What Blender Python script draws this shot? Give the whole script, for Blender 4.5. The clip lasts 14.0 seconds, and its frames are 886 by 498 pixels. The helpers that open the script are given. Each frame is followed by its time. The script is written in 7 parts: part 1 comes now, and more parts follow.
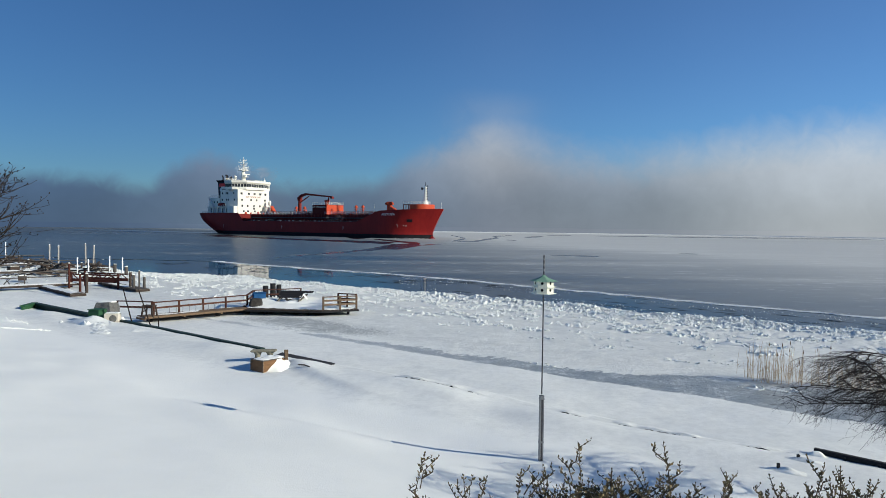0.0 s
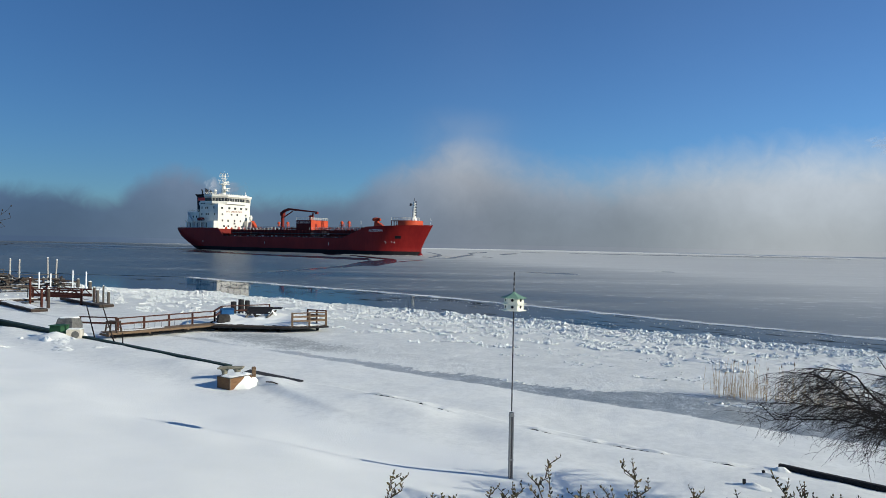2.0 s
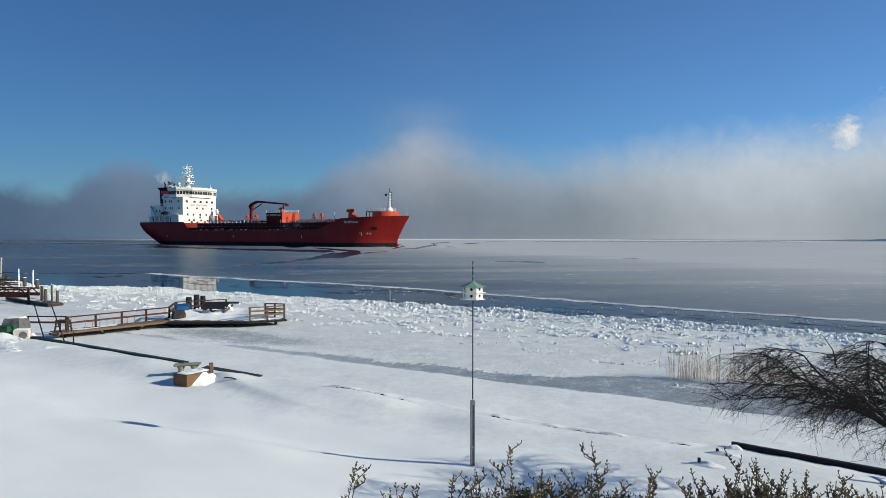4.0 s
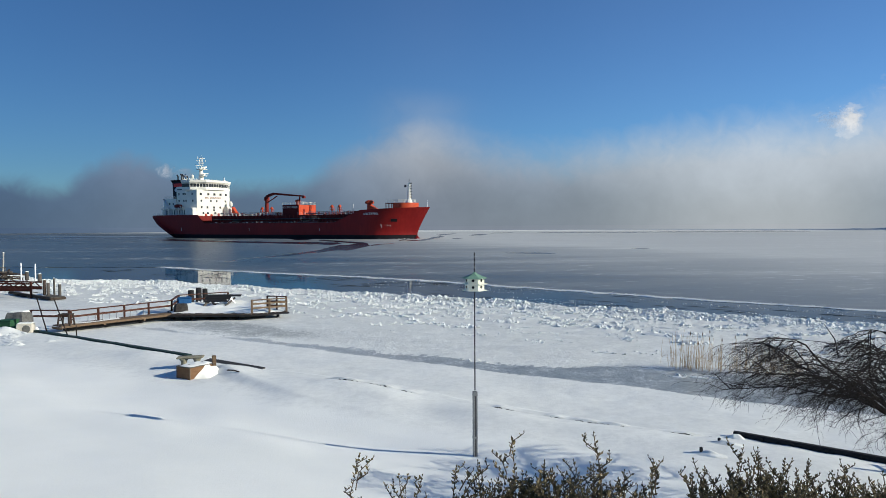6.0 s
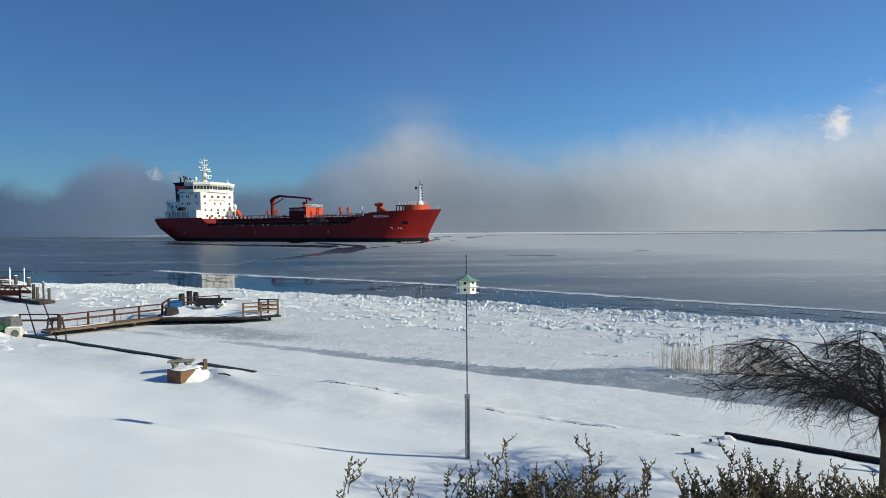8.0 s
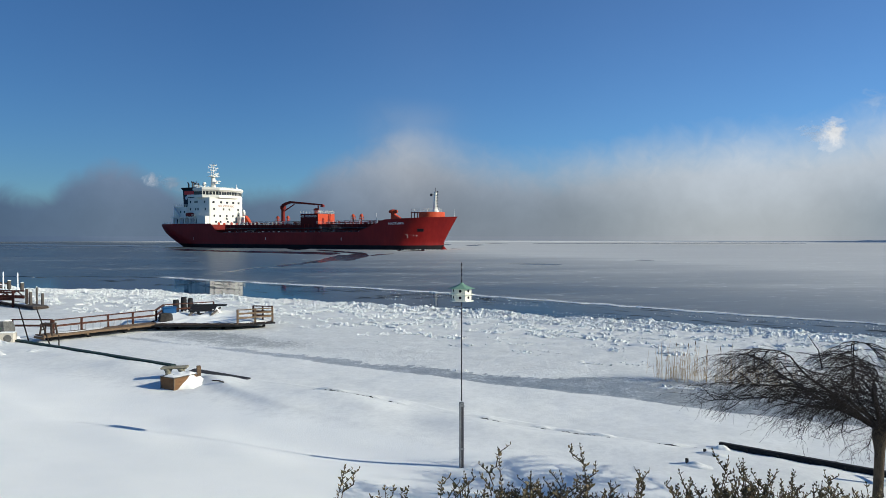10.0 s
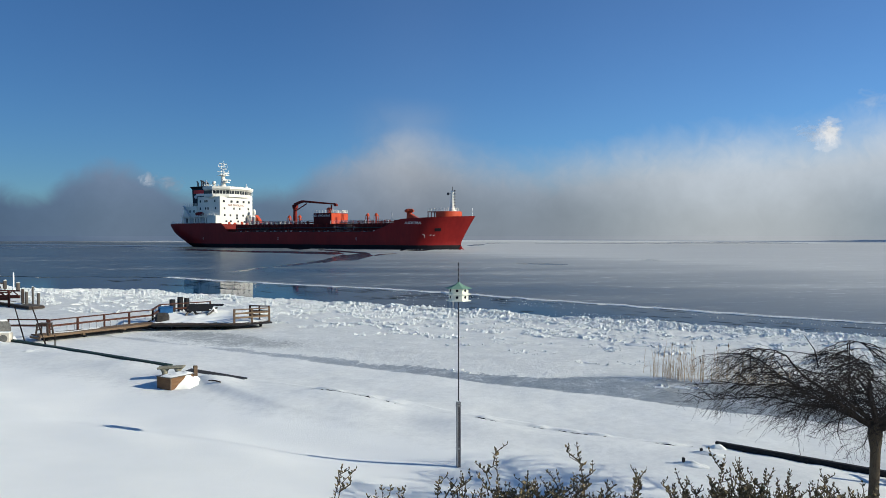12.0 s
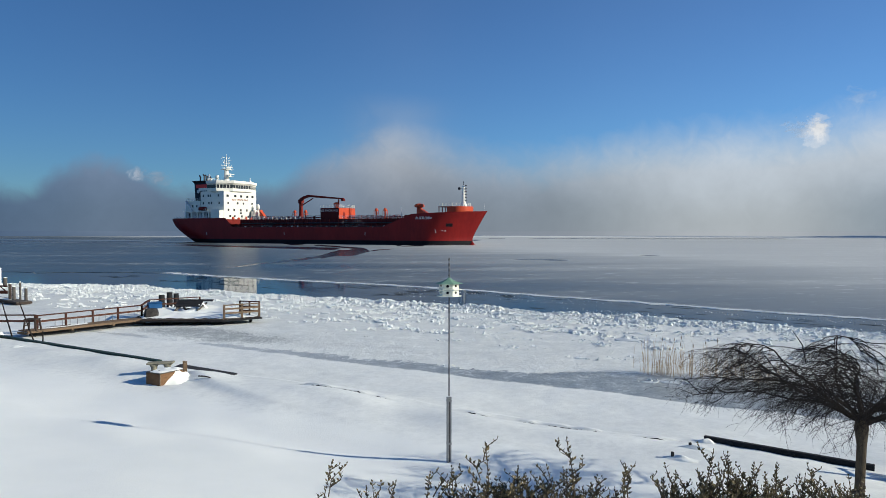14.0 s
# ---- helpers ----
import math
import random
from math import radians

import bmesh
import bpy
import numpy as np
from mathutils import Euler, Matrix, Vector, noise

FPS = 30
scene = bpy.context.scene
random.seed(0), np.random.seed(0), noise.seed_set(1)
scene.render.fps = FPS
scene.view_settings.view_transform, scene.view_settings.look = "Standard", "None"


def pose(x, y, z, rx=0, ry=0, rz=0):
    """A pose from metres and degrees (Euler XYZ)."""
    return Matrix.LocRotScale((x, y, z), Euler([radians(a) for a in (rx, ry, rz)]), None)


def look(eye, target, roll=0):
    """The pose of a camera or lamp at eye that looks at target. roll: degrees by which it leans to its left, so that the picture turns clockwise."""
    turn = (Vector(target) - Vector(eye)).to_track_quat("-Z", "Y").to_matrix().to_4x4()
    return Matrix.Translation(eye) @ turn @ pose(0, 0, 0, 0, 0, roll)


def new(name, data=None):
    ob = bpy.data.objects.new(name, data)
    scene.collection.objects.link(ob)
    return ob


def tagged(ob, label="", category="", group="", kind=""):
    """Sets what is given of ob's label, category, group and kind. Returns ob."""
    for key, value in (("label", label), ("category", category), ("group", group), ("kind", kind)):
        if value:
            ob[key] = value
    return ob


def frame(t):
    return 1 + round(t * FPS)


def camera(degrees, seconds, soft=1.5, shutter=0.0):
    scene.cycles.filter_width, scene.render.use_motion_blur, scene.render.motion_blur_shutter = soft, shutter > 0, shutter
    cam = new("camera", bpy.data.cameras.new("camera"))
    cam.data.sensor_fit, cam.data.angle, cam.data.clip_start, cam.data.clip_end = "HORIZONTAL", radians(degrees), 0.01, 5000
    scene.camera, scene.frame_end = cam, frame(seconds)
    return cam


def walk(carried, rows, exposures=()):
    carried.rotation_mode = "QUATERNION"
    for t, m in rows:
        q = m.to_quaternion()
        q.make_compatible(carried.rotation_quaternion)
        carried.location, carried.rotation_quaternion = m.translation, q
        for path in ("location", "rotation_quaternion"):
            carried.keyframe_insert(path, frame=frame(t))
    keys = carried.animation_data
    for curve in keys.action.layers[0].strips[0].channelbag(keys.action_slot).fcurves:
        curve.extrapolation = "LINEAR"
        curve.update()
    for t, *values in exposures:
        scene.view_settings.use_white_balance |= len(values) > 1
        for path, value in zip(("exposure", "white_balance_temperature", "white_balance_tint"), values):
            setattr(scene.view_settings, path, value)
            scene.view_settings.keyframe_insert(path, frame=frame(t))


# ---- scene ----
# ---- camera and its way: hand-held on a raised deck, it only turns ----
EYE = (0.0, 0.0, 5.0)
TURNS = (  # seconds, yaw, pitch, roll
    (0, 0.000, -1.893, -0.716),
    (0.5, -0.306, -1.489, -0.800),
    (1, -0.536, -1.213, -0.842),
    (1.5, -1.215, -0.954, -1.105),
    (2, -2.364, -0.516, -1.112),
    (2.5, -3.241, -0.214, -0.646),
    (3, -4.900, -0.242, -0.212),
    (3.2, -5.598, -0.446, -0.257),
    (5.5, -5.656, -1.864, 0.202),
    (6, -5.652, -1.968, 0.294),
    (6.5, -5.726, -2.019, 0.348),
    (7, -5.921, -1.981, 0.412),
    (7.5, -6.122, -1.904, 0.444),
    (8, -6.324, -1.764, 0.439),
    (10.5, -6.738, -1.084, -0.055),
    (11, -6.849, -1.159, -0.011),
    (11.5, -6.877, -1.156, 0.005),
    (12, -6.932, -1.154, 0.011),
    (12.5, -7.016, -1.227, -0.003),
    (13, -7.268, -1.293, -0.054),
    (13.5, -7.732, -1.294, -0.087),
    (14, -7.693, -1.530, -0.050),
)
cam = camera(64.25, 14.0, soft=0.5)
EXPOSURES = ((0, -0.09), (1.5, -0.08), (3.0, -0.09), (5.5, -0.06), (14, -0.03))   # the phone's own exposure drifts a little
walk(cam, [(t, pose(*EYE, 90 + pitch, roll, yaw)) for t, yaw, pitch, roll in TURNS], EXPOSURES)

# ---- sky, sun ----
SUN_EL, SUN_AZ = 22.3, 111.8   # degrees above the horizon, clockwise from +y
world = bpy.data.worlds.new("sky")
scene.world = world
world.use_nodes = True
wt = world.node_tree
sky = wt.nodes.new("ShaderNodeTexSky")
sky.sky_type, sky.sun_disc = "NISHITA", False
sky.sun_elevation, sky.sun_rotation = radians(SUN_EL), radians(-SUN_AZ)
sky.altitude, sky.air_density, sky.dust_density, sky.ozone_density = 200, 1.0, 0.15, 2.5
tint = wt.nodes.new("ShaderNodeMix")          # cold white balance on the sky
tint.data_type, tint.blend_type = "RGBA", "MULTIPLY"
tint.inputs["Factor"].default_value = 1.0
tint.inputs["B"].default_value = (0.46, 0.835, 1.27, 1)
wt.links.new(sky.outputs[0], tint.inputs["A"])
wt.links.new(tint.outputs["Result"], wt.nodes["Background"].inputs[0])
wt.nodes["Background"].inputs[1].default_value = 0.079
sun = new("sun", bpy.data.lights.new("sun", "SUN"))
sun.data.energy, sun.data.angle, sun.data.color = 5.75, radians(0.5), (0.975, 0.94, 0.83)
sun.matrix_world = look((math.sin(radians(SUN_AZ)) * math.cos(radians(SUN_EL)) * 100,
                         math.cos(radians(SUN_AZ)) * math.cos(radians(SUN_EL)) * 100,
                         math.sin(radians(SUN_EL)) * 100), (0, 0, 0))

# ---- shore frame: s runs along the sea wall, v out over the ice ----
EX, EY = 0.789, -0.615


def sv(s, v, z=0.0):
    return Vector((EX * s - EY * v, EY * s + EX * v, z))


def sv_pose(s, v, z=0.0, turn=0.0):
    p = sv(s, v, z)
    return pose(p.x, p.y, p.z, 0, 0, math.degrees(math.atan2(EY, EX)) + turn)


# ---- materials ----
def node_mat(name):
    m = bpy.data.materials.new(name)
    m.use_nodes = True
    return m, m.node_tree, m.node_tree.nodes["Principled BSDF"]


def link(nt, a, b):
    nt.links.new(a, b)


def add(nt, kind, **values):
    n = nt.nodes.new(kind)
    for k, v in values.items():
        n.inputs[k.replace("_", " ")].default_value = v
    return n


def noise_node(nt, scale, detail=4.0, rough=0.55, coord="Object", stretch=None):
    tc = nt.nodes.new("ShaderNodeTexCoord")
    n = add(nt, "ShaderNodeTexNoise", Scale=scale, Detail=detail, Roughness=rough)
    if stretch:
        mp = nt.nodes.new("ShaderNodeMapping")
        mp.inputs["Scale"].default_value = stretch
        link(nt, tc.outputs[coord], mp.inputs[0])
        link(nt, mp.outputs[0], n.inputs["Vector"])
    else:
        link(nt, tc.outputs[coord], n.inputs["Vector"])
    return n


def ramp(nt, source, stops, interp="LINEAR"):
    r = nt.nodes.new("ShaderNodeValToRGB")
    r.color_ramp.interpolation = interp
    while len(r.color_ramp.elements) < len(stops):
        r.color_ramp.elements.new(0.5)
    for e, (pos, col) in zip(r.color_ramp.elements, stops):
        e.position = pos
        e.color = (*col, 1) if isinstance(col, tuple) else (col, col, col, 1)
    link(nt, source, r.inputs[0])
    return r


def surface(name, dark, light, rough=0.6, metal=0.0, scale=3.0, grain=40.0, bump=0.2, dist=0.01, stretch=None, piece=0.0, spec=0.15):
    """A worn surface: two colours mixed by coarse patches and fine grain, with relief."""
    m, nt, b = node_mat(name)
    n1 = noise_node(nt, scale, 3, 0.6, "Object", stretch)
    n2 = noise_node(nt, grain, 4, 0.6, "Object", stretch)
    mix = add(nt, "ShaderNodeMath")
    mix.operation = "MULTIPLY_ADD"
    link(nt, n2.outputs[0], mix.inputs[0])
    mix.inputs[1].default_value = 0.45
    half = add(nt, "ShaderNodeMath")
    half.operation = "MULTIPLY"
    half.inputs[1].default_value = 0.55
    link(nt, n1.outputs[0], half.inputs[0])
    link(nt, half.outputs[0], mix.inputs[2])
    out = mix.outputs[0]
    if piece:
        oi = nt.nodes.new("ShaderNodeObjectInfo")
        pm = add(nt, "ShaderNodeMath")
        pm.operation = "MULTIPLY_ADD"
        link(nt, oi.outputs["Random"], pm.inputs[0])
        pm.inputs[1].default_value = piece
        link(nt, out, pm.inputs[2])
        out = pm.outputs[0]
    r = ramp(nt, out, ((0.3, dark), (0.7, light)))
    link(nt, r.outputs[0], b.inputs["Base Color"])
    b.inputs["Roughness"].default_value = rough
    b.inputs["Metallic"].default_value = metal
    b.inputs["Specular IOR Level"].default_value = spec
    bp = add(nt, "ShaderNodeBump", Strength=bump, Distance=dist)
    link(nt, n2.outputs[0], bp.inputs["Height"])
    link(nt, bp.outputs[0], b.inputs["Normal"])
    return m


def plane_coord(nt, ax, ay):
    """ax * x + ay * y of the world place."""
    g = nt.nodes.new("ShaderNodeNewGeometry")
    d = nt.nodes.new("ShaderNodeVectorMath")
    d.operation = "DOT_PRODUCT"
    link(nt, g.outputs["Position"], d.inputs[0])
    d.inputs[1].default_value = (ax, ay, 0)
    return d.outputs["Value"]


def math_node(nt, op, a, b=None, c=None):
    n = nt.nodes.new("ShaderNodeMath")
    n.operation = op
    for i, x in enumerate((a, b, c)):
        if x is None:
            continue
        if isinstance(x, (int, float)):
            n.inputs[i].default_value = x
        else:
            link(nt, x, n.inputs[i])
    return n.outputs[0]


def snow_ground():
    m, nt, b = node_mat("snow_ground")
    v = plane_coord(nt, -EY, EX)
    s = plane_coord(nt, EX, EY)
    big = noise_node(nt, 0.35, 4, 0.6)
    fine = noise_node(nt, 9.0, 5, 0.6)
    speck = noise_node(nt, 45.0, 3, 0.6)
    # bare refrozen strip along the shore: crisp towards the bank, ragged and wider on the river side
    grit = noise_node(nt, 3.2, 5, 0.7)
    wob = math_node(nt, "MULTIPLY_ADD", big.outputs[0], 2.4, -1.2)
    vv = math_node(nt, "ADD", v, math_node(nt, "ADD", wob, math_node(nt, "MULTIPLY_ADD", grit.outputs[0], 2.0, -1.0)))
    low = math_node(nt, "SUBTRACT", math_node(nt, "ADD", v, math_node(nt, "MULTIPLY_ADD", grit.outputs[0], 0.35, -0.175)), math_node(nt, "MULTIPLY_ADD", big.outputs[0], 0.5, 20.7))
    fork = nt.nodes.new("ShaderNodeMapRange")
    fork.interpolation_type = "SMOOTHSTEP"
    link(nt, s, fork.inputs["Value"])
    fork.inputs["From Min"].default_value, fork.inputs["From Max"].default_value, fork.inputs["To Max"].default_value = -10.0, -6.2, 1.9
    reach = math_node(nt, "ADD", math_node(nt, "MAXIMUM", math_node(nt, "MULTIPLY_ADD", s, 0.075, 1.95), 0.0), math_node(nt, "ADD", fork.outputs[0], 21.25))
    near = math_node(nt, "MINIMUM", low, math_node(nt, "SUBTRACT", reach, vv))
    strip = ramp(nt, math_node(nt, "MULTIPLY_ADD", near, 3.0, 0.5), ((0.44, 0.0), (0.56, 1.0)))
    # swept patch beside the landing stage
    ps = math_node(nt, "POWER", math_node(nt, "DIVIDE", math_node(nt, "ADD", s, 26.2), 8.0), 2)
    pv = math_node(nt, "POWER", math_node(nt, "DIVIDE", math_node(nt, "SUBTRACT", vv, 23.3), 2.4), 2)
    patch = ramp(nt, math_node(nt, "ADD", ps, math_node(nt, "MULTIPLY_ADD", fine.outputs[0], 0.8, pv)), ((0.55, 0.80), (1.25, 0.0)))
    # thin wind-swept snow over the shore ice lets the ice grey through
    far = ramp(nt, math_node(nt, "MULTIPLY_ADD", v, 0.1, -2.05), ((0.0, 0.0), (0.25, 1.0)))
    scour = noise_node(nt, 0.8, 6, 0.68)
    thin = ramp(nt, math_node(nt, "MULTIPLY_ADD", scour.outputs[0], 0.6, math_node(nt, "MULTIPLY", grit.outputs[0], 0.4)), ((0.38, 0.24), (0.62, 0.42)))
    # greyer grain on the bank above the wall: its slope shade put into the colour
    bank = math_node(nt, "MULTIPLY", ramp(nt, math_node(nt, "MULTIPLY_ADD", vv, 0.5, -6.3), ((0.0, 0.0), (0.5, 1.0))).outputs[0], math_node(nt, "SUBTRACT", 1.0, far.outputs[0]))
    bank = math_node(nt, "MULTIPLY", bank, ramp(nt, grit.outputs[0], ((0.35, 0.10), (0.65, 0.26))).outputs[0])
    cover = math_node(nt, "MAXIMUM", math_node(nt, "MAXIMUM", patch.outputs[0], math_node(nt, "MULTIPLY", strip.outputs[0], ramp(nt, math_node(nt, "MULTIPLY_ADD", s, 0.05, 1.5), ((0.2, 0.48), (0.9, 0.97))).outputs[0])), math_node(nt, "MAXIMUM", bank, math_node(nt, "MULTIPLY", far.outputs[0], thin.outputs[0])))
    white = ramp(nt, big.outputs[0], ((0.3, (0.83, 0.85, 0.80)), (0.7, (0.90, 0.915, 0.86))))
    veil = noise_node(nt, 1.1, 6, 0.7)
    ice = ramp(nt, math_node(nt, "MULTIPLY_ADD", fine.outputs[0], 0.45, math_node(nt, "MULTIPLY", veil.outputs[0], 0.55)), ((0.38, (0.19, 0.215, 0.215)), (0.53, (0.32, 0.345, 0.34)), (0.61, (0.62, 0.645, 0.62))))
    mix = nt.nodes.new("ShaderNodeMix")
    mix.data_type = "RGBA"
    link(nt, cover, mix.inputs["Factor"])
    link(nt, white.outputs[0], mix.inputs["A"])
    link(nt, ice.outputs[0], mix.inputs["B"])
    link(nt, mix.outputs["Result"], b.inputs["Base Color"])
    link(nt, ramp(nt, strip.outputs[0], ((0, 0.75), (1, 0.32))).outputs[0], b.inputs["Roughness"])
    b.inputs["Specular IOR Level"].default_value = 0.35
    bump = add(nt, "ShaderNodeBump", Strength=0.30, Distance=0.05)
    bead = add(nt, "ShaderNodeTexVoronoi", Scale=7.0)
    bead.feature = "SMOOTH_F1"
    tcb = nt.nodes.new("ShaderNodeTexCoord")
    link(nt, tcb.outputs["Object"], bead.inputs["Vector"])
    grain = math_node(nt, "MULTIPLY", math_node(nt, "MULTIPLY", bead.outputs["Distance"], far.outputs[0]), ramp(nt, veil.outputs[0], ((0.42, 0.0), (0.6, 2.2))).outputs[0])
    hsum = math_node(nt, "MULTIPLY_ADD", speck.outputs[0], 0.40, math_node(nt, "MULTIPLY_ADD", grit.outputs[0], math_node(nt, "MULTIPLY_ADD", far.outputs[0], 0.9, 0.3), math_node(nt, "MULTIPLY", fine.outputs[0], math_node(nt, "MULTIPLY_ADD", far.outputs[0], 1.1, 0.5))))
    link(nt, math_node(nt, "ADD", math_node(nt, "SUBTRACT", hsum, grain), math_node(nt, "MULTIPLY", strip.outputs[0], math_node(nt, "MULTIPLY", fine.outputs[0], 1.6))), bump.inputs["Height"])
    link(nt, bump.outputs[0], b.inputs["Normal"])
    return m


def snow_mat(name, bump=0.12):
    return surface(name, (0.84, 0.85, 0.79), (0.91, 0.925, 0.86), 0.7, 0, 2.0, 25, bump, 0.03, spec=0.3)


def river_ice():
    m, nt, b = node_mat("river_ice")
    streak = noise_node(nt, 0.05, 6, 0.62, "Object", (0.35, 1.6, 1))
    fine = noise_node(nt, 1.6, 7, 0.7, "Object", (0.22, 1.2, 1))
    tone = math_node(nt, "MULTIPLY_ADD", fine.outputs[0], 0.58, math_node(nt, "MULTIPLY", streak.outputs[0], 0.42))
    clear = ramp(nt, tone, ((0.30, (0.030, 0.040, 0.042)), (0.50, (0.056, 0.071, 0.074)), (0.57, (0.12, 0.142, 0.145)), (0.66, (0.50, 0.53, 0.53))))
    pale_ice = ramp(nt, tone, ((0.30, (0.43, 0.44, 0.41)), (0.50, (0.52, 0.53, 0.495)), (0.62, (0.58, 0.59, 0.555)), (0.72, (0.68, 0.69, 0.655))))
    tc = nt.nodes.new("ShaderNodeTexCoord")
    sep = nt.nodes.new("ShaderNodeSeparateXYZ")
    link(nt, tc.outputs["Object"], sep.inputs[0])
    # the ice gets paler down the river and turns white far out
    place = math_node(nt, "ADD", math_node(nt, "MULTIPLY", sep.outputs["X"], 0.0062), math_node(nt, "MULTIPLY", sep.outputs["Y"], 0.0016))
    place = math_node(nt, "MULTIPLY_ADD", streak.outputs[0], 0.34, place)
    downriver = ramp(nt, place, ((0.23, 0.0), (0.72, 1.0)))
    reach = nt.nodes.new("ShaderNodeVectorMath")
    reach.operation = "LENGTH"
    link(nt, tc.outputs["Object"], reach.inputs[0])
    far_white = ramp(nt, math_node(nt, "MULTIPLY_ADD", streak.outputs[0], 0.5, math_node(nt, "MULTIPLY", reach.outputs["Value"], 0.00125)), ((0.88, 0.0), (1.02, 0.95)))
    # small frost flowers and refrozen flakes
    fleck = noise_node(nt, 0.9, 7, 0.74, "Object", (0.34, 0.62, 1))
    patchy = ramp(nt, streak.outputs[0], ((0.36, 0.1), (0.58, 1.0)))
    flecks = math_node(nt, "MULTIPLY", ramp(nt, fleck.outputs[0], ((0.58, 0.0), (0.65, 0.6))).outputs[0], patchy.outputs[0])
    mix = nt.nodes.new("ShaderNodeMix")
    mix.data_type = "RGBA"
    link(nt, downriver.outputs[0], mix.inputs["Factor"])
    link(nt, clear.outputs[0], mix.inputs["A"])
    link(nt, pale_ice.outputs[0], mix.inputs["B"])
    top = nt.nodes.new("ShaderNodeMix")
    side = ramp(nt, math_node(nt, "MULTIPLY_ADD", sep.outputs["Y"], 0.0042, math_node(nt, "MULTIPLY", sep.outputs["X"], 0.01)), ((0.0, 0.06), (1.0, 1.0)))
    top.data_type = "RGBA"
    link(nt, math_node(nt, "MAXIMUM", flecks, math_node(nt, "MULTIPLY", far_white.outputs[0], side.outputs[0])), top.inputs["Factor"])
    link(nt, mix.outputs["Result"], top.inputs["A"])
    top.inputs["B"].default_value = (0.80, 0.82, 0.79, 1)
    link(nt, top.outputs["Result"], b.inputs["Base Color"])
    link(nt, math_node(nt, "MULTIPLY_ADD", downriver.outputs[0], 0.25, ramp(nt, tone, ((0.35, 0.24), (0.7, 0.5))).outputs[0]), b.inputs["Roughness"])
    b.inputs["IOR"].default_value = 1.31
    bp = add(nt, "ShaderNodeBump", Strength=0.06, Distance=0.05)
    link(nt, fine.outputs[0], bp.inputs["Height"])
    link(nt, bp.outputs[0], b.inputs["Normal"])
    return m


def water_mat():
    m, nt, b = node_mat("river_water")
    n = noise_node(nt, 0.25, 4, 0.5)
    col = ramp(nt, n.outputs[0], ((0.3, (0.009, 0.042, 0.088)), (0.7, (0.015, 0.058, 0.115))))
    link(nt, col.outputs[0], b.inputs["Base Color"])
    b.inputs["Roughness"].default_value = 0.03
    b.inputs["IOR"].default_value = 1.045    # low, to dull the mirror; the sky's blue reflection is in the base colour
    w = noise_node(nt, 2.2, 4, 0.55)
    bp = add(nt, "ShaderNodeBump", Strength=0.07, Distance=0.03)
    link(nt, w.outputs[0], bp.inputs["Height"])
    link(nt, bp.outputs[0], b.inputs["Normal"])
    return m


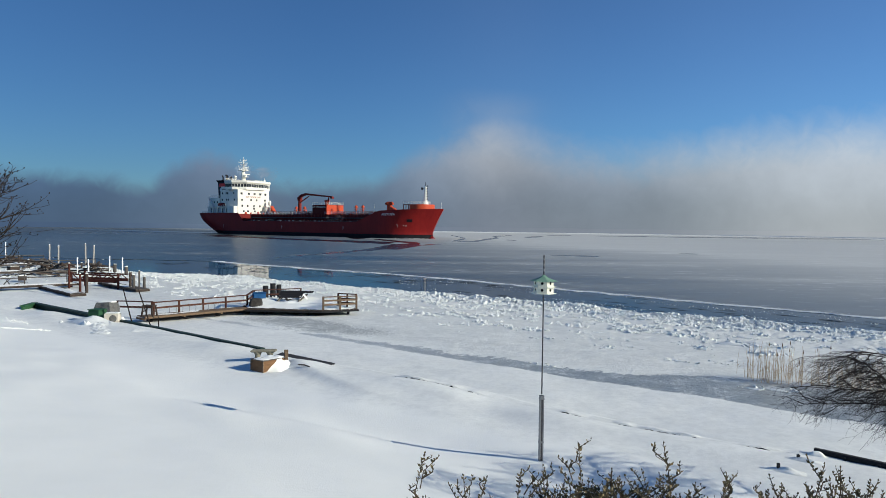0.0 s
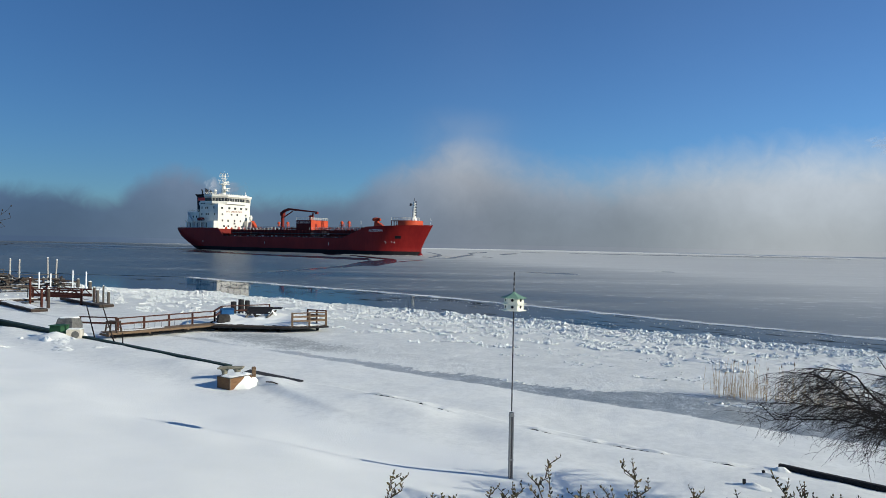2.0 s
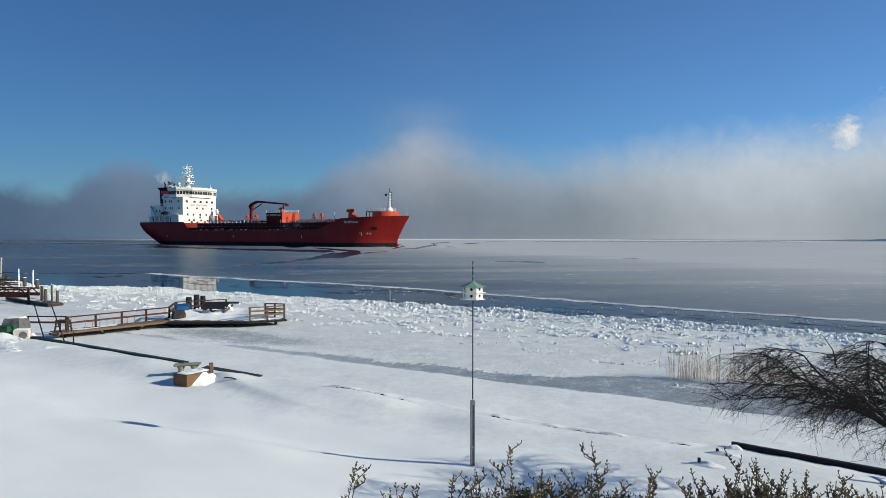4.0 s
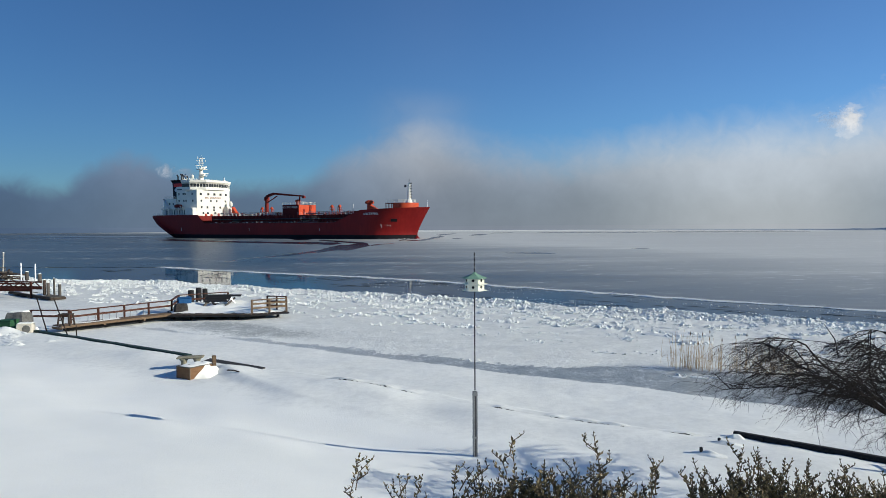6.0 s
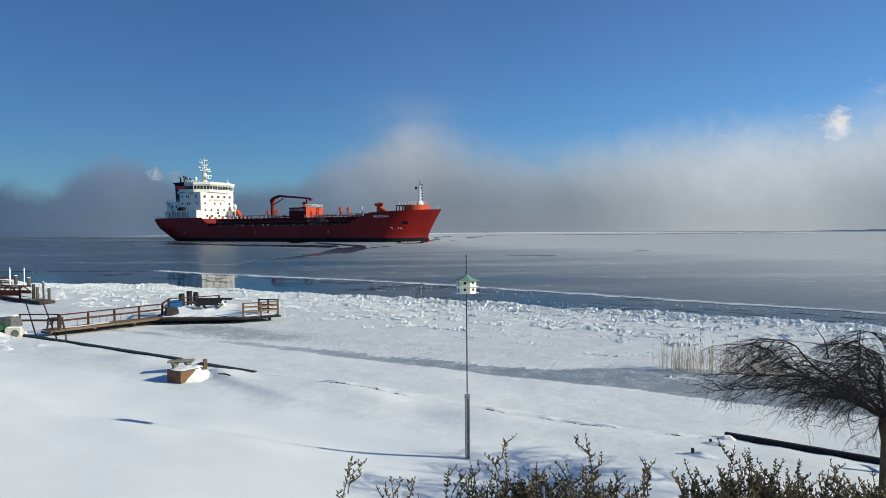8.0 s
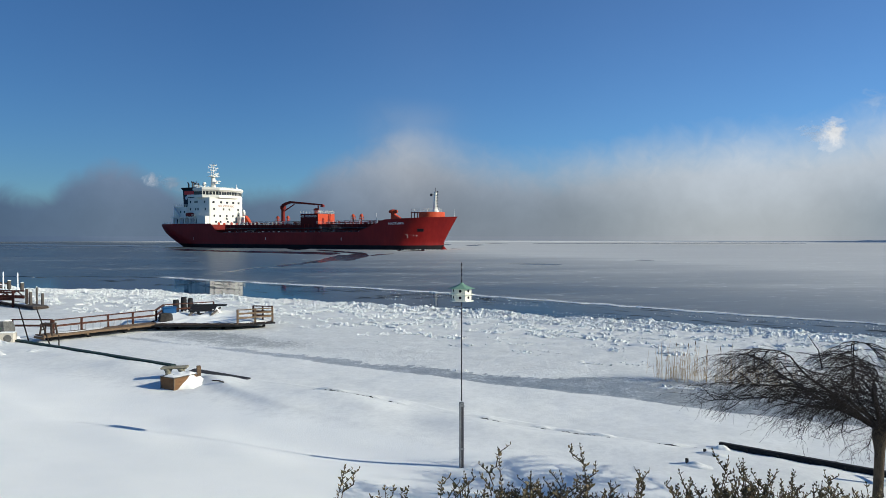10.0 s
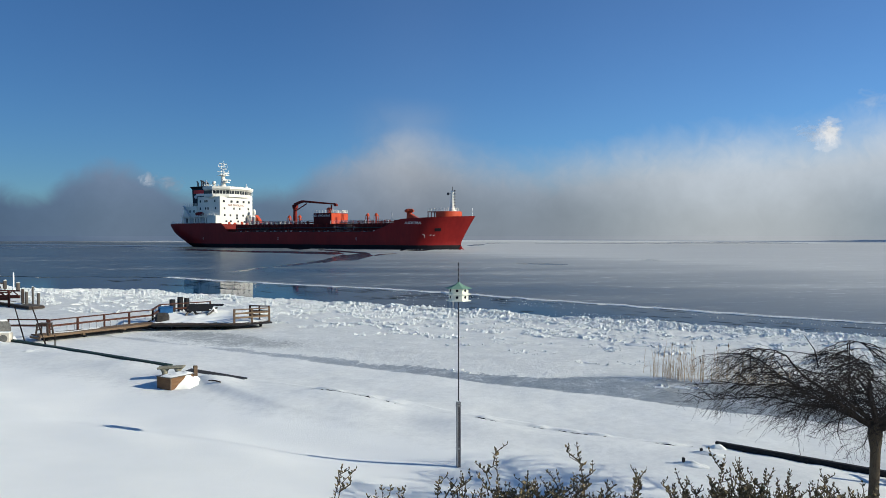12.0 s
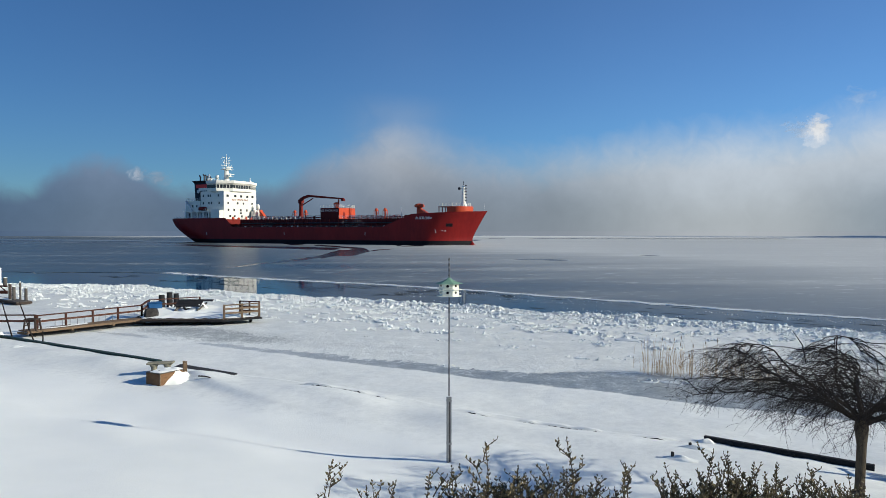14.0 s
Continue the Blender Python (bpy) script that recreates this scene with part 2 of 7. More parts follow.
def fog_mat(name, base, seed, soft):
    """Sea smoke far off: its top follows the bank's uneven outline by bearing; it glows, with sun and shade painted
    into its tone by bearing and height.
    """
    m, nt, b = node_mat(name)
    g = nt.nodes.new("ShaderNodeNewGeometry")
    sep = nt.nodes.new("ShaderNodeSeparateXYZ")
    link(nt, g.outputs["Position"], sep.inputs[0])
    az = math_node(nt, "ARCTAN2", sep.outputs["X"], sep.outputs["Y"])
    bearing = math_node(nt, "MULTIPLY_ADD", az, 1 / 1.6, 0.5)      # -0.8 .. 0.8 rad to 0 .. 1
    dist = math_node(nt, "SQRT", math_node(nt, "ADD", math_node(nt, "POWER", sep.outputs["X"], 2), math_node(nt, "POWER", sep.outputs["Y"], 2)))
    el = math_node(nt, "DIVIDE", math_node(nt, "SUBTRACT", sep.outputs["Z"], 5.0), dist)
    n1 = add(nt, "ShaderNodeTexNoise", Scale=0.012, Detail=5.0, Roughness=0.55)
    n2 = add(nt, "ShaderNodeTexNoise", Scale=0.05, Detail=6.0, Roughness=0.6, Distortion=0.6)
    off = nt.nodes.new("ShaderNodeVectorMath")
    off.operation = "ADD"
    link(nt, g.outputs["Position"], off.inputs[0])
    off.inputs[1].default_value = (seed * 131.0, seed * 57.0, seed * 23.0)
    link(nt, off.outputs[0], n1.inputs["Vector"])
    link(nt, off.outputs[0], n2.inputs["Vector"])
    top = ramp(nt, bearing, FOG_TOP, "B_SPLINE")
    h = math_node(nt, "MULTIPLY", top.outputs[0], 0.30)
    billow = ramp(nt, bearing, ((0.44, 0.026), (0.60, 0.034), (1.0, 0.040)))
    h = math_node(nt, "ADD", h, math_node(nt, "MULTIPLY", math_node(nt, "SUBTRACT", n1.outputs[0], 0.5), billow.outputs[0]))
    h = math_node(nt, "ADD", h, math_node(nt, "MULTIPLY", math_node(nt, "SUBTRACT", n2.outputs[0], 0.5), billow.outputs[0]))
    width = ramp(nt, bearing, ((0.20, 0.030), (0.44, 0.034), (0.50, 0.050), (0.60, 0.072), (1.0, 0.085)))
    depth = math_node(nt, "ADD", math_node(nt, "DIVIDE", math_node(nt, "SUBTRACT", h, el), width.outputs[0]), base)
    body = ramp(nt, depth, ((0.0, 0.0), (0.35, 0.30), (0.7, 0.78), (1.0, 0.985)), "B_SPLINE")
    # a thin column of vapour that rises out of the bank
    off_b = math_node(nt, "DIVIDE", math_node(nt, "SUBTRACT", math_node(nt, "MULTIPLY_ADD", n2.outputs[0], 0.030, bearing), 0.560), 0.033)
    column = math_node(nt, "EXPONENT", math_node(nt, "MULTIPLY", math_node(nt, "MULTIPLY", off_b, off_b), -1.0))
    rise = ramp(nt, math_node(nt, "MULTIPLY_ADD", n1.outputs[0], 0.05, el), ((0.09, 0.60), (0.16, 0.40), (0.185, 0.22), (0.225, 0.0)), "EASE")
    column = math_node(nt, "MULTIPLY", column, rise.outputs[0])
    alpha = math_node(nt, "SUBTRACT", 1.0, math_node(nt, "MULTIPLY", math_node(nt, "SUBTRACT", 1.0, body.outputs[0]), math_node(nt, "SUBTRACT", 1.0, column)))
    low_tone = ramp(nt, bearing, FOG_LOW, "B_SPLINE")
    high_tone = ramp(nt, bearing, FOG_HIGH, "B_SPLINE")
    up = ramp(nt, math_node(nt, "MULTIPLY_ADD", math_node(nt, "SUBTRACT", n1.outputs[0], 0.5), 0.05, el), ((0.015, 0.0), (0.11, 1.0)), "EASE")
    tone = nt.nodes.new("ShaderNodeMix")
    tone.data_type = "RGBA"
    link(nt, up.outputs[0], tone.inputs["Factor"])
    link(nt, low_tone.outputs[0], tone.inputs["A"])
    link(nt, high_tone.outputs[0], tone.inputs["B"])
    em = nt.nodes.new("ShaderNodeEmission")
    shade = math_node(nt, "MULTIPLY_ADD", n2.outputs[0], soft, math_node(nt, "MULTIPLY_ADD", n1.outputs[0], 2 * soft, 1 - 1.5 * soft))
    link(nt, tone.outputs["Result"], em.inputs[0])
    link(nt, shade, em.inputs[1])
    tr = nt.nodes.new("ShaderNodeBsdfTransparent")
    mx = nt.nodes.new("ShaderNodeMixShader")
    link(nt, alpha, mx.inputs[0])
    link(nt, tr.outputs[0], mx.inputs[1])
    link(nt, em.outputs[0], mx.inputs[2])
    link(nt, mx.outputs[0], nt.nodes["Material Output"].inputs["Surface"])
    return m


# bearing (0 .. 1 over -0.8 .. 0.8 rad) and height of the fog bank's top (1 = 0.30 rad)
FOG_TOP = ((0.000, 0.233), (0.173, 0.207), (0.198, 0.210), (0.219, 0.220), (0.235, 0.173), (0.250, 0.157), (0.260, 0.193), (0.272, 0.260), (0.290, 0.307), (0.307, 0.317),
           (0.325, 0.280), (0.345, 0.213), (0.365, 0.177), (0.396, 0.200), (0.433, 0.193), (0.450, 0.247), (0.470, 0.307), (0.490, 0.360), (0.506, 0.407), (0.530, 0.460),
           (0.550, 0.467), (0.569, 0.440), (0.590, 0.413), (0.625, 0.367), (0.655, 0.347), (0.690, 0.387), (0.740, 0.427), (0.800, 0.440), (0.850, 0.440), (0.890, 0.467),
           (0.930, 0.520), (1.000, 0.533))
# glow colours low and high in the bank: sunlit and shaded fog painted in
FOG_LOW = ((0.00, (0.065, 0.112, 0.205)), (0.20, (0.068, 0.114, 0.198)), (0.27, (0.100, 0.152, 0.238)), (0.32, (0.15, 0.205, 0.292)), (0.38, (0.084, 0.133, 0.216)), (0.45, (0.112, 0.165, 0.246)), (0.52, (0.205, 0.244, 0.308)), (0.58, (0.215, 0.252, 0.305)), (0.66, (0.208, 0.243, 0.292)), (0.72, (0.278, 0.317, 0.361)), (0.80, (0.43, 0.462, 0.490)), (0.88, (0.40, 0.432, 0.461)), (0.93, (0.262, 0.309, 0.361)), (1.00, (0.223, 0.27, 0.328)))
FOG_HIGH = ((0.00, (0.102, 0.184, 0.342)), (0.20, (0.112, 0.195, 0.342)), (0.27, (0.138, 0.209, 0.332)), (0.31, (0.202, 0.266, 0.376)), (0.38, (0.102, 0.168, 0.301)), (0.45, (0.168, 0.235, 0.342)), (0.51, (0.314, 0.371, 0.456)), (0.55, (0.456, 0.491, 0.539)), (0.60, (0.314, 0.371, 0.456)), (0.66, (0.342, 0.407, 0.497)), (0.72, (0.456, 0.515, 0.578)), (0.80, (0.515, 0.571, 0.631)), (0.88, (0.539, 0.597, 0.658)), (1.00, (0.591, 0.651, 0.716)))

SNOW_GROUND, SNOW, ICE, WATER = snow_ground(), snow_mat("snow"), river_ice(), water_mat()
NILAS = surface("dark_new_ice", (0.016, 0.016, 0.020), (0.036, 0.034, 0.040), 0.15, 0, 0.08, 0.6, 0.02, 0.01, spec=0.16)
SKIM = surface("skim_ice", (0.014, 0.020, 0.026), (0.050, 0.062, 0.070), 0.7, 0, 1.2, 14, 0.3, 0.01, spec=0.06)
CHUNK = surface("brash_ice", (0.58, 0.605, 0.59), (0.78, 0.80, 0.775), 0.55, 0, 1.5, 18, 0.4, 0.03)
RED_HULL = surface("red_hull_paint", (0.150, 0.006, 0.007), (0.245, 0.013, 0.011), 0.5, 0, 0.12, 1.2, 0.05, 0.02, (1, 1, 0.25), spec=0.18)
# deck red darkened: shade on trunk and deck house sides put into the colour
SHADED_RED = surface("shaded_red_paint", (0.055, 0.006, 0.006), (0.11, 0.012, 0.010), 0.6, 0, 0.3, 2.0, 0.1, 0.02, spec=0.1)
RED_DECK = surface("red_deck_paint", (0.125, 0.010, 0.009), (0.205, 0.020, 0.012), 0.6, 0, 0.3, 2.0, 0.1, 0.02, spec=0.15)
BOOT = surface("black_boot_topping", (0.005, 0.005, 0.007), (0.016, 0.013, 0.016), 0.6, 0, 0.2, 1.5, 0.1, 0.02, (1, 1, 0.3), spec=0.08)
WHITE = surface("white_ship_paint", (0.66, 0.645, 0.57), (0.77, 0.755, 0.67), 0.45, 0, 0.3, 2.5, 0.05, 0.01, (1, 1, 0.3))
NAVY = surface("navy_funnel_paint", (0.005, 0.006, 0.014), (0.010, 0.012, 0.026), 0.45, 0, 0.4, 3)
GLASS = surface("dark_window_glass", (0.020, 0.024, 0.028), (0.05, 0.056, 0.062), 0.10, 0, 0.5, 2, 0.0)
STEEL = surface("galvanised_steel", (0.17, 0.175, 0.18), (0.30, 0.305, 0.31), 0.45, 0.7, 6, 60, 0.1, 0.002)
DARKSTEEL = surface("dark_steel", (0.03, 0.03, 0.035), (0.08, 0.08, 0.085), 0.5, 0.5, 6, 60, 0.1, 0.002)
OLDWOOD = surface("weathered_wood", (0.035, 0.031, 0.027), (0.125, 0.112, 0.098), 0.85, 0, 2.5, 20, 0.5, 0.006, (1, 8, 8), 0.15)
REDWOOD = surface("red_stained_rail", (0.036, 0.016, 0.011), (0.095, 0.042, 0.028), 0.8, 0, 2.5, 20, 0.4, 0.005, (1, 8, 8), 0.12)
TANWOOD = surface("tan_deck_board", (0.065, 0.042, 0.026), (0.20, 0.138, 0.088), 0.8, 0, 2.5, 20, 0.4, 0.005, (1, 8, 8), 0.12)
DARKWOOD = surface("dark_piling_wood", (0.018, 0.014, 0.012), (0.062, 0.047, 0.038), 0.9, 0, 2.0, 18, 0.6, 0.01, (8, 8, 1), 0.2)
GREENWOOD = surface("green_sheet_wall", (0.008, 0.022, 0.018), (0.026, 0.050, 0.040), 0.6, 0, 1.5, 14, 0.3, 0.006)
GREENBOX = surface("green_painted_box", (0.018, 0.065, 0.028), (0.035, 0.105, 0.05), 0.6, 0, 3, 25, 0.2, 0.004)
BEIGE = surface("beige_enamel", (0.48, 0.44, 0.36), (0.62, 0.58, 0.50), 0.45, 0, 3, 25, 0.1, 0.003)
BROWNBOX = surface("brown_plywood_box", (0.10, 0.055, 0.028), (0.22, 0.12, 0.06), 0.75, 0, 3, 25, 0.3, 0.004, (1, 1, 6))
GREYBOARD = surface("grey_weathered_board", (0.022, 0.023, 0.025), (0.075, 0.075, 0.078), 0.85, 0, 2.5, 20, 0.5, 0.006, (1, 8, 8))
BLUE = surface("blue_tarpaulin", (0.010, 0.055, 0.15), (0.02, 0.10, 0.24), 0.5, 0, 3, 25, 0.2, 0.01)
TARP = surface("grey_tarpaulin", (0.06, 0.06, 0.057), (0.19, 0.19, 0.178), 0.6, 0, 2.5, 12, 0.6, 0.03)
DARKTARP = surface("black_tarpaulin", (0.014, 0.013, 0.012), (0.060, 0.055, 0.050), 0.55, 0, 2.5, 12, 0.7, 0.04)
GREENROOF = surface("green_roof_paint", (0.12, 0.235, 0.165), (0.19, 0.32, 0.24), 0.6, 0, 4, 40, 0.1, 0.002)
HOUSEWHITE = surface("white_birdhouse_paint", (0.56, 0.56, 0.47), (0.74, 0.74, 0.63), 0.5, 0, 4, 40, 0.1, 0.002)
PVC = surface("white_plastic_pipe", (0.74, 0.74, 0.72), (0.86, 0.86, 0.84), 0.4, 0, 3, 30, 0.05, 0.002)
BARK = surface("dark_bark", (0.010, 0.008, 0.007), (0.038, 0.030, 0.026), 0.9, 0, 5, 40, 0.7, 0.01, (4, 4, 1))
TRUNKBARK = surface("grey_trunk_bark", (0.034, 0.026, 0.018), (0.115, 0.090, 0.062), 0.9, 0, 4, 30, 0.8, 0.012, (4, 4, 1))
LEAF = surface("privet_leaf", (0.034, 0.030, 0.012), (0.155, 0.125, 0.060), 0.4, 0, 8, 60, 0.1, 0.001)
LEAF2 = surface("bronzed_leaf", (0.10, 0.075, 0.035), (0.27, 0.21, 0.11), 0.55, 0, 8, 60, 0.1, 0.001)
STEM = surface("shrub_stem", (0.05, 0.038, 0.025), (0.12, 0.09, 0.06), 0.8, 0, 8, 60, 0.3, 0.002)
REED = surface("dry_reed", (0.36, 0.25, 0.13), (0.58, 0.43, 0.25), 0.8, 0, 3, 30, 0.1, 0.002)
REEDTOP = surface("reed_plume", (0.12, 0.08, 0.045), (0.24, 0.17, 0.10), 0.9, 0, 6, 60, 0.3, 0.004)
RUST = surface("rusty_steel", (0.042, 0.014, 0.010), (0.105, 0.034, 0.022), 0.75, 0.2, 4, 30, 0.4, 0.004)


# ---- mesh building ----
class Geo:
    """Vertices and faces gathered for one mesh."""

    def __init__(self):
        self.v, self.f = [], []

    def put(self, verts, faces):
        n = len(self.v)
        self.v += [tuple(p) for p in verts]
        self.f += [tuple(i + n for i in f) for f in faces]
        return self

    def box(self, lo, hi, m=None, c=0.0):
        """A box; c chamfers its edges."""
        lo, hi = Vector(lo), Vector(hi)
        if c <= 0:
            pts = [Vector((x, y, z)) for z in (lo.z, hi.z) for y in (lo.y, hi.y) for x in (lo.x, hi.x)]
            faces = [(0, 2, 3, 1), (4, 5, 7, 6), (0, 1, 5, 4), (2, 6, 7, 3), (0, 4, 6, 2), (1, 3, 7, 5)]
        else:
            bm = bmesh.new()
            bmesh.ops.create_cube(bm, size=1.0)
            for p in bm.verts:
                p.co = Vector([lo[i] + (p.co[i] + 0.5) * (hi[i] - lo[i]) for i in range(3)])
            bmesh.ops.bevel(bm, geom=bm.edges[:], offset=c, segments=1, affect="EDGES")
            bm.verts.ensure_lookup_table()
            bm.verts.index_update()
            pts = [p.co.copy() for p in bm.verts]
            faces = [tuple(p.index for p in f.verts) for f in bm.faces]
            bm.free()
        if m:
            pts = [m @ p for p in pts]
        return self.put(pts, faces)

    def tube(self, path, radii, sides=6, cap=True):
        """A round bar along a path; radii: one, or one for each point."""
        path = [Vector(p) for p in path]
        if not hasattr(radii, "__len__"):
            radii = [radii] * len(path)
        verts, faces = [], []
        side = None
        for i, p in enumerate(path):
            d = (path[min(i + 1, len(path) - 1)] - path[max(i - 1, 0)])
            d = d.normalized() if d.length > 1e-9 else Vector((0, 0, 1))
            if side is None:
                side = d.orthogonal().normalized()
            else:
                side = side - d * side.dot(d)
                side = side.normalized() if side.length > 1e-6 else d.orthogonal().normalized()
            up = d.cross(side)
            for k in range(sides):
                a = 2 * math.pi * k / sides
                verts.append(p + (side * math.cos(a) + up * math.sin(a)) * radii[i])
        for i in range(len(path) - 1):
            for k in range(sides):
                a, b = i * sides + k, i * sides + (k + 1) % sides
                faces.append((a, b, b + sides, a + sides))
        if cap:
            faces.append(tuple(reversed(range(sides))))
            faces.append(tuple(range((len(path) - 1) * sides, len(path) * sides)))
        return self.put(verts, faces)

    def bar(self, a, b, w, h):
        """A board from a to b, w wide across and h high."""
        a, b = Vector(a), Vector(b)
        d = (b - a).normalized()
        up = Vector((0, 0, 1)) if abs(d.z) < 0.95 else Vector((1, 0, 0))
        side = d.cross(up).normalized()
        up = side.cross(d).normalized()
        pts = [p + side * sx * w / 2 + up * sz * h / 2 for p in (a, b) for sz in (-1, 1) for sx in (-1, 1)]
        return self.put(pts, [(0, 1, 3, 2), (4, 6, 7, 5), (0, 4, 5, 1), (2, 3, 7, 6), (0, 2, 6, 4), (1, 5, 7, 3)])

    def prism(self, plan, z0, z1, shrink=None):
        """A plan polygon drawn up from z0 to z1; shrink: another plan for the top."""
        top = shrink or plan
        n = len(plan)
        pts = [(x, y, z0) for x, y in plan] + [(x, y, z1) for x, y in top]
        faces = [tuple(reversed(range(n))), tuple(range(n, 2 * n))]
        faces += [(i, (i + 1) % n, n + (i + 1) % n, n + i) for i in range(n)]
        return self.put(pts, faces)

    def lathe(self, profile, centre=(0, 0, 0), sides=12):
        """A turned shape: (radius, height) rows about an upright axis."""
        cx, cy, cz = centre
        verts = [(cx + r * math.cos(2 * math.pi * k / sides), cy + r * math.sin(2 * math.pi * k / sides), cz + z) for r, z in profile for k in range(sides)]
        faces = []
        for i in range(len(profile) - 1):
            for k in range(sides):
                a, b = i * sides + k, i * sides + (k + 1) % sides
                faces.append((a, b, b + sides, a + sides))
        faces.append(tuple(reversed(range(sides))))
        faces.append(tuple(range((len(profile) - 1) * sides, len(profile) * sides)))
        return self.put(verts, faces)

    def mesh(self, name, material, smooth=False):
        me = bpy.data.meshes.new(name)
        me.from_pydata(self.v, [], self.f)
        me.update()
        bm = bmesh.new()
        bm.from_mesh(me)
        bmesh.ops.recalc_face_normals(bm, faces=bm.faces[:])
        bm.to_mesh(me)
        bm.free()
        if material:
            me.materials.append(material)
        if smooth:
            me.polygons.foreach_set("use_smooth", [True] * len(me.polygons))
        return me


def part(name, geo, material, parent=None, label="", smooth=False):
    ob = new(name, geo.mesh(name, material, smooth))
    if parent:
        ob.parent = parent
    if label:
        tagged(ob, label)
    return ob


def thing(name, label, category, m=None, group="", kind=""):
    ob = new(name)
    ob.empty_display_size = 0.3
    if m:
        ob.matrix_world = m
    return tagged(ob, label, category, group, kind)


def lump(geo, centre, size, rnd, squash=0.7):
    """A rough block of broken ice."""
    base = [(-1, -1, -1), (1, -1, -1), (1, 1, -1), (-1, 1, -1), (-1, -1, 1), (1, -1, 1), (1, 1, 1), (-1, 1, 1)]
    m = Euler((rnd.uniform(-0.6, 0.6), rnd.uniform(-0.6, 0.6), rnd.uniform(0, 6.3))).to_matrix()
    c = Vector(centre)
    sx, sy, sz = size * rnd.uniform(0.6, 1.3), size * rnd.uniform(0.5, 1.1), size * squash * rnd.uniform(0.4, 1.0)
    pts = [c + m @ Vector((x * sx * rnd.uniform(0.55, 1), y * sy * rnd.uniform(0.55, 1), z * sz * rnd.uniform(0.6, 1))) for x, y, z in base]
    geo.put(pts, [(0, 3, 2, 1), (4, 5, 6, 7), (0, 1, 5, 4), (1, 2, 6, 5), (2, 3, 7, 6), (3, 0, 4, 7)])


# ---- ground: snow over lawn, sea wall and shore ice, out to the river's edge ----
def smooth_step(a, b, x):
    t = min(1.0, max(0.0, (x - a) / (b - a)))
    return t * t * (3 - 2 * t)


def edge_v(s):
    """How far out the shore ice reaches."""
    return 38.9 - 3.2 * smooth_step(-52, -66, s) + 0.35 * noise.noise((s * 0.35, 3.1, 0)) + 0.5 * noise.noise((s * 0.09, 7.7, 0))


CREASE = ((-40, 15.3), (-13.36, 15.37), (-11.64, 15.5), (-9.1, 15.66), (-8.16, 15.55), (-6.8, 15.58), (-5.2, 15.62), (-4.0, 15.66), (-2.8, 15.86), (20, 15.9))
LIPS = ((-13.1, 0.55, 0.075), (-11.9, 0.5, 0.05), (-10.9, 0.3, 0.035), (-8.1, 0.32, 0.06), (-6.75, 0.22, 0.055), (-5.9, 0.45, 0.05), (-5.35, 0.35, 0.07), (-3.7, 0.45, 0.055))


def crease_v(s):
    """How far out the crust has cracked along the buried wall."""
    for (s0, v0), (s1, v1) in zip(CREASE, CREASE[1:]):
        if s <= s1 and s >= s0:
            return v0 + (v1 - v0) * smooth_step(s0, s1, s) + 0.035 * noise.noise((s * 1.1, 9.0, 0)) + 0.012 * noise.noise((s * 4.5, 4.0, 0))
    return 15.9


def crust_lip(s):
    """Height of the crust's raised lip, in ragged stretches."""
    h = 0.004
    for s0, w, top in LIPS:
        h = max(h, top * math.exp(-((s - s0) / w) ** 4))
    return h * (0.75 + 0.5 * noise.noise((s * 2.6, 6.0, 2.0)) + 0.35 * noise.noise((s * 8.0, 2.0, 8.0)))


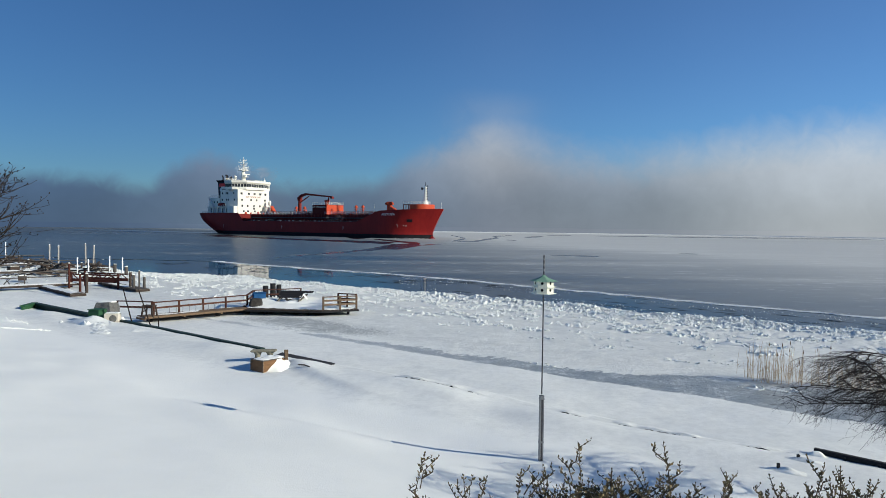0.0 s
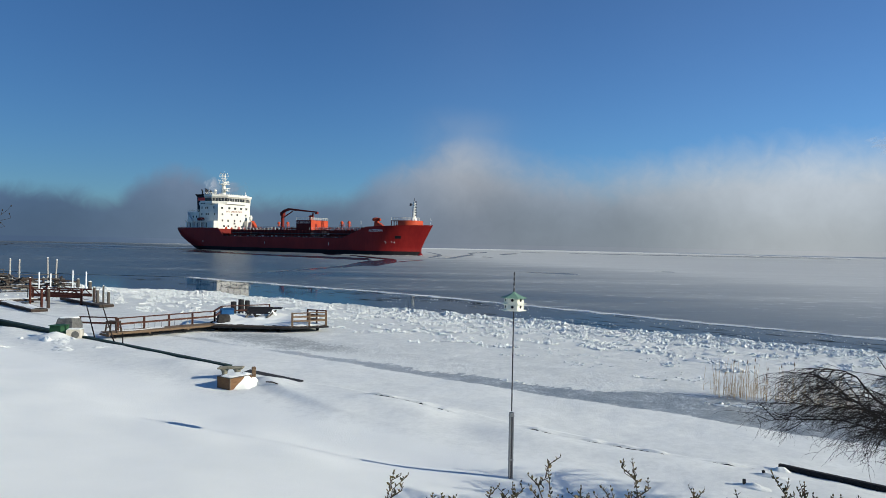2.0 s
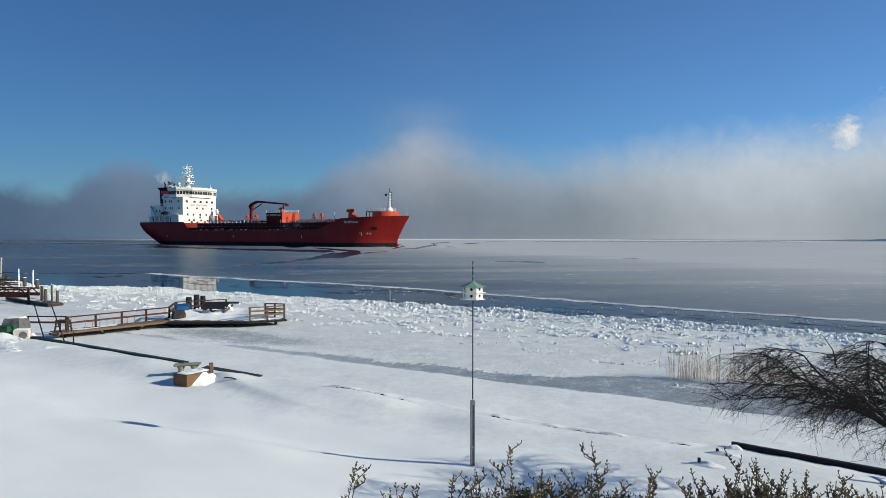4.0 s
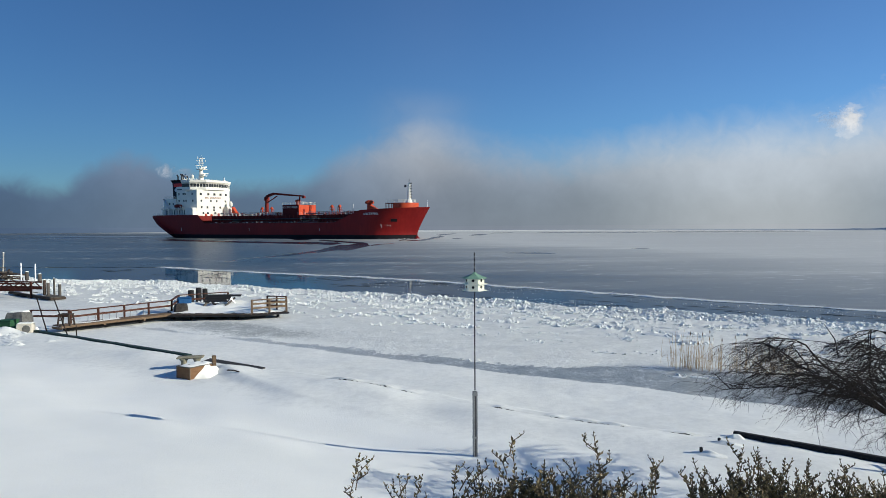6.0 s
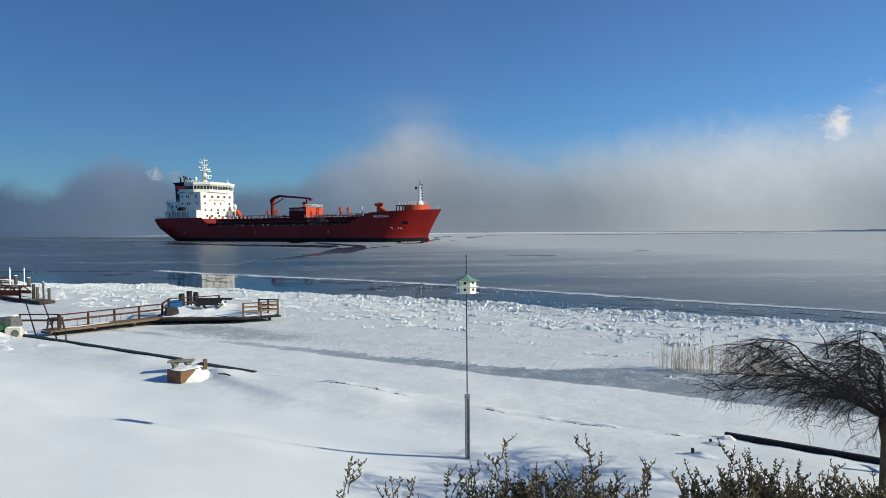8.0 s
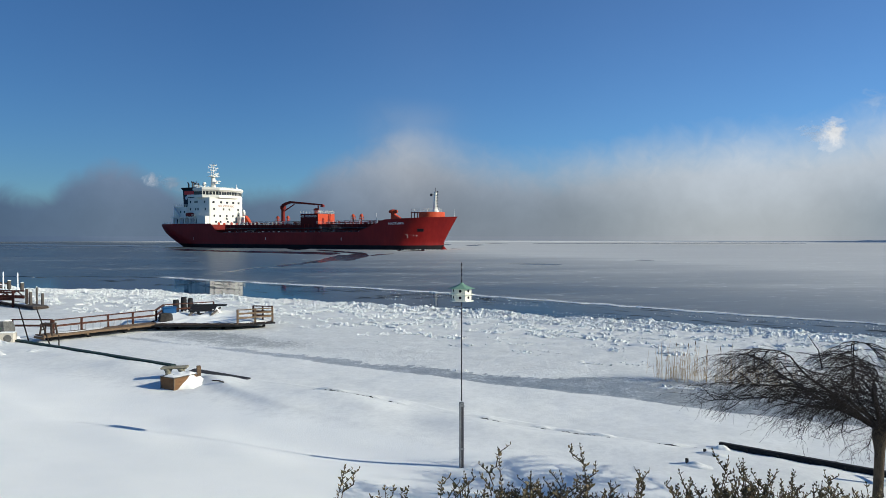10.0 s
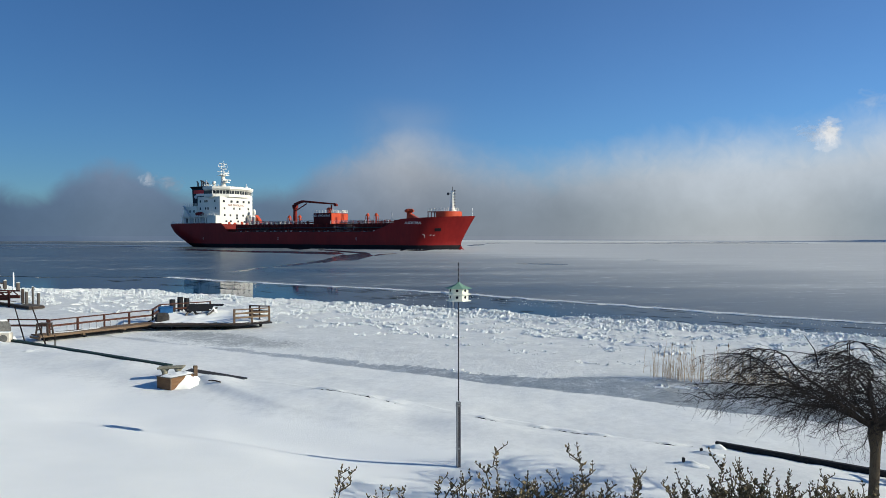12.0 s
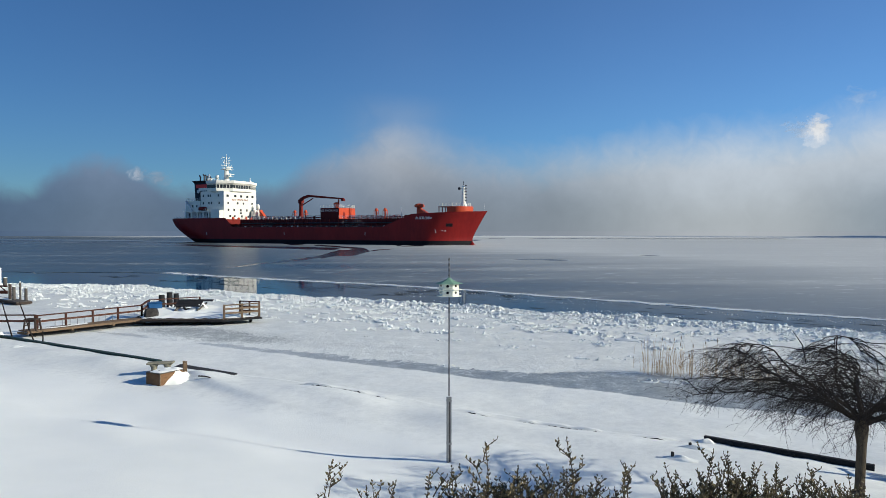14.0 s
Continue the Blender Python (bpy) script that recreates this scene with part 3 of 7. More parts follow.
def ground_z(s, v):
    n = noise.noise
    lawn = 0.42 + 0.02 * max(0.0, 16 - v) + 0.065 * (math.sqrt((11 - v) ** 2 + 0.5) + 11 - v)
    lawn = min(lawn, 2.6)
    lawn += 0.10 * n((s * 0.16, v * 0.28, 0.3)) + 0.035 * n((s * 0.5 + v * 0.2, v * 0.9, 2.0))
    # long wind drifts laid over the wall top
    drift = 0.16 * math.exp(-((v - 14.9 - 0.5 * n((s * 0.2, 0, 5))) / 0.8) ** 2) * (0.6 + n((s * 0.35, 1.0, 9.0)))
    lawn += drift
    # the long crest that trails from the half-buried box, sharper on its near side
    f = (s + 17.4) / 5.2
    if -0.15 < f < 1.0:
        d = v - (14.75 - 1.55 * f + 0.35 * f * f)
        lawn += 0.20 * (1 - f) * smooth_step(-0.15, 0.06, f) * math.exp(-(d / (0.28 if d < 0 else 0.75)) ** 2)
    # a shallow hollow beside the birdhouse pole
    lawn -= 0.17 * math.exp(-((s + 9.3) / 2.4) ** 2 - ((v - 11.2) / 1.1) ** 2)
    # a low swell on the lawn that falls away towards the river
    lawn += 0.09 * math.exp(-((s + 13.9) / 2.0) ** 2 - ((v - 8.9) / 0.75) ** 2)
    # the crust has parted along the buried wall: its outer lip stands proud and throws a thin shade towards the lawn
    crease = crease_v(s)
    along = smooth_step(-15.5, -13.6, s) * smooth_step(-2.9, -3.5, s)
    lip = crust_lip(s)
    lawn -= 0.05 * along * math.exp(-((v - crease) / 0.6) ** 2) - 0.015 * along * n((s * 1.7, v * 3.0, 8.0)) * math.exp(-((v - crease + 0.3) / 0.5) ** 2)
    if v > crease:
        lawn += along * lip * math.exp(-((v - crease - 0.02) / 0.35) ** 2)
    lawn -= 0.012 * abs(n((s * 2.3, v * 5.0, 4.0))) * math.exp(-((v - crease + 0.3) / 0.6) ** 2)
    lawn += (0.005 + 0.03 * n((s * 2.2, 3.0, 1.0))) * smooth_step(-3.2, -2.6, s) * smooth_step(14.9, 15.9, v)
    wall = 16.0 + 0.2 * n((s * 0.3, 4.0, 1.0)) - 0.1 * smooth_step(-18, -13, s) + 0.35 * smooth_step(-4.5, -2.5, s)
    ice = 0.05 + 0.05 * n((s * 0.35, v * 0.45, 11)) + 0.02 * n((s * 1.3, v * 1.5, 5))
    bank = 0.30 * max(0.0, 0.55 + n((s * 0.22, 8.0, 3.0))) * math.exp(-max(0.0, v - wall) / 1.3)   # snow banked against the wall's outer face
    out = smooth_step(wall, wall + 0.28 + 0.5 * max(0.0, n((s * 0.22, 8.0, 3.0))), v)
    z = lawn * (1 - out) + (ice + bank) * out
    rough = smooth_step(27, 38, v)
    z += rough * (0.09 * abs(n((s * 1.6, v * 1.6, 0))) + 0.045 * n((s * 4.0, v * 4.0, 3)))
    z += 0.08 * smooth_step(36.5, 39.0, v) * (0.5 + n((s * 0.8, v * 0.8, 6)))
    return z - 0.6 * smooth_step(edge_v(s) - 0.15, edge_v(s) + 0.5, v)


def spaced(points):
    """Grid lines from (start, step) rows, the last row's start ending them."""
    out = []
    for (a, step), (b, _) in zip(points, points[1:]):
        k = max(1, round((b - a) / step))
        out += [a + (b - a) * i / k for i in range(k)]
    return out + [points[-1][0]]


def build_ground():
    ss = spaced(((-400, 40), (-120, 4), (-75, 0.6), (-40, 0.22), (-15, 0.09), (-2.5, 0.22), (14, 1.2), (40, 20), (400, 1)))
    vs = spaced(((-300, 60), (-20, 3), (6, 0.3), (12.0, 0.11), (15.0, 0.10), (15.44, 0.025), (15.60, 0.10), (17.2, 0.22), (30, 0.16), (41.5, 1)))
    verts = []
    for v in vs:
        pull = smooth_step(14.4, 15.3, v) * smooth_step(17.0, 15.7, v)     # grid lines follow the crack
        for s in ss:
            vv = v + pull * (crease_v(s) - 15.525)
            verts.append(tuple(sv(s, vv, ground_z(s, vv))))
    k = len(ss)
    faces = [(j * k + i, j * k + i + 1, (j + 1) * k + i + 1, (j + 1) * k + i) for j in range(len(vs) - 1) for i in range(k - 1)]
    me = bpy.data.meshes.new("ground")
    me.from_pydata(verts, [], faces)
    me.materials.append(SNOW_GROUND)
    me.polygons.foreach_set("use_smooth", [True] * len(me.polygons))
    return tagged(new("ground", me), "wind-packed snow over the lawn and the frozen shore", "ground", kind="structure")


build_ground()


def ground_at(x, y):
    return ground_z(EX * x + EY * y, -EY * x + EX * y)


# ---- river: open water under everything, drifting ice sheet with leads ----
def build_water():
    g = Geo()
    g.put([(-4500, -200, -0.10), (4500, -200, -0.10), (4500, 4500, -0.10), (-4500, 4500, -0.10)], [(0, 1, 2, 3)])
    tagged(part("water", g, WATER), "calm dark river water between the ice", "water", kind="structure")


build_water()


def ribbon(points, rnd, jitter=0.10):
    """A closed outline round a lead: (x, y, reach) rows, reach being how far it opens across the river, roughened."""
    far, near, pts = [], [], []
    for (x0, y0, w0), (x1, y1, w1) in zip(points, points[1:]):
        k = max(3, int(math.hypot(x1 - x0, y1 - y0) / 3.0))
        pts += [(x0 + (x1 - x0) * i / k, y0 + (y1 - y0) * i / k, w0 + (w1 - w0) * i / k) for i in range(k)]
    pts.append(points[-1])
    for i, (x, y, w) in enumerate(pts):
        if 0 < i < len(pts) - 1:
            far.append((x + rnd.uniform(-0.3, 0.3), y + w * (0.5 + rnd.uniform(-jitter, jitter))))
            near.append((x + rnd.uniform(-0.3, 0.3), y - w * (0.5 + rnd.uniform(-jitter, jitter))))
        else:
            far.append((x, y))
    return far + near[::-1]


# edge of the sheet along the open lead, from far up the river to down it (places at the start)
SHEET_EDGE = ((-30.4, 93.0), (-23.7, 87.1), (-17.6, 82.0), (-5.5, 72.7), (1.5, 66.3), (7.1, 59.8), (12.5, 54.2), (17.0, 49.1), (22.3, 44.0), (25.7, 40.5), (31, 35.2), (60, 7), (160, -80))
LEADS = []


def lead(*rows):
    """An open lead: x, y and its reach across the river, row by row."""
    LEADS.append(rows)


lead((-25.5, 102, 2.4), (-23.5, 112, 5.0), (-18.7, 127.5, 11.5), (-16.1, 139.5, 17.5), (-13.5, 163, 46), (-9, 176.5, 49), (-5.4, 178.5, 12.8))   # the lead that curls back on itself
lead((-13.3, 198, 25.1), (-22, 208, 25.6), (-40, 223, 19.4), (-48.5, 230, 16.6), (-71, 258, 23.0), (-84, 273.5, 32.0), (-98.5, 304, 37.6))
lead((-5.6, 181, 11.1), (-2.1, 192.5, 8.3), (1.3, 198.5, 5.3))
lead((-24.5, 252, 15.3), (-15, 223.5, 15.6), (-7.9, 202.5, 19.6), (-6.1, 190.5, 17.5))
lead((-38, 277.5, 10.5), (-31, 268.5, 40.6), (-28.5, 266, 23.9), (-28, 288, 11.2))
lead((4.3, 379, 18.4), (7.9, 315, 31.5), (9.5, 287.5, 26.5), (5.3, 251.5, 18.3), (3, 229, 6.7))
lead((3.3, 227.5, 6.6), (10.7, 236, 16.1), (24.5, 315.5, 24), (25, 351, 25.5), (39, 400.5, 18.1))
lead((23, 262.5, 6.7), (25.5, 263.5, 14.5), (27, 256, 5.3))
lead((38.5, 331, 14.1), (46, 355.5, 26.5), (53.5, 376.5, 11.5))
lead((59.5, 409.5, 13.6), (70.5, 428, 17.8), (79.5, 438.5, 12.5))
lead((18.6, 127.5, 1.3), (22, 126, 5.2), (25.5, 124, 6.3), (27.5, 123.5, 1.3))
lead((47.5, 142, 1.4), (50, 142.5, 5.2), (52, 142.5, 1))
lead((91, 426.5, 16), (139, 417.5, 34), (210, 425, 60), (243.5, 424, 70), (257, 429, 34))
lead((-162.5, 273, 14.1), (-163.5, 298.5, 22.1), (-139.5, 326, 46.8), (-132.5, 342, 68.0), (-115.5, 349, 69.7))


def build_ice():
    from mathutils.geometry import delaunay_2d_cdt
    rnd = random.Random(5)
    edge = []
    for (x0, y0), (x1, y1) in zip(SHEET_EDGE, SHEET_EDGE[1:]):
        k = max(1, int(math.hypot(x1 - x0, y1 - y0) / 0.8))
        for i in range(k):
            w = 0.28 if x0 < 40 else 0
            edge.append((x0 + (x1 - x0) * i / k + rnd.uniform(-w, w), y0 + (y1 - y0) * i / k + rnd.uniform(-w, w)))
    # beyond the tip the edge runs away up the river
    away = [(-300, 190), (-120, 120), (-60, 101), (-45, 95.5), (-36, 94.2), SHEET_EDGE[0]]
    ragged = []
    for (x0, y0), (x1, y1) in zip(away, away[1:]):
        k = max(2, int(math.hypot(x1 - x0, y1 - y0) / 1.6))
        ragged += [(x0 + (x1 - x0) * i / k, y0 + (y1 - y0) * i / k + 3.2 * noise.noise((x0 * 0.3 + i * 0.35, 2.0, 0)) + rnd.uniform(-0.5, 0.5)) for i in range(k)]
    outline = [(-2600, 700), (-900, 330)] + ragged + edge + [(900, -400), (2600, -600), (2600, 3000), (-2600, 3000)]
    loops = [outline] + [ribbon(l, rnd) for l in LEADS]
    pts, edges = [], []
    for l in loops:
        n = len(pts)
        edges += [(n + k, n + (k + 1) % len(l)) for k in range(len(l))]
        pts += [Vector(p) for p in l]
    got, _, tris, _, _, _ = delaunay_2d_cdt(pts, edges, [], 0, 1e-4)

    def within(poly, x, y):
        hit = False
        for (x0, y0), (x1, y1) in zip(poly, poly[1:] + poly[:1]):
            if (y0 > y) != (y1 > y) and x < x0 + (y - y0) * (x1 - x0) / (y1 - y0):
                hit = not hit
        return hit

    keep, open_lead = [], []
    for t in tris:
        cx, cy = sum(got[k].x for k in t) / 3, sum(got[k].y for k in t) / 3
        if within(outline, cx, cy) and not any(within(l, cx, cy) for l in loops[1:]):
            keep.append(t)
        elif within(outline, cx, cy):
            open_lead.append(t)
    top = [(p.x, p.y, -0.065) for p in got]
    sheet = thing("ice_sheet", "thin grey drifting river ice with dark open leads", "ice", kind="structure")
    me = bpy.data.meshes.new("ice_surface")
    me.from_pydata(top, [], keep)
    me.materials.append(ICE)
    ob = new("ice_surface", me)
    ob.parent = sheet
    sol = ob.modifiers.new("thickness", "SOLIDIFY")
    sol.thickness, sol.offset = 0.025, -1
    me = bpy.data.meshes.new("lead_skin")
    me.from_pydata([(p.x, p.y, -0.085) for p in got], [], open_lead)
    me.materials.append(NILAS)
    ob = new("lead_skin", me)
    ob.parent = sheet
    tagged(ob, "dark new ice skinning over the leads")
    # crushed white rim along the lead
    g = Geo()
    for x, y in edge:
        if x > 70:
            continue
        for k in range(30):
            d = abs(rnd.gauss(0, 0.5)) - 0.1
            lump(g, (x + 0.62 * d + rnd.uniform(-0.5, 0.5), y + 0.79 * d + rnd.uniform(-0.4, 0.4), -0.06), rnd.uniform(0.010, 0.034), rnd, 0.7)
    for x, y in ragged:
        if x > -90 and rnd.random() < 0.12:
            for k in range(5):
                lump(g, (x + rnd.uniform(-0.9, 0.9), y + rnd.uniform(-0.3, 0.5), -0.07), rnd.uniform(0.02, 0.07), rnd, 0.4)
    ridge = []
    for k, (x, y) in enumerate(edge):
        if x > 75:
            break
        h = 0.006 + 0.030 * max(0.0, noise.noise((k * 0.45, 1.0, 0.0)) + 0.25)
        w = 0.30 + 0.5 * noise.noise((k * 0.2, 5.0, 0.0))
        for d, zz in ((-0.12, -0.10), (0.0, h * 0.5 - 0.06), (0.22, h - 0.06), (0.22 + w, -0.07)):
            ridge.append((x + 0.62 * d, y + 0.79 * d, zz + rnd.uniform(-0.01, 0.02)))
    rows = len(ridge) // 4
    g.put(ridge, [(r * 4 + c, r * 4 + c + 1, r * 4 + c + 5, r * 4 + c + 4) for r in range(rows - 1) for c in range(3)])
    part("crushed_rim", g, CHUNK, sheet, "narrow ridge of crushed white ice")["kind"] = "stuff"
    # dark skim ice floating in the open lead
    g = Geo()
    for k in range(3400):
        i = rnd.randrange(len(edge) - 8)
        x, y = edge[i]
        if x > 60 or (x > 8 and rnd.random() < 0.62):
            continue
        d = rnd.uniform(0.6, 8.0)
        x, y = x - 0.62 * d, y - 0.79 * d
        if noise.noise((x * 0.16, y * 0.16, 3.0)) + 0.5 * noise.noise((x * 0.6, y * 0.6, 1.0)) < rnd.uniform(-0.25, 0.25):
            continue
        l, w = rnd.uniform(0.15, 1.0) ** 1.5 * 1.1, rnd.uniform(0.12, 0.6)
        ring = []
        for a in range(9):
            b = 2 * math.pi * a / 9
            r = rnd.uniform(0.6, 1.1)
            u, q = math.cos(b) * l * r, math.sin(b) * w * r
            ring.append((x + EX * u - EY * q * -1, y + EY * u + EX * q, -0.088))
        g.put(ring, [tuple(range(9))])
    part("skim_ice", g, SKIM, sheet, "thin dark skim ice floating in the lead")["kind"] = "stuff"
    # pale frazil crumbs gathered in rafts along the lead
    g = Geo()
    for k in range(15000):
        x, y = edge[rnd.randrange(len(edge) - 8)]
        d = rnd.uniform(1.5, 8.5)
        x, y = x - 0.70 * d + rnd.uniform(-0.5, 0.5), y - 0.71 * d + rnd.uniform(-0.5, 0.5)
        raft = noise.noise((0.714 * x * 0.10 - 0.70 * y * 0.10, (0.70 * x + 0.714 * y) * 0.55, 9.0))
        if x > 45 or x < -4 or raft < 0.06 + rnd.uniform(0, 0.15):
            continue
        lump(g, (x, y, -0.088), rnd.uniform(0.2, 1.0) ** 2 * 0.036 + 0.012, rnd, 0.35)
    part("frazil_ice", g, CHUNK, sheet, "pale crumbs of frazil ice floating in rafts")["kind"] = "stuff"
    return sheet


ice_sheet = build_ice()


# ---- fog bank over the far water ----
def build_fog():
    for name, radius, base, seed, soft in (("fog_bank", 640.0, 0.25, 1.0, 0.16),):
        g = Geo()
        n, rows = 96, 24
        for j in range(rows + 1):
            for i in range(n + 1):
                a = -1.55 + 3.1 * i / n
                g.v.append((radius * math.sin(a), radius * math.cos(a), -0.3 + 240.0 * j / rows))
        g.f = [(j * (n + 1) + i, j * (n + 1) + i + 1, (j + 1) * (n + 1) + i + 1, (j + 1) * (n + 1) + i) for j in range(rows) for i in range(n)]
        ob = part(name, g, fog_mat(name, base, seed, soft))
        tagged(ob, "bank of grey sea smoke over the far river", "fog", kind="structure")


build_fog()


# base colour paled: the fog's veil over the far shore is painted in
HAZY_LAND = surface("hazy_wooded_shore", (0.40, 0.44, 0.46), (0.50, 0.54, 0.56), 0.95, 0, 0.05, 0.6, 0.2, 0.3, spec=0.0)


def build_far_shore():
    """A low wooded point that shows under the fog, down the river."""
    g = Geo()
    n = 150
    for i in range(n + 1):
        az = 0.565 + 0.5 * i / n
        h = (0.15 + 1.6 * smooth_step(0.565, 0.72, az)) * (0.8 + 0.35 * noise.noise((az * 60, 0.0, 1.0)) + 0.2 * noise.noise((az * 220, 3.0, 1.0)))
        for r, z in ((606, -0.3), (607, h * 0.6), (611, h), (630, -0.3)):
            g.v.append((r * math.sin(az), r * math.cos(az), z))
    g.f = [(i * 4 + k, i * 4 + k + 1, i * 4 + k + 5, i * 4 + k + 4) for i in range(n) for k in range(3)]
    tagged(part("far_shore", g, HAZY_LAND), "low wooded shore under the fog, its haze put into a pale colour", "shore", kind="structure")


build_far_shore()


def cloud_mat(name, tone, seed, grain, dense):
    m, nt, b = node_mat(name)
    tc = nt.nodes.new("ShaderNodeTexCoord")
    dist = nt.nodes.new("ShaderNodeVectorMath")
    dist.operation = "LENGTH"
    link(nt, tc.outputs["Object"], dist.inputs[0])
    n = add(nt, "ShaderNodeTexNoise", Scale=grain, Detail=6.0, Roughness=0.6, Distortion=0.4)
    off = nt.nodes.new("ShaderNodeVectorMath")
    off.operation = "ADD"
    link(nt, tc.outputs["Object"], off.inputs[0])
    off.inputs[1].default_value = (seed, seed * 0.7, seed * 0.3)
    link(nt, off.outputs[0], n.inputs["Vector"])
    body = math_node(nt, "SUBTRACT", math_node(nt, "MULTIPLY_ADD", n.outputs[0], 2.6, -0.55), dist.outputs["Value"])
    alpha = ramp(nt, body, ((0.0, 0.0), (0.25, 0.32 * dense), (0.7, 0.96 * dense)), "EASE")
    # the puff glows: sunlight on the steam is painted as emission
    em = nt.nodes.new("ShaderNodeEmission")
    em.inputs[0].default_value = (*tone, 1)
    link(nt, math_node(nt, "MULTIPLY_ADD", n.outputs[0], 0.9, 0.45), em.inputs[1])
    tr = nt.nodes.new("ShaderNodeBsdfTransparent")
    mx = nt.nodes.new("ShaderNodeMixShader")
    link(nt, alpha.outputs[0], mx.inputs[0])
    link(nt, tr.outputs[0], mx.inputs[1])
    link(nt, em.outputs[0], mx.inputs[2])
    link(nt, mx.outputs[0], nt.nodes["Material Output"].inputs["Surface"])
    return m


def build_cloud(az, el, w, h, tone, seed, dense=1.0):
    """A puff of steam rising far behind the fog bank's top."""
    r = 625.0
    g = Geo()
    n = 24
    g.v = [(0, 0, 0)] + [(1.2 * math.cos(2 * math.pi * k / n), 0, 1.2 * math.sin(2 * math.pi * k / n)) for k in range(n)]
    g.f = [(0, k + 1, (k + 1) % n + 1) for k in range(n)]
    ob = part("steam_cloud", g, cloud_mat("steam_cloud", tone, seed, 1.1, dense))
    ob.matrix_world = pose(r * math.sin(az), r * math.cos(az), 5 + r * el, 0, 0, -math.degrees(az)) @ Matrix.Diagonal((w * r, 1, h * r, 1))
    tagged(ob, "small white puff of steam above the fog", "cloud", kind="structure")


build_cloud(0.622, 0.130, 0.033, 0.030, (0.80, 0.82, 0.84), 2.0)
build_cloud(0.600, 0.127, 0.026, 0.014, (0.50, 0.57, 0.66), 14.0, 0.8)
build_cloud(0.665, 0.163, 0.024, 0.018, (0.46, 0.57, 0.72), 9.0, 0.35)
build_cloud(-0.272, 0.073, 0.014, 0.015, (0.40, 0.47, 0.57), 5.0, 0.85)
build_cloud(-0.246, 0.068, 0.022, 0.013, (0.27, 0.33, 0.42), 21.0, 0.6)


# ---- the tanker: x from the stern forward, y to port, z from the waterline ----
BEAM = 11.6


def hull_top(x):
    """Height of the hull's upper edge along the ship."""
    if x < 35.4:
        return 9.75
    if x < 39.4:
        return 9.75 - 3.7 * (x - 35.4) / 4.0
    if x < 110:
        return 6.05
    if x < 122:
        return 6.05 + 4.4 * (x - 110) / 12.0
    return 10.45 + 0.9 * (x - 122) / 22.5


def hull_ends(z):
    """Where the stern and the stem stand at that height."""
    aft = 6.5 * (1 - min(1.0, max(0.0, z) / 6.5)) ** 1.35
    if z < 0:
        aft = 6.5 - z * 2.0
    fore = 139.0 + 5.5 * max(0.0, (z - 2.0) / 9.3) ** 1.15
    return aft, fore


def half_breadth(x, z):
    aft, fore = hull_ends(z)
    flare = min(1.0, max(0.0, z) / 9.0)
    run = 26 - 15 * flare            # how long the stern takes to fill out
    start = 1.5 + 6.0 * flare
    a = min(1.0, max(0.0, (x - aft) / run))
    stern = start + (BEAM - start) * (1 - (1 - a) ** 2)
    entry = 15 + 4 * flare
    b = min(1.0, max(0.0, (fore - x) / entry))
    bow = BEAM * (1 - (1 - b) ** (2.3 + 0.3 * flare))
    return max(0.02, min(stern, bow))


def hull_shell(levels, top):
    """Plating between fixed heights and, where top is set, up to the hull's edge."""
    g = Geo()
    n = 150
    rows = []
    for w in levels:
        row = []
        for i in range(n + 1):
            u = i / n
            u = u * u * (3 - 2 * u) * 0.35 + u * 0.65
            x = 144.5 * u
            for _ in range(4):
                z = levels[0] + (hull_top(x) - levels[0]) * w if top else w
                aft, fore = hull_ends(z)
                x = aft + (fore - aft) * u
            row.append((x, half_breadth(x, z), z))
        rows.append(row)
    for side in (-1, 1):
        verts = [(x, side * y, z) for row in rows for x, y, z in row]
        k = n + 1
        g.put(verts, [(j * k + i, j * k + i + 1, (j + 1) * k + i + 1, (j + 1) * k + i) for j in range(len(rows) - 1) for i in range(n)])
    # transom
    k = len(rows)
    verts = [(r[0][0], s * r[0][1], r[0][2]) for r in rows for s in (-1, 1)]
    g.put(verts, [(2 * j, 2 * j + 1, 2 * j + 3, 2 * j + 2) for j in range(k - 1)])
    return g


def hull_frame(x, z, out=0.03):
    """A place on the starboard plating: along, up and outward axes."""
    dx = half_breadth(x + 0.5, z) - half_breadth(x - 0.5, z)
    dz = (half_breadth(x, z + 0.3) - half_breadth(x, z - 0.3)) / 0.6
    along = Vector((1, -dx, 0)).normalized()
    up = Vector((0, -dz, 1))
    up = (up - along * up.dot(along)).normalized()
    nrm = along.cross(up)
    m = Matrix((along, up, nrm)).transposed().to_4x4()
    m.translation = Vector((x, -half_breadth(x, z), z)) + nrm * out
    return m


def text_part(name, body, size, m, material, parent, label, depth=0.03, squeeze=1.0):
    cu = bpy.data.curves.new(name, "FONT")
    cu.body, cu.size, cu.extrude, cu.align_x, cu.align_y, cu.space_character = body, size, depth, "CENTER", "CENTER", 1.2
    tmp = new(name + "_curve", cu)
    me = bpy.data.meshes.new_from_object(tmp.evaluated_get(bpy.context.evaluated_depsgraph_get()))
    bpy.data.objects.remove(tmp)
    bpy.data.curves.remove(cu)
    me.materials.clear()
    me.materials.append(material)
    me.transform(m @ Matrix.Diagonal((squeeze, 1, 1, 1)))
    ob = new(name, me)
    ob.parent = parent
    return tagged(ob, label)


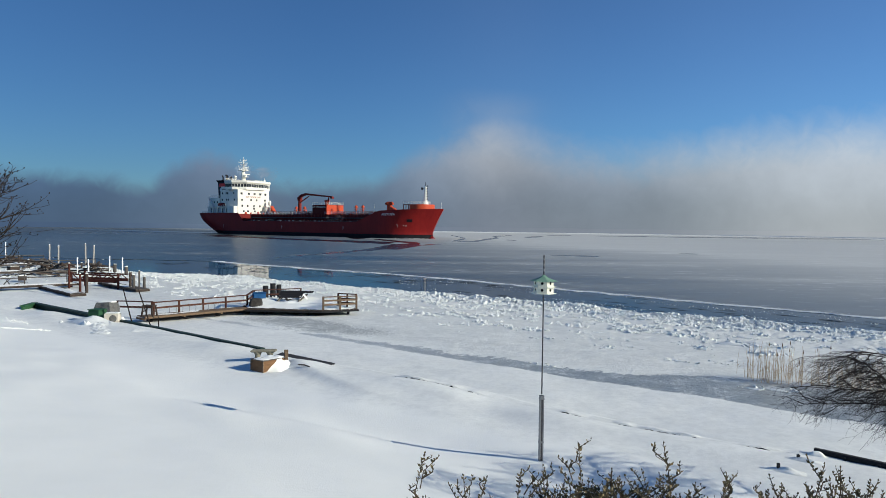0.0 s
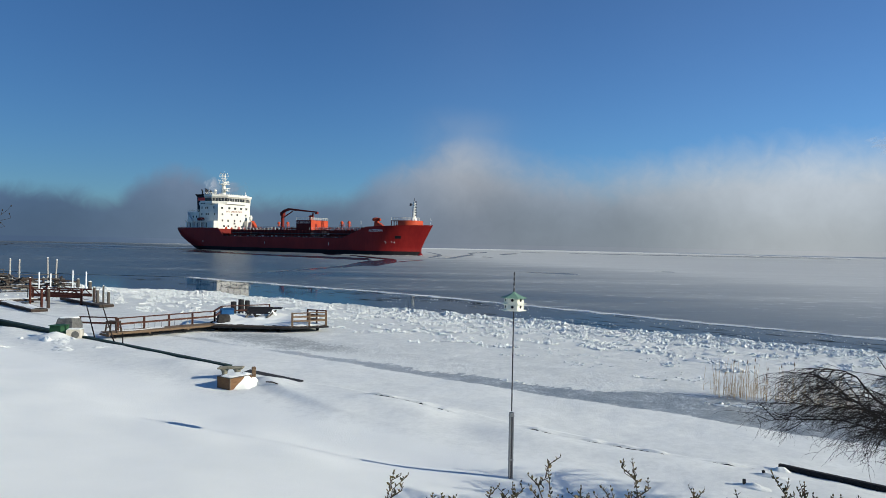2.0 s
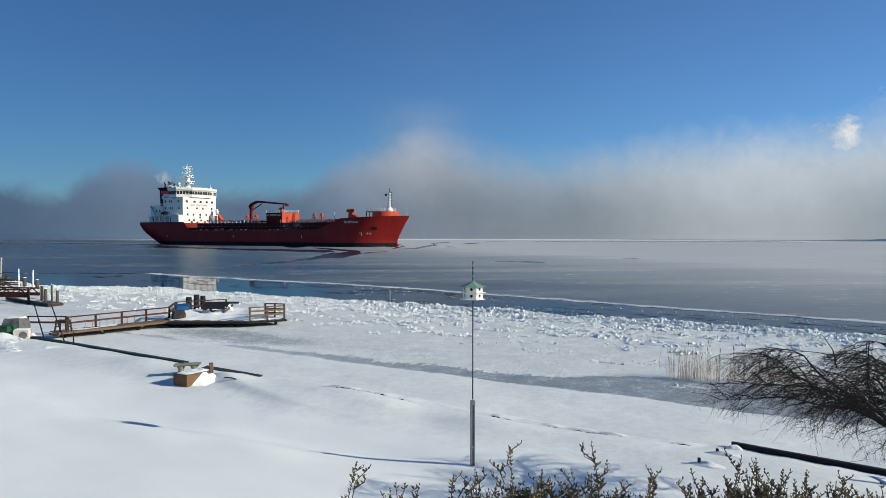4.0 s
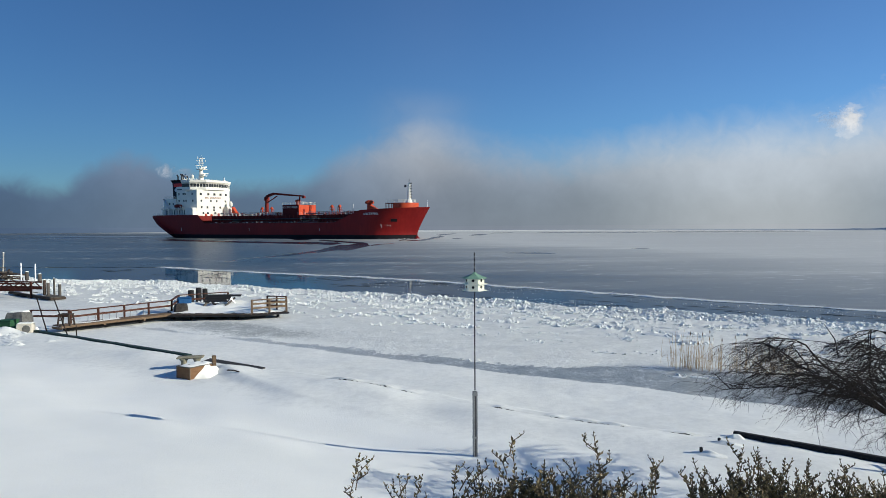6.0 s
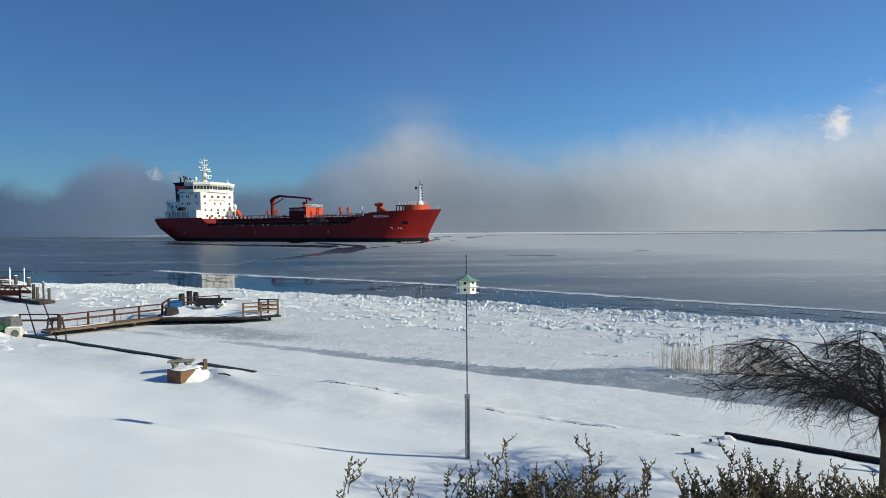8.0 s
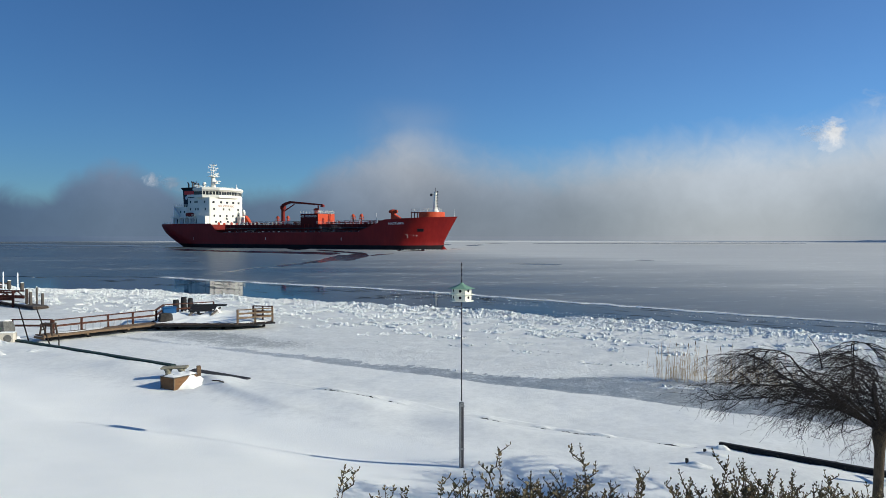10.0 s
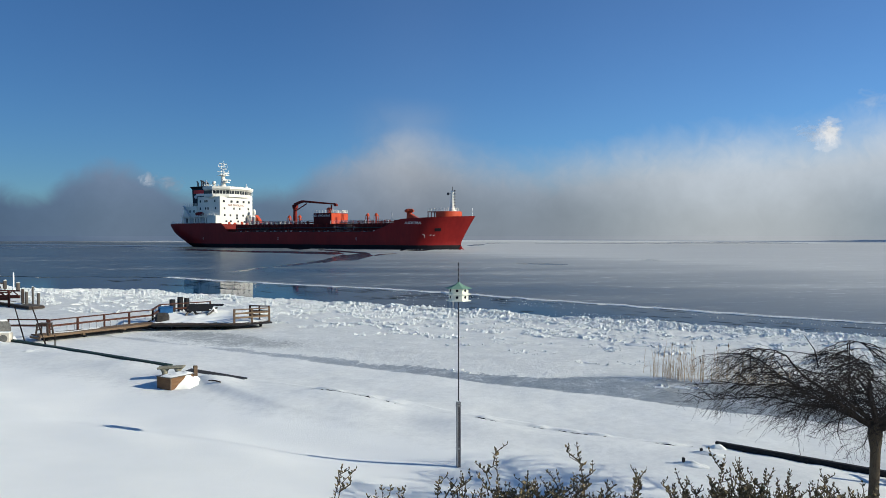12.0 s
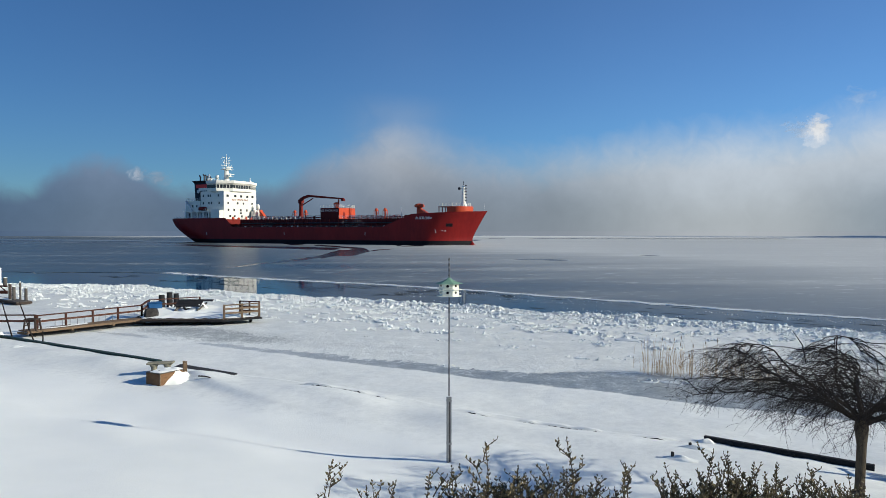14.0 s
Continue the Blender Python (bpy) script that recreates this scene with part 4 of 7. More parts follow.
def railing(points, height=1.1, step=1.8, r=0.035, bars=3):
    g = Geo()
    pts = [Vector(p) for p in points]
    for a, b in zip(pts, pts[1:]):
        k = max(1, round((b - a).length / step))
        for i in range(k + 1):
            p = a + (b - a) * i / k
            g.tube((p, p + Vector((0, 0, height))), r, 4)
        for h in range(bars):
            z = Vector((0, 0, height * (h + 1) / bars))
            g.tube((a + z, b + z), r, 4)
    return g


FUNNEL_RED = surface("red_funnel_band", (0.62, 0.04, 0.04), (0.74, 0.06, 0.05), 0.45, 0, 0.4, 3)
PIPE_GREY = surface("grey_deck_pipe", (0.22, 0.21, 0.20), (0.42, 0.40, 0.38), 0.5, 0.3, 0.8, 4)
LETTER_RED = surface("red_lettering", (0.30, 0.15, 0.12), (0.40, 0.20, 0.16), 0.5, 0, 0.5, 4, 0)
LETTER_PALE = surface("pale_lettering", (0.62, 0.58, 0.55), (0.76, 0.72, 0.69), 0.5, 0, 0.5, 4, 0)
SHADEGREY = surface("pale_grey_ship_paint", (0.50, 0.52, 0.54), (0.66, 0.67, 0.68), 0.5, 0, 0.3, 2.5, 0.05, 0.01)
ORANGE = surface("orange_red_ship_paint", (0.42, 0.050, 0.020), (0.54, 0.080, 0.030), 0.5, 0, 0.4, 2.5, 0.05, 0.01, spec=0.2)


def steam_mat():
    m, nt, b = node_mat("thin_steam")
    b.inputs["Base Color"].default_value = (0.9, 0.9, 0.9, 1)
    b.inputs["Roughness"].default_value = 1.0
    b.inputs["Specular IOR Level"].default_value = 0.0
    n = noise_node(nt, 0.5, 4, 0.6)
    link(nt, ramp(nt, n.outputs[0], ((0.42, 0.0), (0.75, 0.10))).outputs[0], b.inputs["Alpha"])
    return m


STEAM = steam_mat()


def build_ship():
    ship = thing("tanker_ship", "red-hulled product tanker with a white bridge, under way through thin ice", "ship")
    part("hull", hull_upper(), RED_HULL, ship, "red painted steel hull", True)
    part("boot_topping", hull_shell((-2.5, -0.6, 0.0, 0.5, 1.0, 1.45), False), BOOT, ship, "black lower hull at the waterline", True)
    # decks
    for nm, x0, x1, z in (("poop_deck", 0.3, 35.2, 9.35), ("main_deck", 38.8, 113.0, 5.2), ("forecastle_deck", 119.5, 143.8, 10.1)):
        g = Geo()
        k = 26
        xs = [x0 + (x1 - x0) * i / k for i in range(k + 1)]
        verts = [(x, s * max(0.05, half_breadth(x, z) - 0.12), z) for x in xs for s in (-1, 1)]
        g.put(verts, [(2 * i, 2 * i + 2, 2 * i + 3, 2 * i + 1) for i in range(k)])
        part(nm, g, RED_DECK, ship)
    g = Geo().box((35.0, -11.3, 4.8), (35.3, 11.3, 9.35))
    part("poop_bulkhead", g, RED_DECK, ship)
    g = Geo().box((118.6, -10.6, 4.8), (119.6, 10.6, 10.1))
    part("forecastle_bulkhead", g, RED_DECK, ship)
    # raised trunk over the tanks
    g = Geo().prism(((39.5, -7.6), (116, -7.6), (119, -6.2), (119, 6.2), (116, 7.6), (39.5, 7.6)), 5.1, 9.1)
    part("tank_trunk", g, SHADED_RED, ship)
    rnd = random.Random(11)
    for k in range(37):
        x = 40.6 + k * 2.08
        part("trunk_frame", Geo().bar((x, -7.68, 5.2), (x, -7.68, 9.0), 0.16, 0.14), RED_DECK, ship)
    for side in (-1, 1):
        g = railing([(x, side * 7.4, 9.1) for x in (40, 60, 76)], 1.1, 2.0, 0.04)
        part("trunk_rail", g, SHADEGREY, ship)
        g = railing([(x, side * 7.4, 9.1) for x in (88, 100, 116)], 1.1, 2.0, 0.04)
        part("trunk_rail", g, SHADEGREY, ship)
        g = railing([(x, side * 11.35, 5.9) for x in (40, 60, 80, 100, 110)], 0.75, 1.9, 0.03, 2)
        part("side_rail", g, DARKSTEEL, ship)
        # pale fittings along the side deck
        vent = Geo().lathe(((0.14, 0), (0.14, 0.5), (0.24, 0.55), (0.24, 0.75), (0.05, 0.8)), (0, 0, 0), 6).mesh("deck_vent", SHADEGREY)
        for i in range(26):
            ob = new("deck_vent", vent)
            ob.parent = ship
            ob.location = (42 + i * 2.65 + rnd.uniform(-0.6, 0.6), side * 10.6, 5.2)
    # cargo pipes and catwalk on the trunk
    for y in (-1.6, -0.9, 0.9, 1.6, 2.4):
        g = Geo().tube(((42, y, 9.75), (76, y, 9.75)), 0.22, 7).tube(((88, y, 9.75), (114, y, 9.75)), 0.22, 7)
        part("cargo_pipe", g, RED_DECK if y < 0 else PIPE_GREY, ship)
    for i in range(60):
        x = rnd.uniform(42, 114)
        if 77 < x < 87:
            continue
        y = rnd.uniform(-6.6, 6.6)
        h = rnd.uniform(0.4, 1.4)
        part("deck_valve", Geo().lathe(((0.22, 0), (0.22, h * 0.6), (0.42, h * 0.62), (0.42, h * 0.85), (0.12, h)), (x, y, 9.1), 7), RED_DECK, ship)
    for i in range(12):
        x = 46 + i * 2.3
        part("deck_locker", Geo().box((x, -6.9, 9.1), (x + 0.5, -6.4, 9.1 + rnd.uniform(0.5, 1.1)), None, 0.05), PIPE_GREY, ship)
    for i in range(62):      # stanchions, pipe ends and small lockers along the starboard side deck
        x = 42 + i * 1.12 + rnd.uniform(-0.5, 0.5)
        h = rnd.uniform(0.5, 1.5)
        part("side_fitting", Geo().box((x, -9.4, 5.2), (x + rnd.uniform(0.2, 0.8), -8.8, 5.2 + h), None, 0.04), rnd.choice((DARKSTEEL, PIPE_GREY, ORANGE, RED_DECK, SHADEGREY, SHADEGREY, WHITE)), ship)
    part("side_pipe", Geo().tube(((41, -10.1, 6.0), (112, -10.1, 6.0)), 0.16, 6), DARKSTEEL, ship)
    part("side_pipe", Geo().tube(((41, -8.3, 7.6), (112, -8.3, 7.6)), 0.2, 6), DARKSTEEL, ship)
    for i in range(18):      # pipe supports and frames across the trunk
        x = 43 + i * 4.0
        if 76 < x < 88:
            continue
        part("pipe_support", Geo().bar((x, -4.5, 9.1), (x, -4.5, 10.4), 0.14, 0.14).bar((x, 4.5, 9.1), (x, 4.5, 10.4), 0.14, 0.14).bar((x, -4.5, 10.4), (x, 4.5, 10.4), 0.14, 0.14), DARKSTEEL, ship)
    part("catwalk", Geo().box((41, 2.9, 10.45), (76, 4.3, 10.55)).box((88, 2.9, 10.45), (116, 4.3, 10.55)), DARKSTEEL, ship)
    for x in (54, 92):
        for y in (-9.6, 9.6):
            for k in range(4):
                part("manifold_pipe", Geo().tube(((x + k * 1.1, y, 5.2), (x + k * 1.1, y, 6.7), (x + k * 1.1, y * 0.8, 7.2)), 0.18, 6), DARKSTEEL, ship)
    for x in (58, 63.5, 101.8, 105.6):     # tall vent posts in red cages
        z0 = 9.1
        g = Geo().lathe(((0.28, 0), (0.28, 2.6), (0.62, 2.7), (0.62, 3.3), (0.3, 3.7), (0.05, 3.8)), (x, -3 if x > 90 else 3.5, z0), 9)
        for a in range(4):
            c, s = math.cos(a * 1.571 + 0.78), math.sin(a * 1.571 + 0.78)
            g.tube(((x + 0.9 * c, (-3 if x > 90 else 3.5) + 0.9 * s, z0), (x + 0.8 * c, (-3 if x > 90 else 3.5) + 0.8 * s, z0 + 3.0)), 0.07, 4)
        g.lathe(((0.95, 1.9), (0.95, 2.05)), (x, -3 if x > 90 else 3.5, z0), 10)
        part("vent_post", g, ORANGE, ship, "orange vent post with a round head")
    # crane
    crane = part("deck_crane", Geo().lathe(((1.1, 0), (1.1, 1.2), (0.8, 1.5), (0.75, 6.2), (1.15, 6.3), (1.15, 7.6), (0.4, 8.0)), (64.2, 0, 9.1), 12), RED_DECK, ship, "dark red deck crane with its boom stowed level")
    g2 = Geo()
    for i in range(10):
        x0, x1 = 2.08 * i, 2.08 * (i + 1)
        zz = [16.9 + 1.3 * min(1.0, x / 3.5) - 1.5 * max(0.0, (x - 3.5) / 17.3) for x in (x0, x1)]
        g2.bar((64.0 + x0, 0, zz[0]), (64.05 + x1, 0, zz[1]), 0.95 - 0.04 * i, 0.95 - 0.045 * i)
    g2.bar((64.8, 0, 14.6), (70.2, 0, 17.2), 0.3, 0.35)
    g2.tube(((82.5, 0, 16.5), (82.5, 0, 13.6)), 0.3, 7)
    g2.box((84.0, -0.5, 15.9), (85.2, 0.5, 16.7))
    part("crane_boom", g2, RED_DECK, crane)
    # midship deck house
    # one house, two reds: shade painted into the body, sunlight into the front
    house = part("deck_house", Geo().box((77.8, -5, 9.1), (86.5, 5, 13.2), None, 0.12), SHADED_RED, ship, "red deck house, shade put into its sides, sunlight into its front")
    part("sunlit_front", Geo().box((86.5, -4.95, 9.15), (86.53, 4.95, 13.15)), ORANGE, house, "orange-red front, sunlight put into its colour")
    part("rail", railing([(77.9, -4.9, 13.2), (86.4, -4.9, 13.2), (86.4, 4.9, 13.2), (77.9, 4.9, 13.2)], 1.1, 1.5, 0.05), WHITE, house)
    part("roof_vent", Geo().lathe(((0.8, 0), (0.8, 1.2), (1.1, 1.4), (1.1, 2.0), (0.3, 2.3)), (81.5, 0, 13.2), 10), ORANGE, house)
    g = Geo()
    for k in range(2):
        g.bar((86.6, 1.0 + k * 1.0, 9.2), (86.9, 1.0 + k * 1.0, 13.2), 0.12, 0.12)
    for k in range(10):
        g.bar((86.75, 1.0, 9.5 + k * 0.38), (86.75, 2.0, 9.5 + k * 0.38), 0.08, 0.08)
    part("ladder", g, RED_DECK, house)
    part("door", Geo().box((86.53, -2.6, 9.3), (86.58, -1.5, 11.6), None, 0.03), RED_DECK, house)
    text_part("lettering", "NO SMOKING", 1.15, Matrix.Translation((81.8, -5.04, 12.2)) @ Euler((radians(90), 0, 0)).to_matrix().to_4x4(), LETTER_PALE, house, "pale letters on the deck house")
    # fat ventilator and sloped casing at the forecastle break
    v = part("ventilator", Geo().lathe(((1.05, 0), (0.95, 2.7), (1.7, 2.9), (1.75, 3.5), (1.2, 4.0), (0.1, 4.15)), (119.9, -3, 10.1), 14), ORANGE, ship, "orange mushroom ventilator")
    g = Geo()
    g.put([(120.6, -4.2, 10.1), (124.3, -4.2, 10.1), (120.6, -4.2, 12.4), (120.6, -1.8, 10.1), (124.3, -1.8, 10.1), (120.6, -1.8, 12.4)],
          [(0, 1, 2), (3, 5, 4), (0, 3, 4, 1), (1, 4, 5, 2), (0, 2, 5, 3)])
    part("casing", g, ORANGE, v)
    part("light_post", Geo().tube(((114.5, -6, 9.1), (114.5, -6, 12.9)), 0.12, 6), SHADEGREY, ship)
    # forecastle house, rounded forward
    for x in (128.9, 130.2, 131.5):
        for y in (-5.1, 5.1):
            part("house_post", Geo().bar((x, y, 10.1), (x, y, 13.0), 0.22, 0.22), RED_DECK, ship)
    part("house_awning", Geo().box((128.7, -5.25, 12.75), (132.0, 5.25, 13.0)), RED_DECK, ship)
    plan = [(132.0, -5.2)] + [(134.0 + 4.6 * math.sin(a), -5.2 * math.cos(a)) for a in [i * math.pi / 30 for i in range(31)]] + [(132.0, 5.2)]
    fc = part("forecastle_house", Geo().prism(plan, 10.1, 13.0), ORANGE, ship, "orange-red rounded house on the bow")
    part("rail", railing([(128.9, -5.0, 13.0), (134, -5.0, 13.0), (137.2, -3.2, 13.0), (138.2, 0, 13.0)], 1.1, 1.3, 0.05), WHITE, fc)
    g = Geo().lathe(((1.3, 0), (1.0, 0.9), (0.75, 1.2), (0.55, 5.6), (0.45, 7.0), (0.1, 7.2)), (135.6, 0, 13.0), 10)
    m = part("bow_mast", g, WHITE, ship, "white signal mast on the bow")
    for k in range(6):
        part("signal_lamp", Geo().bar((135.6, 0.2, 15.0 + k), (136.5, 0.2, 15.0 + k), 0.25, 0.14).box((136.3, -0.2, 14.9 + k), (136.7, 0.3, 15.3 + k), None, 0.03), DARKSTEEL, m)
    g = Geo()
    g.tube(((135.6, 0, 20), (135.6, 0, 21.6)), 0.1, 5)
    g.box((133.6, -0.3, 18.7), (134.3, 0.3, 19.6), None, 0.1)
    g.bar((134.0, 0, 19.2), (135.6, 0, 19.2), 0.12, 0.12)
    part("masthead_light", g, DARKSTEEL, m, "dark lamp on a bracket")
    part("jackstaff", Geo().tube(((143.4, 0, 11.2), (143.4, 0, 14.0)), 0.06, 5), SHADEGREY, ship)
    g = Geo()
    rs = random.Random(52)
    for i in range(16):
        f = rs.random()
        c, r = Vector((99 - 7 * f + rs.gauss(0, 0.8), -8.6 + rs.gauss(0, 0.6), 6.4 + 2.2 * rs.random() * (1 - 0.3 * f))), rs.uniform(0.3, 0.9)
        bm = bmesh.new()
        bmesh.ops.create_icosphere(bm, subdivisions=2, radius=r)
        bm.verts.index_update()
        g.put([c + p.co * (0.8 + 0.5 * noise.noise(p.co * 1.5 + c)) for p in bm.verts], [tuple(p.index for p in f_.verts) for f_ in bm.faces])
        bm.free()
    part("steam", g, STEAM, ship, "thin wisps of white steam over the side deck", True)["kind"] = "stuff"
    # bow fittings on the starboard plating
    part("anchor_pocket", Geo().box((-1.1, -0.55, -0.3), (1.1, 0.55, 0.05), hull_frame(134.6, 6.7), 0.05), BOOT, ship, "dark square opening in the bow plating")
    for k, ch in enumerate("ALGOTERRA"):
        x = 123.6 + 6.1 * (k + 0.5) / 9
        text_part("letter", ch, 1.2, hull_frame(x, 9.0, 0.05), LETTER_PALE, ship, "pale letter on the bow plating", 0.04)
    for x, z, w, h in ((130.5, 4.6, 0.14, 1.0), (130.2, 5.1, 0.55, 0.14), (132.4, 4.9, 0.34, 0.34), (133.2, 4.75, 0.4, 0.3)):
        part("bow_mark", Geo().box((-w / 2, -h / 2, -0.1), (w / 2, h / 2, 0.04), hull_frame(x, z)), LETTER_PALE, ship, "small pale mark on the bow")
    for x in (25, 66, 103):
        part("tug_mark", Geo().box((-0.07, -0.55, -0.05), (0.07, 0.55, 0.04), hull_frame(x, 3.6)), LETTER_PALE, ship, "thin pale mark on the hull side")
    # bulb breaking the ice
    part("bulbous_bow", Geo().lathe(((0.1, -3.2), (1.2, -2.2), (1.5, -1.0), (1.2, 0.1), (0.45, 0.9), (0.1, 1.4)), (138.9, 0, -0.1), 12), RED_HULL, ship, "", True)
    # accommodation block
    acc = part("accommodation_block", Geo().prism(((18.8, -9), (31.9, -9), (31.9, 9), (18.8, 9)), 9.3, 20.7), WHITE, ship, "white accommodation block with square windows")
    part("aft_block", Geo().prism(((10.6, -9.4), (18.9, -9.4), (18.9, 9.4), (10.6, 9.4)), 9.3, 16.9), WHITE, acc)
    part("boat_deck", Geo().box((11.0, -11.2, 12.3), (31.0, -8.9, 12.6)), WHITE, acc)
    part("boat_deck", Geo().box((11.0, 8.9, 12.3), (31.0, 11.2, 12.6)), WHITE, acc)
    part("side_block", Geo().box((27.0, -11.2, 9.3), (31.8, -8.9, 12.9)), WHITE, acc)
    for x in (12.2, 15.6, 19.0, 22.4, 25.6):
        part("pillar", Geo().box((x - 0.35, -11.15, 9.3), (x + 0.35, -10.8, 12.3)), WHITE, acc)
    # grey sheet over the white side: the boat deck's shade put into colour
    part("shade_wall", Geo().box((11.2, -9.46, 9.6), (26.9, -9.41, 12.2)), SHADEGREY, acc)
    part("rail", railing([(11.1, -11.1, 12.6), (31, -11.1, 12.6)], 1.1, 1.4, 0.045), WHITE, acc)
    part("rail", railing([(10.7, -9.3, 16.9), (18.8, -9.3, 16.9)], 1.1, 1.4, 0.045), WHITE, acc)
    part("rail", railing([(0.4, -7.0, 9.4), (4, -8.6, 9.4), (10, -10.6, 9.4), (26, -11.3, 9.4)], 1.0, 1.6, 0.045), SHADEGREY, ship)
    part("stairs", Geo().bar((16.0, -10.6, 12.6), (12.2, -10.6, 16.9), 0.9, 0.3), SHADEGREY, acc)
    boat = part("lifeboat", Geo().lathe(((0.3, -2.4), (0.75, -1.8), (0.9, 0), (0.75, 1.8), (0.3, 2.4)), (0, 0, 0), 10), RED_DECK, ship, "dark red lifeboat in its davits", True)
    boat.matrix_local = pose(21.5, -10.4, 13.6, 0, 90, 0)
    # windows, each a pane with a raised frame
    def pane(x, y, z, w, h, face, who):
        if face == "front":
            part("window", Geo().box((x, y - w / 2, z - h / 2), (x + 0.06, y + w / 2, z + h / 2), None, 0.02), GLASS, who)
        else:
            part("window", Geo().box((x - w / 2, y - 0.06, z - h / 2), (x + w / 2, y, z + h / 2), None, 0.02), GLASS, who)
    for y in (-6.9, -2.8, 0.5, 3.9, 6.9):
        pane(31.9, y, 18.8, 1.15, 0.95, "front", acc)
    for y in (-6.6, -1.5, 1.7, 6.6):
        pane(31.9, y, 15.9, 0.85, 0.85, "front", acc)
    for y in (-6.5, -3.4, 0.2, 3.6, 6.8):
        pane(31.9, y, 13.1, 0.85, 0.9, "front", acc)
    for y, z in ((-5.6, 10.6), (-3.2, 10.6), (0.8, 10.6), (4.4, 10.5), (0.2, 11.9)):
        pane(31.9, y, z, 1.0, 0.8, "front", acc)
    for x, z in ((20.4, 18.9), (23.2, 18.9), (24.4, 18.9), (29.0, 18.9), (20.4, 15.9), (23.6, 15.9), (25.0, 15.9), (29.4, 15.9), (12.6, 14.8), (14.6, 14.8), (17.0, 14.8)):
        pane(x, -9.0 if x > 18.8 else -9.4, z, 0.7, 0.95, "side", acc)
    for x in (13.2, 17.2, 20.6, 23.8):
        pane(x, -9.46, 10.9, 1.6, 1.9, "side", acc)
    text_part("lettering", "NO SMOKING", 1.2, Matrix.Translation((31.96, -0.2, 17.25)) @ Euler((radians(90), 0, radians(90))).to_matrix().to_4x4(), LETTER_RED, acc, "red letters on the white front")
    g = Geo()
    for i in range(9):
        g.box((31.9, -4.6 + i * 1.05, 14.45), (31.95, -3.85 + i * 1.05, 14.7))
    part("small_lettering", g, SHADEGREY, acc, "line of small grey lettering")
    # wheelhouse with swept wings
    plan = ((23.5, -9.8), (28.6, -9.8), (32.8, -4.8), (32.8, 5), (29.4, 11.4), (23.5, 11.4))
    wide = ((23.2, -10.2), (28.9, -10.2), (33.5, -5.0), (33.5, 5.2), (29.7, 11.8), (23.2, 11.8))
    br = part("wheelhouse", Geo().prism(plan, 20.7, 21.9), WHITE, ship, "white wheelhouse with a band of dark windows")
    inner = tuple((x - 0.25, y * 0.985) for x, y in plan)
    part("window_band", Geo().prism(inner, 21.85, 23.35), GLASS, br, "dark bridge windows")
    part("roof", Geo().prism(plan, 23.3, 24.0, wide).prism(wide, 24.0, 24.9), WHITE, br)
    g = Geo()
    for (x0, y0), (x1, y1) in zip(plan[1:4], plan[2:5]):
        k = max(3, round(math.hypot(x1 - x0, y1 - y0) / 1.35))
        for i in range(k + 1):
            x, y = x0 + (x1 - x0) * i / k, y0 + (y1 - y0) * i / k
            part("mullion", Geo().bar((x - 0.05, y, 21.85), (x - 0.05, y, 23.35), 0.16, 0.16), WHITE, br)
    part("bracket", Geo().put([(25.5, -9.8, 20.7), (28, -9.8, 20.7), (28, -9, 20.7), (25.5, -9, 20.7), (25.5, -9, 19.9), (28, -9, 19.9)], [(0, 1, 2, 3), (0, 3, 4), (1, 5, 2), (0, 4, 5, 1), (2, 5, 4, 3)]), WHITE, br)
    part("roof_rail", railing([(23.6, -9.8, 24.9), (23.6, 11.4, 24.9)], 1.0, 2.0, 0.045), WHITE, br)
    part("radar_dome", Geo().lathe(((0.35, 0), (0.3, 1.2), (0.75, 1.4), (0.85, 2.0), (0.6, 2.6), (0.1, 2.8)), (22, -3, 24.9), 12), WHITE, ship, "white radome on a stalk", True)
    part("aerial", Geo().tube(((28.5, 9, 24.9), (28.5, 9, 27.0)), 0.18, 6).box((28.2, 8.6, 25.3), (28.8, 9.6, 25.8)), SHADEGREY, ship)
    # main mast
    g = Geo().lathe(((1.25, 0), (1.05, 2.5), (0.8, 5.0), (0.7, 5.4)), (24.1, 0, 24.9), 10)
    mast = part("main_mast", g, WHITE, ship, "white main mast with yards and radars")
    g = Geo()
    for a in (-0.8, 0.8):
        for b_ in (-0.8, 0.8):
            g.tube(((24.1 + a * 0.7, b_ * 0.7, 30.2), (24.1 + a * 0.55, b_ * 0.55, 35.2)), 0.09, 5)
    for k in range(5):
        z = 30.6 + k * 1.1
        w = (2.3, 2.9, 1.7, 2.6, 1.9)[k]
        g.bar((24.1, -w, z), (24.1, w, z), 0.14, 0.12)
        g.bar((23.4 - 0.2 * k, 0, z + 0.3), ((25.8, 24.9, 25.5, 24.6, 25.2)[k], 0, z + 0.3), 0.14, 0.12)
        for y in (-w, w):
            g.tube(((24.1, y, z - 0.2), (24.1, y, z + 0.6)), 0.07, 4)
    part("yards", g, WHITE, mast)
    part("radar_platform", Geo().box((22.9, -2.0, 30.0), (25.9, 2.0, 30.2)), WHITE, mast)
    part("radar_platform", Geo().box((24.6, -1.2, 27.0), (26.8, 1.2, 27.2)), WHITE, mast)
    part("radar_scanner", Geo().bar((26.2, -2.2, 28.2), (26.2, 2.2, 28.2), 0.35, 0.3).lathe(((0.4, 27.2), (0.3, 28.1)), (26.2, 0, 0), 8), WHITE, mast)
    part("radar_scanner", Geo().bar((26.0, -1.6, 30.9), (26.0, 1.6, 30.9), 0.3, 0.25).lathe(((0.3, 30.2), (0.2, 30.8)), (26.0, 0, 0), 8), WHITE, mast)
